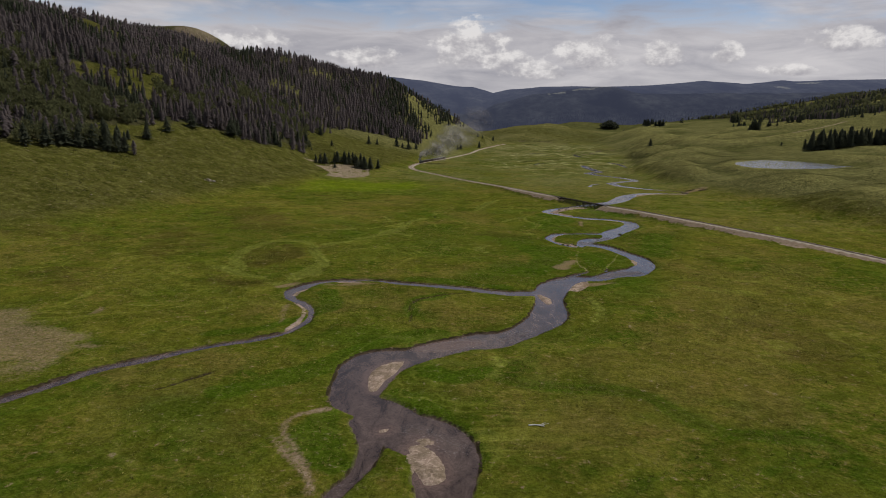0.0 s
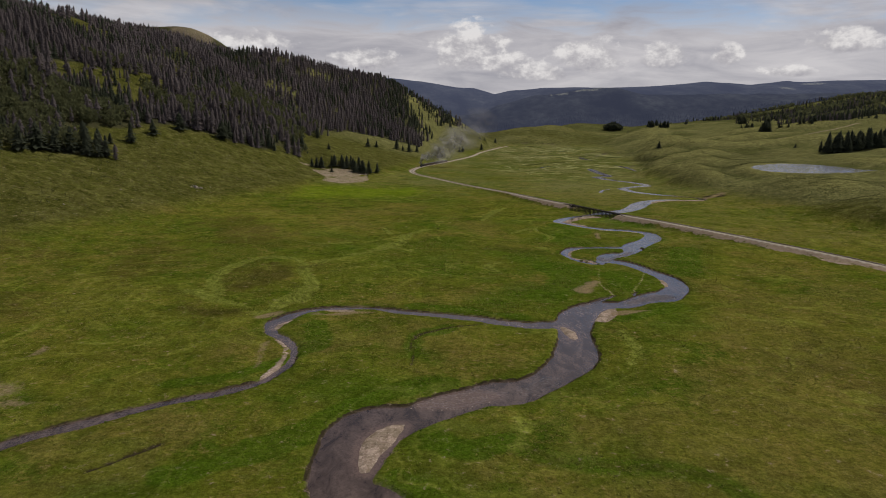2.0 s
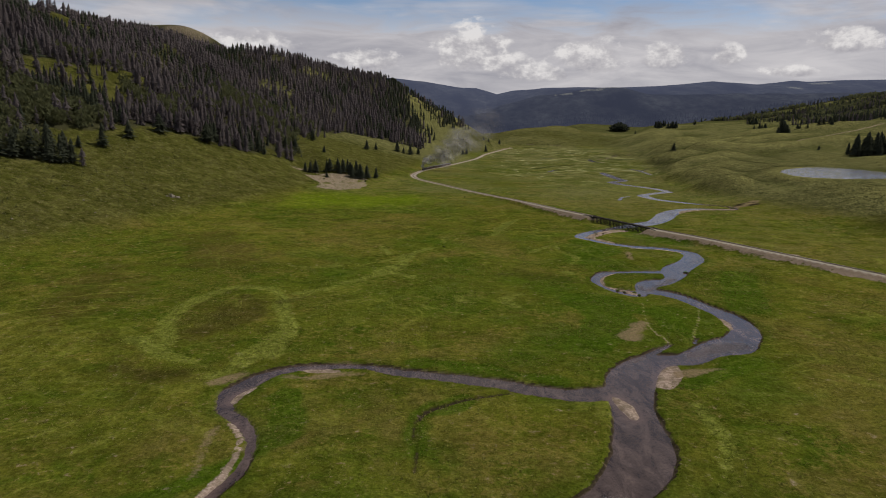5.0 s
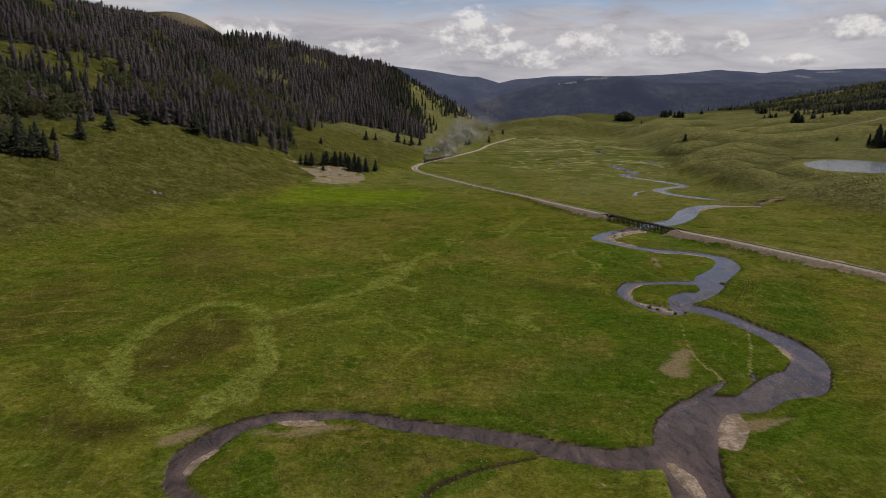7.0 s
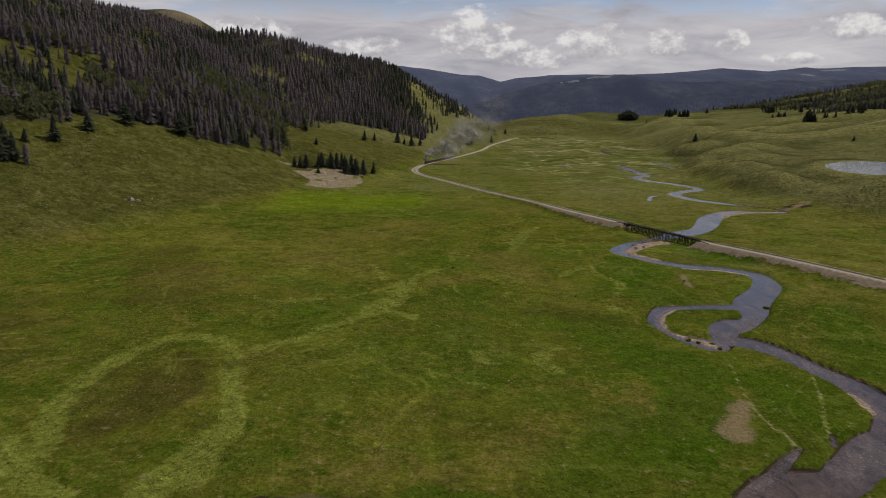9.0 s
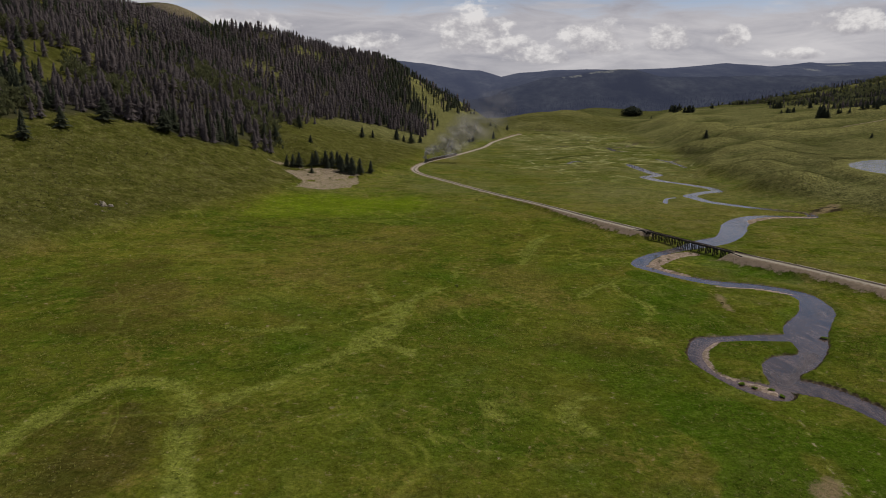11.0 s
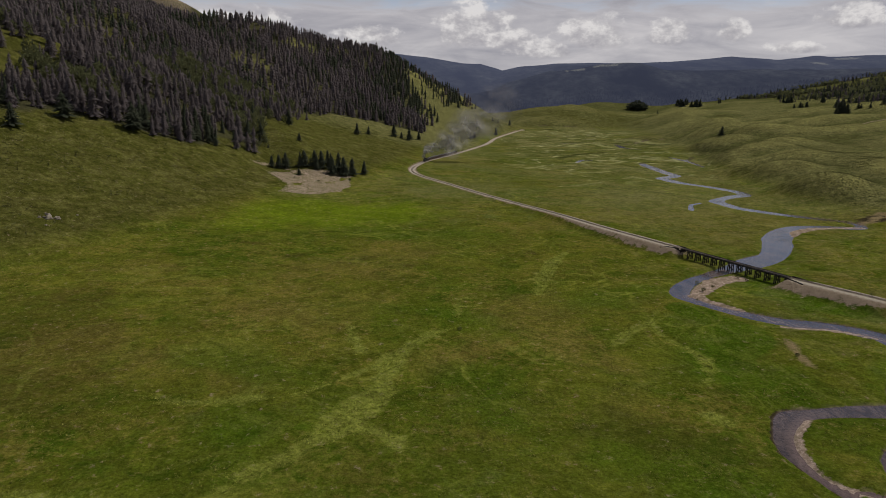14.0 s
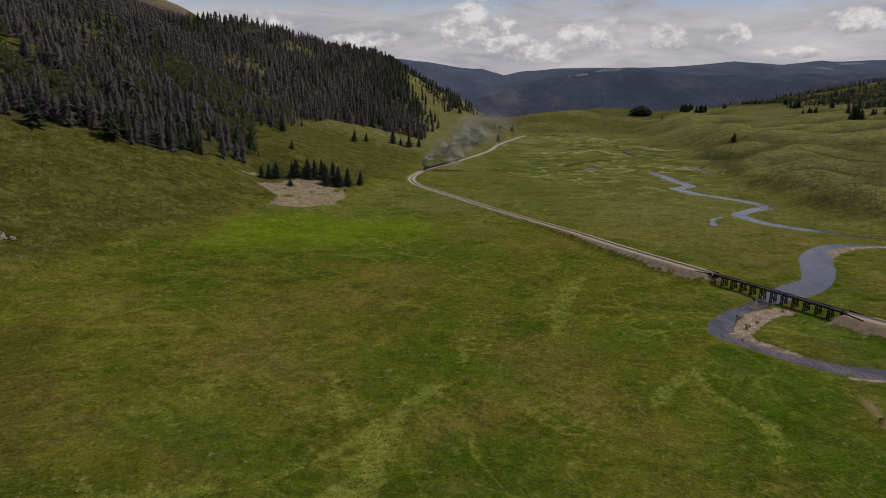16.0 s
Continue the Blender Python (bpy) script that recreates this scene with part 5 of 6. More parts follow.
def planted(shapes, x, y, z, high, wide, tone, rng):
    """Many copies of the shapes in one set of arrays."""
    which = rng.integers(0, len(shapes), len(x))
    turn = rng.random(len(x)) * 6.283
    vs, fs, ts, n = [], [], [], 0
    for k, (v, f) in enumerate(shapes):
        pick = np.nonzero(which == k)[0]
        if not len(pick):
            continue
        c, s = np.cos(turn[pick])[:, None], np.sin(turn[pick])[:, None]
        h, w = high[pick][:, None], (high * wide)[pick][:, None]
        px, py = v[None, :, 0] * w, v[None, :, 1] * w
        lean = (rng.random((len(pick), 1)) - 0.5) * 0.06
        pts = np.stack([px * c - py * s + x[pick][:, None] + lean * h * v[None, :, 2], px * s + py * c + y[pick][:, None], v[None, :, 2] * h + z[pick][:, None]], -1)
        vs.append(pts.reshape(-1, 3))
        fs.append((f[None] + n + np.arange(len(pick))[:, None, None] * len(v)).reshape(-1, 3))
        ts.append(np.repeat(tone[pick], len(v)))
        n += len(pick) * len(v)
    return np.concatenate(vs), np.concatenate(fs), np.concatenate(ts)


def jittered(x0, x1, y0, y1, gap, rng):
    gx, gy = np.meshgrid(np.arange(x0, x1, gap), np.arange(y0, y1, gap))
    return gx.ravel() + (rng.random(gx.size) - 0.5) * gap * 1.1, gy.ravel() + (rng.random(gx.size) - 0.5) * gap * 1.1


shape_rng = random.Random(4)
NEAR_LIVE = [spruce_shape(shape_rng, 10, 6, 0.235, 0.5, 0.05) for _ in range(8)]
NEAR_DEAD = [spruce_shape(shape_rng, 11, 6, 0.185, 0.46, 0.05, True, 0.5 + 0.07 * (k % 4)) for k in range(10)]
FAR_SPRUCE = [spruce_shape(shape_rng, 5, 4, 0.19, 0.5, 0.05, False, 0.62) for _ in range(6)]
ASPENS = [leafy_shape(shape_rng, 80, 0.32, 0.12, 0.12) for _ in range(4)]
ASPENS_FAR = [leafy_shape(shape_rng, 26, 0.42, 0.05, 0.2) for _ in range(4)]


def forest(name, label, x, y, shapes, low, tall, wide, dead, rng, mat=None):
    z = height_at(x, y)
    high = low + (tall - low) * rng.random(len(x)) ** 0.9 * (0.75 + 0.5 * fractal(x, y, 34, 2, 133))
    gone = rng.random(len(x)) < dead
    tone = np.where(gone, 0.51 + 0.18 * rng.random(len(x)) + 0.20 * smooth(0.3, 0.7, fractal(x, y, 48, 3, 139)), 0.1 + 0.2 * rng.random(len(x)))
    v, f, t = planted(shapes, x, y, z - 0.3, high, np.full(len(x), wide) * (0.8 + 0.4 * rng.random(len(x))), tone, rng)
    return tagged(new(name, mesh_of(name, v, f, mat or NEEDLES, {"tone": t})), label, "forest", kind="stuff")


def plant_hill():
    rng = np.random.default_rng(11)
    x, y = jittered(-1000, 140, 250, 2150, 5.9, rng)
    thick = woods(x, y)
    thin = np.interp(left_of_foot(x, y), [0, 300, 700], [1.0, 1.0, 0.9]) * np.interp(y, [0, 700, 1500, 2100], [1.0, 1.0, 0.95, 0.9])
    behind = smooth(-300, -380, x) * smooth(1480, 1580, y)
    keep = rng.random(len(x)) < thick * thin * (1 - 0.72 * behind) * np.where(np.hypot(x, y - 300) < 820, 1.0, 0.86)
    x, y = x[keep], y[keep]
    # what the slope's own rise hides from the valley is left bare
    keep = left_of_foot(x, y) < np.interp(y, [0, 600, 1200, 1700], [420, 520, 760, 800])
    x, y = x[keep], y[keep]
    stand = fractal(x, y, 70, 3, 131)
    grown = fractal(x, y, 55, 3, 135)
    is_aspen = (grown > np.where(y < 690, 0.33, 0.58)) & (rng.random(len(x)) < 0.75) & (y < 1150) & (left_of_foot(x, y) < 330)
    dead = (rng.random(len(x)) < np.clip((stand - 0.22 + 0.06 * smooth(900, 1200, y)) * 3.2, 0.15, 0.94) * (1 - 0.8 * smooth(-200, -100, x) * smooth(1300, 1450, y))) & ~is_aspen
    near = (np.hypot(x, y - 300) < 820)
    groups = [("dead_spruce_forest", "dense stand of grey-brown beetle-killed spruces on a slope", near & dead, NEAR_DEAD, 6, 23, 1.12, 1.0),
              ("living_spruce_forest", "dark green living spruces on a steep slope", near & ~dead & ~is_aspen, NEAR_LIVE, 5, 21, 1.0, 0.0),
              ("far_dead_spruce_forest", "grey-brown dead spruces covering a distant hillside", ~near & dead, FAR_SPRUCE, 7, 21, 1.15, 1.0),
              ("far_living_spruce_forest", "dark green spruces covering a distant hillside", ~near & ~dead & ~is_aspen, FAR_SPRUCE, 7, 20, 1.15, 0.0)]
    for name, label, pick, shapes, low, tall, wide, gone in groups:
        forest(name, label, x[pick], y[pick], shapes, low, tall, wide, gone, rng)
    ax, ay = x[is_aspen], y[is_aspen]
    tall = 9 + 8 * rng.random(len(ax))
    v, f, t = planted(ASPENS, ax, ay, height_at(ax, ay) - 0.3, tall, np.full(len(ax), 1.0), np.full(len(ax), 1.0), rng)
    tagged(new("aspen_grove", mesh_of("aspen_grove", v, f, NEEDLES, {"tone": t})), "olive-green leafy aspens among the spruces", "trees", kind="stuff")


def plant_far():
    rng = np.random.default_rng(12)
    x, y = jittered(800, 2300, 1100, 2520, 11.0, rng)
    keep = (rng.random(len(x)) < far_woods(x, y) * 0.8) & (np.abs(x) < 0.74 * y + 60)
    x, y = x[keep], y[keep]
    leafy = (fractal(x, y, 120, 3, 137) > 0.47) & (rng.random(len(x)) < 0.85)
    forest("ridge_spruce_forest", "dark spruces in groves on the grassy ridges", x[~leafy], y[~leafy], FAR_SPRUCE, 9, 20, 1.2, 0.3, rng)
    x, y = x[leafy], y[leafy]
    v, f, t = planted(ASPENS_FAR, x, y, height_at(x, y) - 0.3, 7 + 6 * rng.random(len(x)), np.full(len(x), 1.4), np.full(len(x), 1.0), rng)
    tagged(new("ridge_aspen_grove", mesh_of("ridge_aspen_grove", v, f, NEEDLES, {"tone": t})), "olive-green aspens between spruces on a far ridge", "trees", kind="stuff")
    x, y = jittered(-700, 2400, 2510, 2660, 13.0, rng)
    keep = (rng.random(len(x)) < far_woods(x, y) * 0.8) & (x < 0.74 * y) & (x > -0.2 * y)
    x, y = x[keep], y[keep]
    # these trees share the backdrop's emitted haze
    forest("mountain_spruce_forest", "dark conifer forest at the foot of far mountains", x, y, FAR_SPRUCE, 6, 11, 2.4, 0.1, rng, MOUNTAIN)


# single spruces that stand apart: x, y, height
EDGE_SPRUCES = [(-158, 813, 10.8), (-153, 816, 12.4), (-148, 819, 14.7), (-137, 825, 13.3), (-134, 827, 14.4), (-126, 832, 14.2), (-123, 826, 12.5),
                (-120, 831, 16.0), (-117, 845, 12.9), (-109, 824, 15.4), (-106, 836, 17.5), (-100, 828, 17.0), (-94, 836, 16.0), (-85, 847, 13.0),
                (-129, 829, 7.8), (-133, 802, 6.7), (-150, 883, 8.6), (-113, 838, 14.0), (-103, 843, 13.0)]
SLOPE_SPRUCES = [(-170, 849, 3.3), (-185, 991, 15.0), (-180, 863, 13.5), (-127, 1112, 13.0), (-117, 1149, 9.4), (-85, 1175, 15.2), (-75, 1176, 7.6),
                 (-64, 1174, 16.0), (-52, 1199, 10.0), (-270, 711, 15.5), (-236, 737, 18.0), (-257, 748, 15.0), (-283, 633, 17.0), (-280, 672, 13.0), (-293, 616, 8.0)]
VALLEY_SPRUCES = [(26, 1352, 11.5), (33, 1372, 11.7), (77, 1492, 16.0), (95, 1684, 10.0), (82, 1665, 9.9), (129, 1789, 13.4)]
RIGHT_SPRUCES = [(361, 1171, 13.5), (705, 1512, 16.0), (722, 1540, 18.0), (668, 1350, 11.0), (560, 1110, 7.0), (400, 1330, 3.0), (430, 1420, 3.5), (560, 2100, 9.0)]
GROVE_AT = (-14, -26)
GROVE_SPRUCES = [(556, 1010, 20), (562, 1022, 24), (568, 1008, 26), (575, 1024, 25), (582, 1012, 23), (590, 1026, 26), (598, 1014, 24), (606, 1024, 25), (614, 1012, 22),
                 (622, 1026, 26), (630, 1016, 24), (640, 1022, 22), (650, 1030, 24), (662, 1022, 22), (675, 1030, 23), (570, 1036, 26), (586, 1038, 27), (604, 1040, 25), (628, 1040, 26),
                 (655, 1045, 24), (690, 1036, 22), (705, 1044, 24), (720, 1038, 22), (578, 1000, 18)]
NEAR_SPRUCES = [(-330, 522, 19), (-322, 537, 21), (-318, 552, 22), (-308, 559, 20), (-300, 567, 22), (-290, 571, 21), (-285, 577, 22), (-281, 584, 19), (-296, 582, 23), (-303, 592, 22),
                (-290, 590, 20), (-312, 570, 21)]


grove_rng = random.Random(31)
GROVE_MORE = [(545 + 165 * u + 6 * grove_rng.random(), 985 + 45 * grove_rng.random() + 16 * u, 17 + 9 * grove_rng.random()) for u in [k / 84 for k in range(85)]]
# small groups on the ridges: x, y, half widths, how many, height
RIDGE_GROUPS = ((725, 2400, 20, 14, 12, 24), (700, 2330, 12, 10, 5, 20), (727, 2290, 9, 6, 8, 26), (745, 2288, 4, 4, 2, 24), (843, 2383, 8, 10, 2, 14), (962, 2476, 30, 20, 5, 13), (888, 2052, 8, 8, 8, 22),
                (905, 2090, 12, 10, 4, 15), (790, 1785, 13, 10, 6, 16), (770, 1790, 3, 3, 1, 11), (875, 1870, 6, 8, 3, 18), (624, 1350, 7, 7, 6, 22), (612, 1346, 3, 3, 1, 14),
                (655, 1362, 6, 6, 3, 10), (700, 1350, 10, 12, 5, 14), (735, 1380, 12, 16, 6, 15), (830, 1480, 24, 26, 10, 16), (870, 1545, 20, 20, 8, 17), (1000, 2330, 26, 30, 8, 16))
RIDGE_MORE = [(cx + grove_rng.uniform(-w, w), cy + grove_rng.uniform(-v, v), high * grove_rng.uniform(0.7, 1.1))
              for cx, cy, w, v, count, high in RIDGE_GROUPS for _ in range(count)]


def spruce_models():
    models = []
    for k in range(4):
        rng = random.Random(40 + k)
        root = new("spruce_tree")
        verts, tris = spruce_shape(rng, 15, 8, 0.185 + 0.02 * k, 0.5, 0.055, False)
        crown = new("crown", mesh_of("crown", verts, tris, NEEDLES, {"tone": np.full(len(verts), 0.12 + 0.05 * k)}))
        crown.parent = root
        bm = bmesh.new()
        tube(bm, (0, 0, -0.06), (0, 0, 0.75), 0.017, 0.006, 6)
        part("trunk", bm, BARK, root)
        tagged(root, "dark green spruce standing on the open grass", "tree", "spruces standing apart")
        models.append(root)
    return models


def plant_single():
    models = spruce_models()
    rng = random.Random(77)
    used = set()
    labels = [(EDGE_SPRUCES, "dark green spruce beside the bare gravel patch"), (SLOPE_SPRUCES, "lone dark spruce on the open hillside"),
              (VALLEY_SPRUCES, "small dark spruce near the railway"), (RIGHT_SPRUCES, "dark spruce on the rolling grass hills"),
              (GROVE_SPRUCES, "tall dark spruce in a grove above the pond"), (GROVE_MORE, "dark spruce crowded in a grove above the pond"),
              (RIDGE_MORE, "dark spruce in a small group on the grassy ridge"), (NEAR_SPRUCES, "tall dark spruce at the forest's lower edge")]
    for rows, label in labels:
        for x, y, high in rows:
            if rows is GROVE_SPRUCES:
                x, y, high = x + GROVE_AT[0], y + GROVE_AT[1], high * 1.2
            if rows is SLOPE_SPRUCES:
                high *= 1.2
            k = rng.randrange(4)
            z = float(height_at(x, y)[0])
            m = Matrix.Translation((x, y, z - 0.2)) @ Matrix.Rotation(rng.random() * 6.28, 4, "Z")
            if k in used:
                tree = copy_thing(models[k], m)
            else:
                tree, _ = models[k], used.add(k)
                tree.matrix_basis = m
            w = high * (rng.uniform(1.2, 1.55) if 'grove' in label else rng.uniform(1.45, 1.95))
            tree.scale = (w, w, high)
            tree["label"] = label


plant_hill()
plant_far()
plant_single()

WILLOWS = [(574, 2440, 21), (586, 2432, 25), (594, 2444, 27), (604, 2436, 28), (613, 2448, 24), (623, 2442, 19), (599, 2456, 26)]


def plant_willows():
    for k, (x, y, high) in enumerate(WILLOWS):
        root = new("willow_tree")
        rng = random.Random(60 + k)
        v, f = leafy_shape(rng, 150, 0.62, 0.05, 0.12)
        crown = new("crown", mesh_of("crown", v, f, NEEDLES, {"tone": np.full(len(v), 0.3)}))
        crown.parent = root
        bm = bmesh.new()
        tube(bm, (0, 0, -0.08), (0, 0, 0.6), 0.04, 0.015, 6)
        part("trunk", bm, BARK, root)
        root.matrix_basis = Matrix.Translation((x, y, float(height_at(x, y)[0]) - 0.3)) @ Matrix.Diagonal((high, high, high, 1))
        tagged(root, "round dark green leafy tree in a valley grove", "tree", "leafy trees in the valley")


plant_willows()


# ---- the railway ----
BRIDGE_A, BRIDGE_B = Vector((101.5, 566.0, 0)), Vector((126.5, 517.0, 0))
LINE = np.vstack([glide(RAIL_NORTH, 3.0)[::-1], glide(RAIL_SOUTH, 3.0)[::-1]])[:, :2]
LINE_S = np.concatenate([[0], np.cumsum(np.hypot(*np.diff(LINE, axis=0).T))])


def on_line(s):
    x, y = np.interp(s, LINE_S, LINE[:, 0]), np.interp(s, LINE_S, LINE[:, 1])
    return x, y, grade(x, y)


def line_ahead(s):
    a, b = on_line(s - 1.0), on_line(s + 1.0)
    return Vector((b[0] - a[0], b[1] - a[1], b[2] - a[2])).normalized()


def swept(name, offset, wide, low, high, s0, s1, step, mat, parent):
    """A bar of square section along the railway."""
    s = np.arange(s0, s1, step)
    x, y, z = on_line(s)
    ax, ay, _ = on_line(s + 0.6)
    bx, by, _ = on_line(s - 0.6)
    dx, dy = ax - bx, ay - by
    n = np.hypot(dx, dy)
    nx, ny = dy / n, -dx / n
    ring = [(offset - wide / 2, low), (offset + wide / 2, low), (offset + wide / 2, high), (offset - wide / 2, high)]
    verts = np.stack([np.stack([x + nx * o, y + ny * o, z + h], -1) for o, h in ring], 1).reshape(-1, 3)
    k = np.arange(len(s) - 1)[:, None] * 4
    faces = np.concatenate([np.stack([k + a, k + (a + 1) % 4, k + 4 + (a + 1) % 4, k + 4 + a], -1).reshape(-1, 4) for a in range(4)])
    ob = new(name, mesh_of(name, verts, faces, mat))
    ob.parent = parent
    return ob


def nearest_s(point):
    return float(LINE_S[np.argmin(np.hypot(LINE[:, 0] - point[0], LINE[:, 1] - point[1]))])


S_A, S_B = nearest_s(BRIDGE_A), nearest_s(BRIDGE_B)


def build_track():
    track = tagged(new("railway_track"), "narrow-gauge railway track on a gravel bed across the meadow", "railway")
    for side in (-0.457, 0.457):
        swept("rail", side, 0.075, 0.0, 0.13, 2.0, LINE_S[-1] - 2, 2.5, RUST, track)
    rng = np.random.default_rng(5)
    verts, faces = [], []
    cube = np.array([(-1, -1, -1), (1, -1, -1), (1, 1, -1), (-1, 1, -1), (-1, -1, 1), (1, -1, 1), (1, 1, 1), (-1, 1, 1)]) * 0.5
    quads = np.array([(0, 3, 2, 1), (4, 5, 6, 7), (0, 1, 5, 4), (1, 2, 6, 5), (2, 3, 7, 6), (3, 0, 4, 7)])
    spots = [s for s in np.arange(S_A - 420, LINE_S[-1] - 4, 0.62) if not S_A - 0.2 < s < S_B + 0.2]
    for n, s in enumerate(spots):
        x, y, z = on_line(s)
        d = line_ahead(s)
        a = math.atan2(d.y, d.x) + rng.normal(0, 0.02)
        p = cube * (0.2, 2.1 + rng.normal(0, 0.05), 0.17)
        c, si = math.cos(a), math.sin(a)
        verts.append(np.stack([p[:, 0] * c - p[:, 1] * si + x, p[:, 0] * si + p[:, 1] * c + y, p[:, 2] + z - 0.11], -1))
        faces.append(quads + 8 * n)
    ob = new("sleepers", mesh_of("sleepers", np.concatenate(verts), np.concatenate(faces), GREY_TIMBER))
    ob.parent = track
    ob["kind"] = "stuff"


def build_bridge():
    root = tagged(new("timber_trestle_bridge"), "low dark timber trestle railway bridge over the river", "bridge")
    along = BRIDGE_B - BRIDGE_A
    length = along.length
    turn = math.atan2(-along.x, along.y)
    root.matrix_basis = Matrix.Translation((BRIDGE_A.x, BRIDGE_A.y, 0)) @ Matrix.Rotation(turn, 4, "Z")
    spot = lambda x, y: root.matrix_basis @ Vector((x, y, 0))
    top = 3.9 - 0.02
    spans = 12
    gap = length / spans
    for side in (-0.95, -0.5, 0.5, 0.95):
        bm = bmesh.new()
        beam(bm, (side, -0.6, top - 0.42), (side, length + 0.6, top - 0.42), 0.2, 0.42)
        part("stringer", bm, TIMBER, root)
    bm = bmesh.new()
    box(bm, (0, 0, 0), (2.9, 0.22, 0.2), bevel=0.015)
    tie = part("bridge_tie", bm, DECK, root)
    tie.location = (0, 0.1, top - 0.11)
    for k in range(1, int(length / 0.42)):
        twin = new("bridge_tie", tie.data)
        twin.parent, twin.location, twin.rotation_euler = root, (0.04 * math.sin(k * 2.3), 0.1 + k * 0.42, top - 0.11), (0, 0, 0.012 * math.sin(k * 1.7))
    for side in (-1.3, 1.3):
        bm = bmesh.new()
        beam(bm, (side, -0.4, top + 0.09), (side, length + 0.4, top + 0.09), 0.2, 0.2)
        part("guard_timber", bm, TIMBER, root)
    for k in range(spans + 1):
        y = k * gap
        foot = float(height_at(*spot(0, y)[:2])[0])
        foot = min(foot, 1.9)
        bent = new("bent")
        bent.parent = root
        cap = top - 0.63
        bm = bmesh.new()
        beam(bm, (-1.95, y, cap - 0.17), (1.95, y, cap - 0.17), 0.42, 0.40)
        part("cap", bm, TIMBER, bent)
        for x, lean in ((-1.55, -0.42), (-0.62, -0.08), (0.62, 0.08), (1.55, 0.42)):
            low = min(foot, float(height_at(*spot(x + lean, y)[:2])[0])) - 0.5
            bm = bmesh.new()
            tube(bm, (x + lean * (cap - low) / 4, y, low), (x, y, cap - 0.3), 0.25, 0.22, 8)
            part("pile", bm, TIMBER, bent)
        for s in (-1, 1):
            bm = bmesh.new()
            beam(bm, (-1.75 * s, y + 0.22 * s, cap - 0.35), (1.95 * s, y + 0.22 * s, max(foot + 0.5, WATER + 0.5)), 0.12, 0.30)
            part("brace", bm, TIMBER, bent)
    # plank walls and wings that hold back the fill
    for y, away in ((-0.35, -1), (length + 0.35, 1)):
        for n in range(4):
            bm = bmesh.new()
            box(bm, (0, y, top - 0.75 - 0.34 * n), (4.4, 0.16, 0.31), bevel=0.01)
            part("end_plank", bm, TIMBER, root)
        for side in (-1, 1):
            for n in range(3):
                bm = bmesh.new()
                beam(bm, (side * 2.2, y, top + 0.12 - 0.42 * n), (side * (3.3 + 0.35 * n), y + away * (8.5 - 1.2 * n), top - 0.45 - 0.42 * n), 0.18, 0.41)
                part("wing_plank", bm, TIMBER, root)


def wheel(bm, x, y, z, r, wide=0.11):
    tube(bm, (x - wide / 2, y, z), (x + wide / 2, y, z), r, r, 14)


def build_coach(n):
    root = tagged(new("passenger_coach"), "dark red-brown narrow-gauge passenger coach with a grey roof", "railway coach", "coaches of the train")
    bm = bmesh.new()
    box(bm, (0, 0, 1.75), (2.35, 11.2, 1.75), bevel=0.05)
    box(bm, (0, 0, 0.78), (2.2, 12.6, 0.2))
    part("body", bm, COACH, root)
    bm = bmesh.new()
    box(bm, (0, 0, 2.78), (2.6, 12.7, 0.3), bevel=0.13)
    box(bm, (0, 0, 3.02), (1.3, 11.6, 0.3), bevel=0.1)
    part("roof", bm, ROOF, root)
    for side in (-1, 1):
        for k in range(9):
            bm = bmesh.new()
            box(bm, (side * 1.18, -4.6 + k * 1.15, 2.08), (0.03, 0.72, 0.66))
            part("window", bm, GLASS, root)
    for end in (-1, 1):
        bm = bmesh.new()
        for y in (-0.75, 0.75):
            for x in (-0.46, 0.46):
                wheel(bm, x, end * 4.1 + y, 0.36, 0.36)
        box(bm, (0, end * 4.1, 0.5), (1.6, 2.3, 0.22))
        part("truck", bm, BLACK, root)
        bm = bmesh.new()
        box(bm, (0, end * 6.05, 1.25), (1.9, 0.06, 0.7))
        part("platform_railing", bm, BLACK, root)
    return root


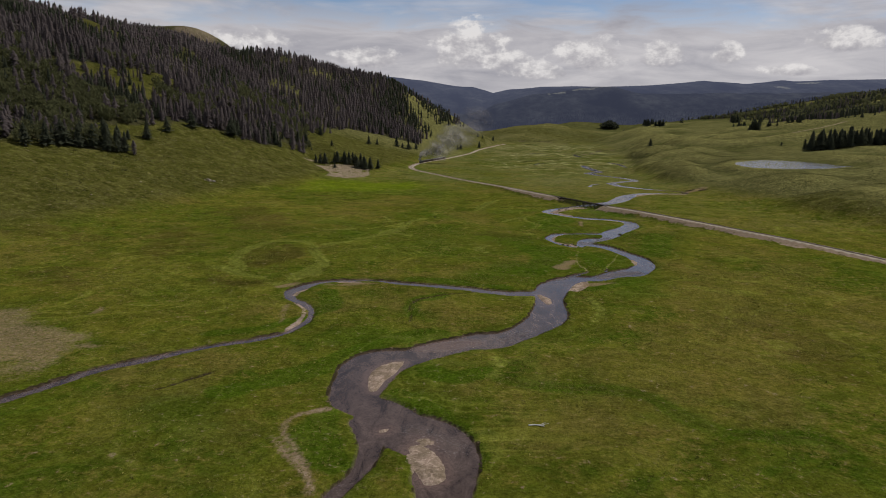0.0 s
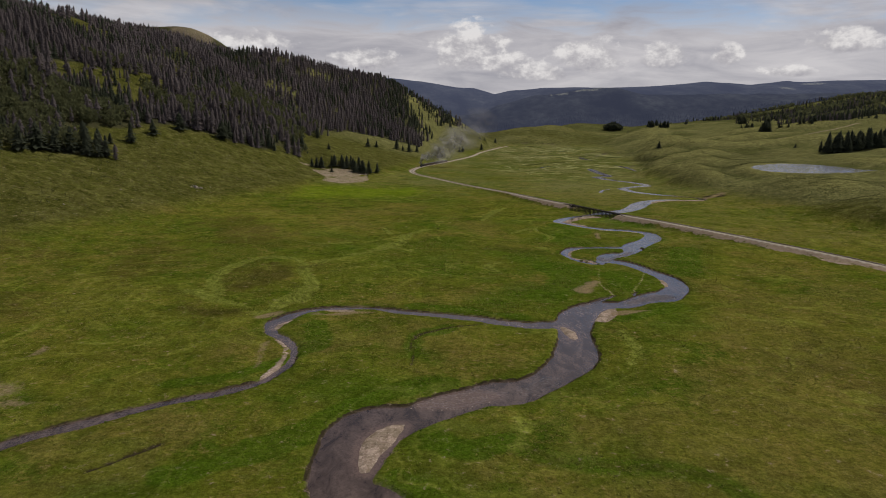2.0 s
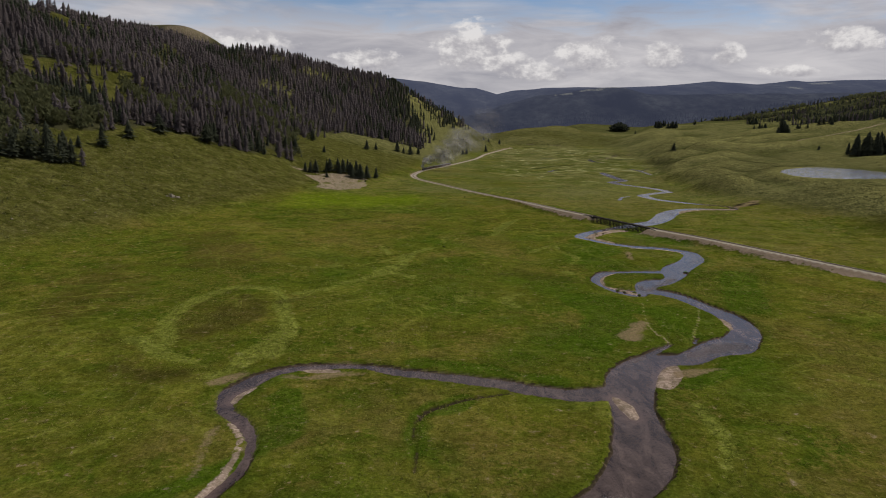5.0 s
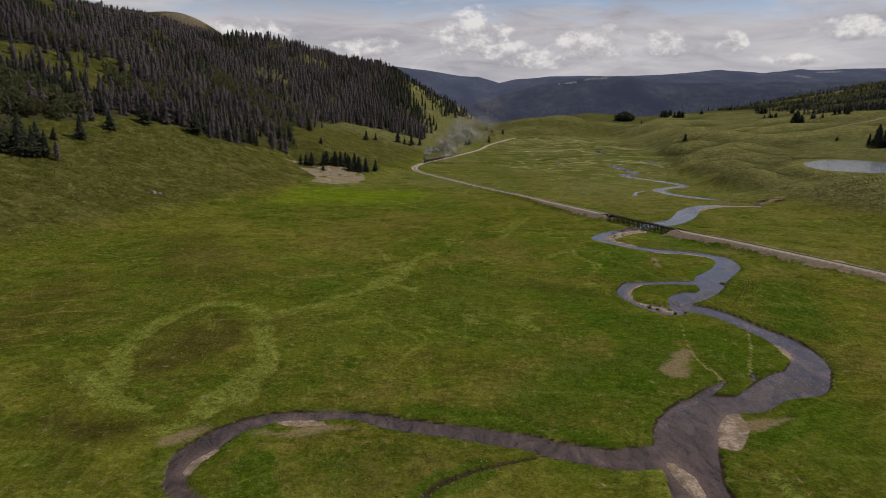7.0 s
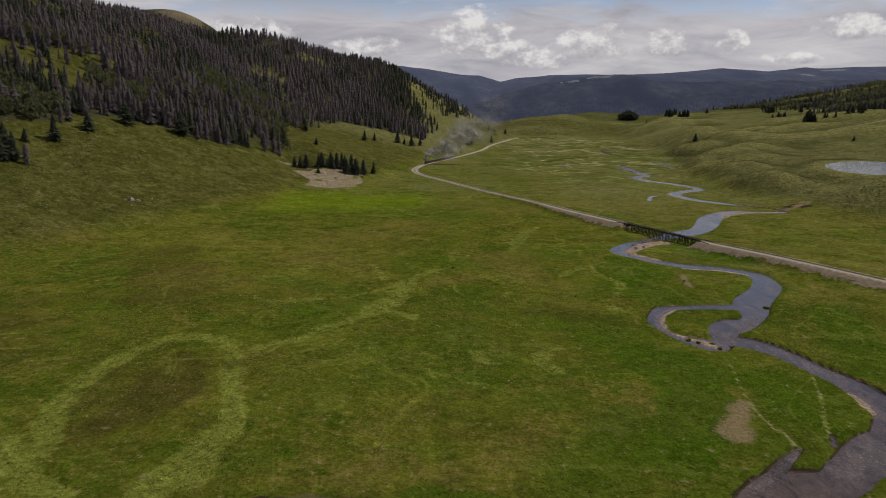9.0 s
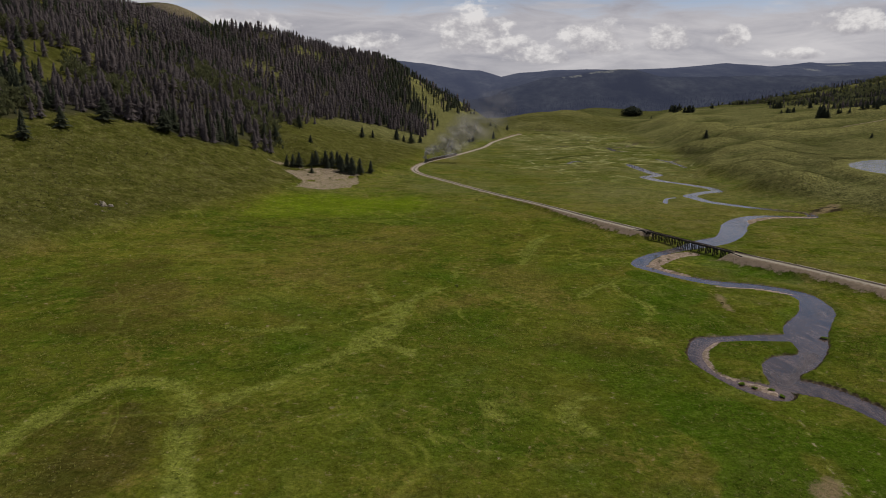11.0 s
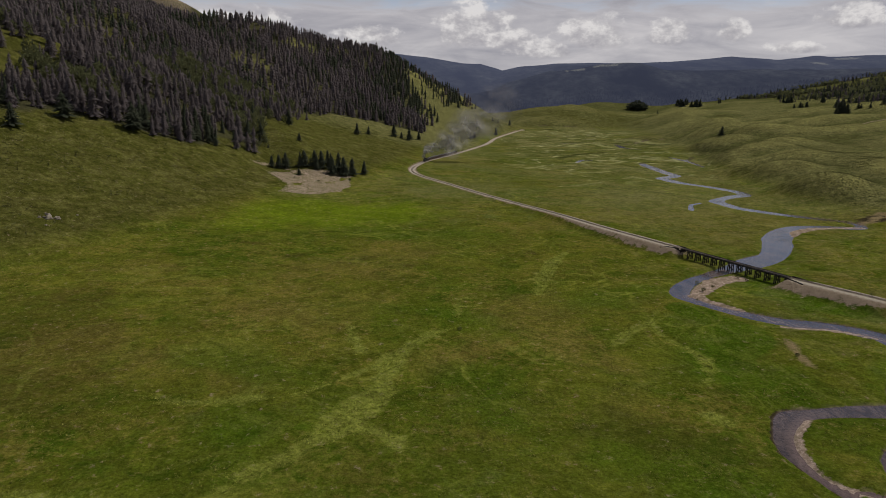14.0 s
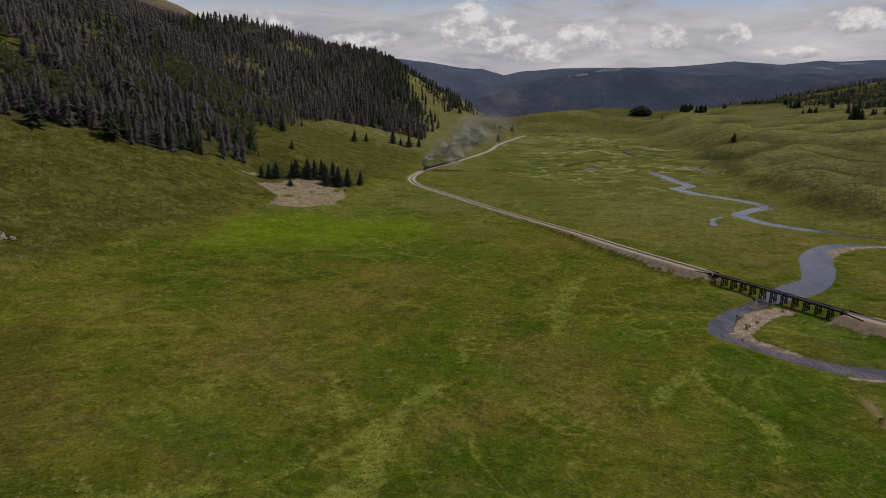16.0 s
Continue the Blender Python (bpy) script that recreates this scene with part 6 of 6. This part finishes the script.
def build_locomotive():
    root = tagged(new("steam_locomotive"), "black steam locomotive hauling the train", "locomotive")
    bm = bmesh.new()
    tube(bm, (0, -1.2, 1.95), (0, 4.3, 1.95), 0.82, 0.76, 20)
    part("boiler", bm, BLACK, root)
    bm = bmesh.new()
    tube(bm, (0, 4.3, 1.95), (0, 5.5, 1.95), 0.8, 0.8, 20)
    tube(bm, (0, 5.5, 1.95), (0, 5.62, 1.95), 0.62, 0.5, 20)
    part("smokebox", bm, BLACK, root)
    bm = bmesh.new()
    tube(bm, (0, 4.9, 2.65), (0, 4.9, 3.6), 0.22, 0.3, 14)
    part("chimney", bm, BLACK, root)
    for y, r in ((3.0, 0.34), (1.0, 0.42)):
        bm = bmesh.new()
        tube(bm, (0, y, 2.6), (0, y, 3.15), r, r * 0.92, 14)
        tube(bm, (0, y, 3.15), (0, y, 3.35), r * 0.9, r * 0.35, 14)
        part("dome", bm, BLACK, root)
    bm = bmesh.new()
    tube(bm, (0, 5.3, 2.75), (0, 5.75, 2.75), 0.2, 0.24, 12)
    part("headlamp", bm, BRASS, root)
    bm = bmesh.new()
    box(bm, (0, -2.3, 2.35), (2.5, 2.2, 2.1), bevel=0.04)
    part("cab", bm, BLACK, root)
    bm = bmesh.new()
    box(bm, (0, -2.4, 3.48), (2.75, 2.8, 0.14), bevel=0.06)
    part("cab_roof", bm, ROOF, root)
    for side in (-1, 1):
        bm = bmesh.new()
        box(bm, (side * 1.26, -2.2, 2.75), (0.03, 1.1, 0.75))
        part("cab_window", bm, GLASS, root)
        bm = bmesh.new()
        box(bm, (side * 1.15, 1.4, 1.45), (0.5, 6.4, 0.07))
        part("running_board", bm, BLACK, root)
        bm = bmesh.new()
        tube(bm, (side * 1.05, 4.4, 0.85), (side * 1.05, 5.4, 0.85), 0.3, 0.3, 12)
        part("cylinder", bm, BLACK, root)
        for y in (-0.6, 0.65, 1.9, 3.15):
            bm = bmesh.new()
            wheel(bm, side * 0.5, y, 0.56, 0.56, 0.13)
            part("driving_wheel", bm, BLACK, root)
        bm = bmesh.new()
        beam(bm, (side * 0.66, -0.6, 0.5), (side * 0.66, 3.2, 0.5), 0.06, 0.12)
        part("side_rod", bm, BRASS, root)
    bm = bmesh.new()
    box(bm, (0, 6.0, 0.95), (2.1, 0.25, 0.3))
    for k in range(-4, 5):
        beam(bm, (k * 0.23, 6.1, 0.8), (k * 0.1, 6.9, 0.15), 0.07, 0.07)
    part("pilot", bm, BLACK, root)
    bm = bmesh.new()
    box(bm, (0, 1.5, 0.95), (0.9, 8.6, 0.35))
    part("frame", bm, BLACK, root)
    return root


def build_tender():
    root = tagged(new("coal_tender"), "black coal tender heaped with coal behind the locomotive", "tender")
    bm = bmesh.new()
    box(bm, (0, 0, 1.65), (2.4, 5.6, 1.5), bevel=0.06)
    box(bm, (0, 0, 0.8), (2.2, 6.2, 0.2))
    part("tank", bm, BLACK, root)
    bm = bmesh.new()
    made = bmesh.ops.create_icosphere(bm, subdivisions=2, radius=1.0)["verts"]
    for v in made:
        v.co *= 1 + 0.12 * math.sin(9 * v.co.x + 7 * v.co.y)
    bmesh.ops.transform(bm, matrix=Matrix.Translation((0, 0.8, 2.4)) @ Matrix.Diagonal((0.95, 1.8, 0.45, 1)), verts=made)
    part("coal", bm, BLACK, root)
    for end in (-1, 1):
        bm = bmesh.new()
        for y in (-0.6, 0.6):
            for x in (-0.46, 0.46):
                wheel(bm, x, end * 1.9 + y, 0.36, 0.36)
        box(bm, (0, end * 1.9, 0.5), (1.5, 1.9, 0.2))
        part("truck", bm, BLACK, root)
    return root


def set_on_line(ob, s):
    x, y, z = on_line(s)
    d = line_ahead(s)
    ob.matrix_basis = Matrix.Translation((x, y, z + 0.13)) @ Matrix.Rotation(math.atan2(-d.x, d.y), 4, "Z")


build_track()
build_bridge()
HEAD = nearest_s((-37, 997))
loco = build_locomotive()
set_on_line(loco, HEAD - 6.5)
set_on_line(build_tender(), HEAD - 14.2)
first = build_coach(0)
set_on_line(first, HEAD - 24.5)
for k in range(1, 8):
    x, y, z = on_line(HEAD - 24.5 - 13.3 * k)
    d = line_ahead(HEAD - 24.5 - 13.3 * k)
    copy_thing(first, Matrix.Translation((x, y, z + 0.13)) @ Matrix.Rotation(math.atan2(-d.x, d.y), 4, "Z"))


def smoke_material():
    m, t = material("coal_smoke")
    dense = attribute(t, "dense")["Fac"]
    wisp = ramp(t, noise_at(t, place_of(t), 0.05, 4.0, 0.6, 0.8), [(0.3, 0.7), (0.68, 1.0)])
    grey = node(t, "ShaderNodeAddShader", {0: node(t, "ShaderNodeBsdfDiffuse", {"Color": (0.205, 0.194, 0.186, 1), "Normal": node(t, "ShaderNodeCombineXYZ", {2: 1.0}).outputs[0]}).outputs[0],
                                           1: node(t, "ShaderNodeBsdfTranslucent", {"Color": (0.205, 0.194, 0.186, 1), "Normal": node(t, "ShaderNodeCombineXYZ", {2: -1.0}).outputs[0]}).outputs[0]})
    b = node(t, "ShaderNodeMixShader", {0: maths(t, "MULTIPLY", dense, wisp), 1: node(t, "ShaderNodeBsdfTransparent").outputs[0], 2: grey.outputs[0]})
    t.links.new(b.outputs[0], node(t, "ShaderNodeOutputMaterial").inputs[0])
    return m


def build_smoke():
    """A drifting plume of a few broad billows, each a bulging shell that thins to a ragged rim, spreading as it drifts back over the train."""
    x0, y0, z0 = on_line(HEAD - 1.6)
    vs, fs, ds, n = [], [], [], 0
    rings, sides = 12, 36
    # along, across, up, radius, thickness
    billows = ((0, 0, 6, 3.4, 0.94), (1, 2, 11, 4.8, 0.92), (5, 3, 14, 7.5, 0.82), (12, 6, 14, 11, 0.74), (22, 10, 20, 16, 0.74), (30, 4, 15, 15, 0.55), (37, 14, 27, 22, 0.70), (48, 24, 38, 25, 0.62), (66, 30, 44, 28, 0.50), (84, 40, 62, 30, 0.36))
    for i, (along, across, up, r, weight) in enumerate(billows):
        c = Vector((x0 + along, y0 + across, z0 + up))
        turn = Matrix.Rotation(0.5 * math.sin(i * 2.1), 3, "Z") @ Matrix.Rotation(radians(72), 3, "X")
        vs.append(c + turn @ Vector((0, 0, r * 0.45)))
        ds.append(weight)
        for k in range(1, rings + 1):
            u = k / rings
            for j in range(sides):
                a = 6.2832 * j / sides
                p = Vector((math.cos(a) * u, math.sin(a) * u, i * 5.3))
                q = r * u * (1 + 0.35 * noise.noise(Vector((math.cos(a) * 1.5, math.sin(a) * 1.5, i * 3.7))))
                bulge = r * (0.45 * (1 - u * u) + 0.12 * noise.noise(p * 2.4))
                vs.append(c + turn @ Vector((q * math.cos(a), q * math.sin(a) * 0.85, bulge)))
                ds.append(max(0.0, weight * (1 - u ** 1.6) * (1 + 0.5 * noise.noise(p * 2.2))) if k < rings else 0.0)
        for j in range(sides):
            fs.append((n, n + 1 + j, n + 1 + (j + 1) % sides))
            for k in range(rings - 1):
                p, q = n + 1 + k * sides + j, n + 1 + k * sides + (j + 1) % sides
                fs += [(p, p + sides, q), (q, p + sides, q + sides)]
        n += 1 + rings * sides
    me = mesh_of("smoke_plume", np.array(vs), np.array(fs), smoke_material(), {"dense": np.array(ds)})
    me.polygons.foreach_set("use_smooth", np.ones(len(me.polygons), bool))
    tagged(new("smoke_plume", me), "thin grey coal smoke drifting from the locomotive", "smoke", kind="stuff")


build_smoke()


# ---- small growth and stones ----
def spread(x0, x1, y0, y1, count, rng, want):
    """Random places in a rectangle, kept as thickly as want(x, y) says."""
    x, y = x0 + (x1 - x0) * rng.random(count), y0 + (y1 - y0) * rng.random(count)
    keep = rng.random(count) < want(x, y)
    return x[keep], y[keep]


def stone_shape(rng):
    bm = bmesh.new()
    bmesh.ops.create_icosphere(bm, subdivisions=1, radius=0.5)
    v = np.array([p.co[:] for p in bm.verts]) * np.array([[0.75 + 0.5 * rng.random()] for _ in bm.verts])
    f = np.array([[p.index for p in face.verts] for face in bm.faces])
    bm.free()
    return v * (1, 1, 0.7), f


def stuff(name, label, category, shapes, x, y, high, wide, mat, rng, sink=0.1):
    v, f, t = planted(shapes, x, y, height_at(x, y) - sink * high, high, wide, rng.random(len(x)), rng)
    return tagged(new(name, mesh_of(name, v, f, mat, {"tone": t})), label, category, kind="stuff")


def grow_small():
    rng = np.random.default_rng(21)
    own = random.Random(9)
    bushes = [leafy_shape(own, 7, 0.6, 0.0, 0.26) for _ in range(5)]
    tufts = [leafy_shape(own, 6, 0.5, 0.0, 0.26) for _ in range(5)]
    stones = [stone_shape(own) for _ in range(6)]
    # sagebrush on the dry slopes
    x, y = spread(235, 560, 360, 1250, 62000, rng, lambda x, y: smooth(4, 30, right_of_foot(x, y)) * smooth(0.38, 0.52, fractal(x, y, 45, 3, 141)) * smooth(6, 20, field_at(pond_edge, x, y)) * smooth(320, 120, right_of_foot(x, y)))
    stuff("sagebrush", "low grey-green sagebrush dotting the dry grassy hills", "shrubs", bushes, x, y, 0.38 + 0.5 * rng.random(len(x)), np.full(len(x), 1.25), SAGE, rng)
    x, y = spread(-330, -120, 330, 900, 26000, rng, lambda x, y: smooth(10, 40, left_of_foot(x, y)) * smooth(0.48, 0.6, fractal(x, y, 30, 3, 145)) * (1 - woods(x, y)) * 0.5)
    stuff("hillside_shrubs", "small dark shrubs scattered over the hillside", "shrubs", bushes, x, y, 0.45 + 0.7 * rng.random(len(x)), np.full(len(x), 1.1), SAGE, rng)
    x, y = spread(-330, -130, 330, 900, 5000, rng, lambda x, y: smooth(15, 40, left_of_foot(x, y)) * smooth(0.62, 0.72, fractal(x, y, 24, 3, 147)) * (1 - woods(x, y)) * 0.6)
    stuff("pale_stones", "small pale stones strewn on the grassy slope", "stones", stones, x, y, 0.25 + 0.5 * rng.random(len(x)) ** 2, np.full(len(x), 1.4), ROCK, rng, 0.3)
    # sedge along the banks
    x, y = spread(-125, 150, 95, 600, 150000, rng, lambda x, y: smooth(0.1, 0.6, field_at(river_edge, x, y)) * smooth(3.0, 0.9, field_at(river_edge, x, y)) * smooth(0.0, 1.2, field_at(bar_edge, x, y)) * smooth(6, 9, field_at(rail_edge, x, y)) * 0.8 * smooth(430, 360, y))
    stuff("bank_sedge", "lush green sedge along the river banks", "grass", tufts, x, y, 0.18 + 0.28 * rng.random(len(x)), np.full(len(x), 1.3), SEDGE, rng)
    # cobbles on the bars
    x, y = spread(-70, 125, 100, 560, 160000, rng, lambda x, y: (field_at(bar_edge, x, y) < -0.2) * (field_at(river_edge, x, y) < 1.0) * np.where(y < 300, 0.9, 0.5))
    stuff("river_cobbles", "pinkish-tan cobbles lying on the gravel bars", "stones", stones, x, y, 0.12 + 0.3 * rng.random(len(x)) ** 2, np.full(len(x), 1.4), STONE, rng, 0.25)
    # broken water: stones just awash
    x, y = spread(-30, 120, 100, 560, 60000, rng, lambda x, y: (field_at(riffle_edge, x, y) < -0.3) * 0.7)
    high = 0.15 + 0.2 * rng.random(len(x))
    v, f, t = planted(stones, x, y, np.full(len(x), WATER + 0.02) - high * 0.1, high, np.full(len(x), 1.5), rng.random(len(x)), rng)
    tagged(new("riffle_stones", mesh_of("riffle_stones", v, f, STONE, {"tone": t * 0.7 - 0.25})), "wet stones breaking the shallow water", "stones", kind="stuff")
    # meadow tussocks, thin on the ground
    x, y = spread(-150, 170, 95, 420, 190000, rng, lambda x, y: smooth(0.44, 0.64, fractal(x, y, 20, 4, 151)) * smooth(2, 4, field_at(river_edge, x, y)) * smooth(1, 3, np.minimum(np.minimum(field_at(bare_edge, x, y), field_at(scar_edge, x, y)), field_at(dirt_edge, x, y))) * smooth(6, 9, field_at(rail_edge, x, y)) * 0.32)
    stuff("meadow_tussocks", "tufts of olive-green grass in the meadow", "grass", tufts, x, y, 0.2 + 0.34 * rng.random(len(x)), np.full(len(x), 1.4), TUSSOCK, rng)
    # sedge heads in the old courses, and rubble on the bare slope by the gully
    x, y = spread(-120, 90, 225, 570, 260000, rng, lambda x, y: smooth(0.8, -1.5, field_at(old_edge, x, y)) * 0.45)
    stuff("course_sedge", "pale yellow-green sedge filling the old river courses", "grass", tufts, x, y, 0.2 + 0.3 * rng.random(len(x)), np.full(len(x), 1.7), PALE_SEDGE, rng)
    x, y = spread(-200, -70, 720, 880, 16000, rng, lambda x, y: smooth(1.5, -1.5, field_at(bare_edge, x, y)) * 0.5)
    stuff("rubble", "grey-brown rubble strewn over the bare slope", "stones", stones, x, y, 0.3 + 0.7 * rng.random(len(x)) ** 2, np.full(len(x), 1.4), ROCK, rng, 0.25)


PALE_SEDGE = tinted_material("pale_sedge", (0.112, 0.134, 0.015), (0.258, 0.266, 0.052), 1.5, 0.95)
TUSSOCK = tinted_material("tussock_grass", (0.105, 0.106, 0.018), (0.225, 0.208, 0.058), 1.5, 0.95)
grow_small()

BOULDERS = [(-206, 577, 2.4), (-203, 579.5, 1.8), (-208.5, 581, 1.5), (-209, 575, 1.1), (-248, 460, 0.9), (-240, 520, 0.8), (-202, 568, 0.7), (-199, 590, 0.7), (-225, 505, 0.6)]
SHRUBS = [(-93, 815, 2.4), (-115, 792, 1.8), (-133, 785, 1.6), (12, 700, 1.2), (-6, 460, 1.3), (92, 520.7, 1.5), (90, 509, 1.7), (96, 515, 1.2), (112, 529, 1.6), (113, 523, 1.3), (84, 499, 0.8), (92, 442, 1.2), (149, 512, 1.0), (145, 493, 1.0)]


def build_boulder(x, y, r, seed):
    rng = random.Random(seed)
    bm = bmesh.new()
    bmesh.ops.create_icosphere(bm, subdivisions=3, radius=1.0)
    for v in bm.verts:
        v.co *= 0.8 + 0.5 * noise.noise(v.co * 1.4 + Vector((seed * 3.1, 0, 0))) + 0.12 * noise.noise(v.co * 4.0)
        v.co.z *= 0.62
    me = bpy.data.meshes.new("boulder")
    bm.to_mesh(me)
    bm.free()
    me.materials.append(ROCK)
    me.attributes.new("tone", "FLOAT", "POINT").data.foreach_set("value", np.full(len(me.vertices), 0.5, np.float32))
    ob = new("boulder", me)
    ob.matrix_basis = Matrix.Translation((x, y, float(height_at(x, y)[0]) + 0.15 * r)) @ Matrix.Rotation(rng.random() * 6, 4, "Z") @ Matrix.Diagonal((r, r, r, 1))
    tagged(ob, "pale grey boulder on the grassy slope", "boulder", "boulders on the slope")


def build_shrub(x, y, high, seed):
    rng = random.Random(seed)
    v, f = leafy_shape(rng, 60, 0.6, 0.0, 0.12)
    ob = new("shrub", mesh_of("shrub", v * high, f, SAGE, {"tone": np.full(len(v), 0.2)}))
    ob.location = (x, y, float(height_at(x, y)[0]))
    tagged(ob, "small dark green shrub on open ground", "shrub", "single shrubs")


for k, (x, y, r) in enumerate(BOULDERS):
    build_boulder(x, y, r, k + 1)
for k, (x, y, high) in enumerate(SHRUBS):
    build_shrub(x, y, high, k + 50)


SODS = [(69.2, 372.2, 1.1), (71.5, 369.8, 0.9), (75.3, 368.6, 1.2), (76.4, 364.9, 1.0), (111.5, 409, 1.3), (91, 396.4, 1.0), (149.2, 596, 1.0), (150.6, 599, 0.9)]


def build_sod(x, y, r, seed):
    """A slumped block of turf in the shallows: dark earth below, grass above."""
    root = new("turf_clump")
    bm = bmesh.new()
    bmesh.ops.create_icosphere(bm, subdivisions=2, radius=1.0)
    for v in bm.verts:
        v.co *= 0.85 + 0.35 * noise.noise(v.co * 1.7 + Vector((seed * 2.3, 0, 0)))
        v.co.z = max(-0.6, min(v.co.z * 0.6, 0.32))
    part("earth", bm, SOD_EARTH, root, "dark wet earth")
    v, f = leafy_shape(random.Random(seed), 60, 0.95, 0.0, 0.2)
    cap = new("grass_cap", mesh_of("grass_cap", v * (0.8, 0.8, 0.3) + (0, 0, 0.26), f, SEDGE, {"tone": np.full(len(v), 0.5)}))
    cap.parent = root
    root.matrix_basis = Matrix.Translation((x, y, WATER + 0.1)) @ Matrix.Rotation(seed * 1.3, 4, "Z") @ Matrix.Diagonal((r, r * 0.75, r * 0.7, 1))
    tagged(root, "grassy turf clump slumped into the shallow river", "turf", "turf clumps in the river")


def build_driftwood(x, y):
    z = float(height_at(x, y)[0])
    root = new("driftwood")
    bm = bmesh.new()
    for k in range(7):
        a, b = 0.5 * k, 0.5 * (k + 1)
        tube(bm, (x + a - 2.4, y + 0.35 * math.sin(a), z + 0.2), (x + b - 2.4, y + 0.35 * math.sin(b), z + 0.2), 0.2 - 0.012 * k, 0.19 - 0.012 * k, 7)
    part("trunk", bm, BLEACHED, root)
    for k, (dx, dy, up) in enumerate(((1.6, 0.9, 0.5), (1.2, -0.8, 0.4), (2.3, 0.4, 0.6))):
        bm = bmesh.new()
        tube(bm, (x + 0.3 * k - 0.4, y, z + 0.2), (x + dx, y + dy, z + up), 0.1, 0.04, 6)
        part("branch", bm, BLEACHED, root)
    tagged(root, "bleached pale driftwood lying in dry meadow grass", "driftwood")


SOD_EARTH = plain_material("wet_earth", (0.018, 0.014, 0.009), (0.055, 0.042, 0.026), 3.0, 0.8)
BLEACHED = plain_material("bleached_wood", (0.34, 0.32, 0.27), (0.62, 0.59, 0.52), 3.0, 0.8)
for k, (x, y, r) in enumerate(SODS):
    build_sod(x, y, r, k + 3)
build_driftwood(23.0, 141.7)
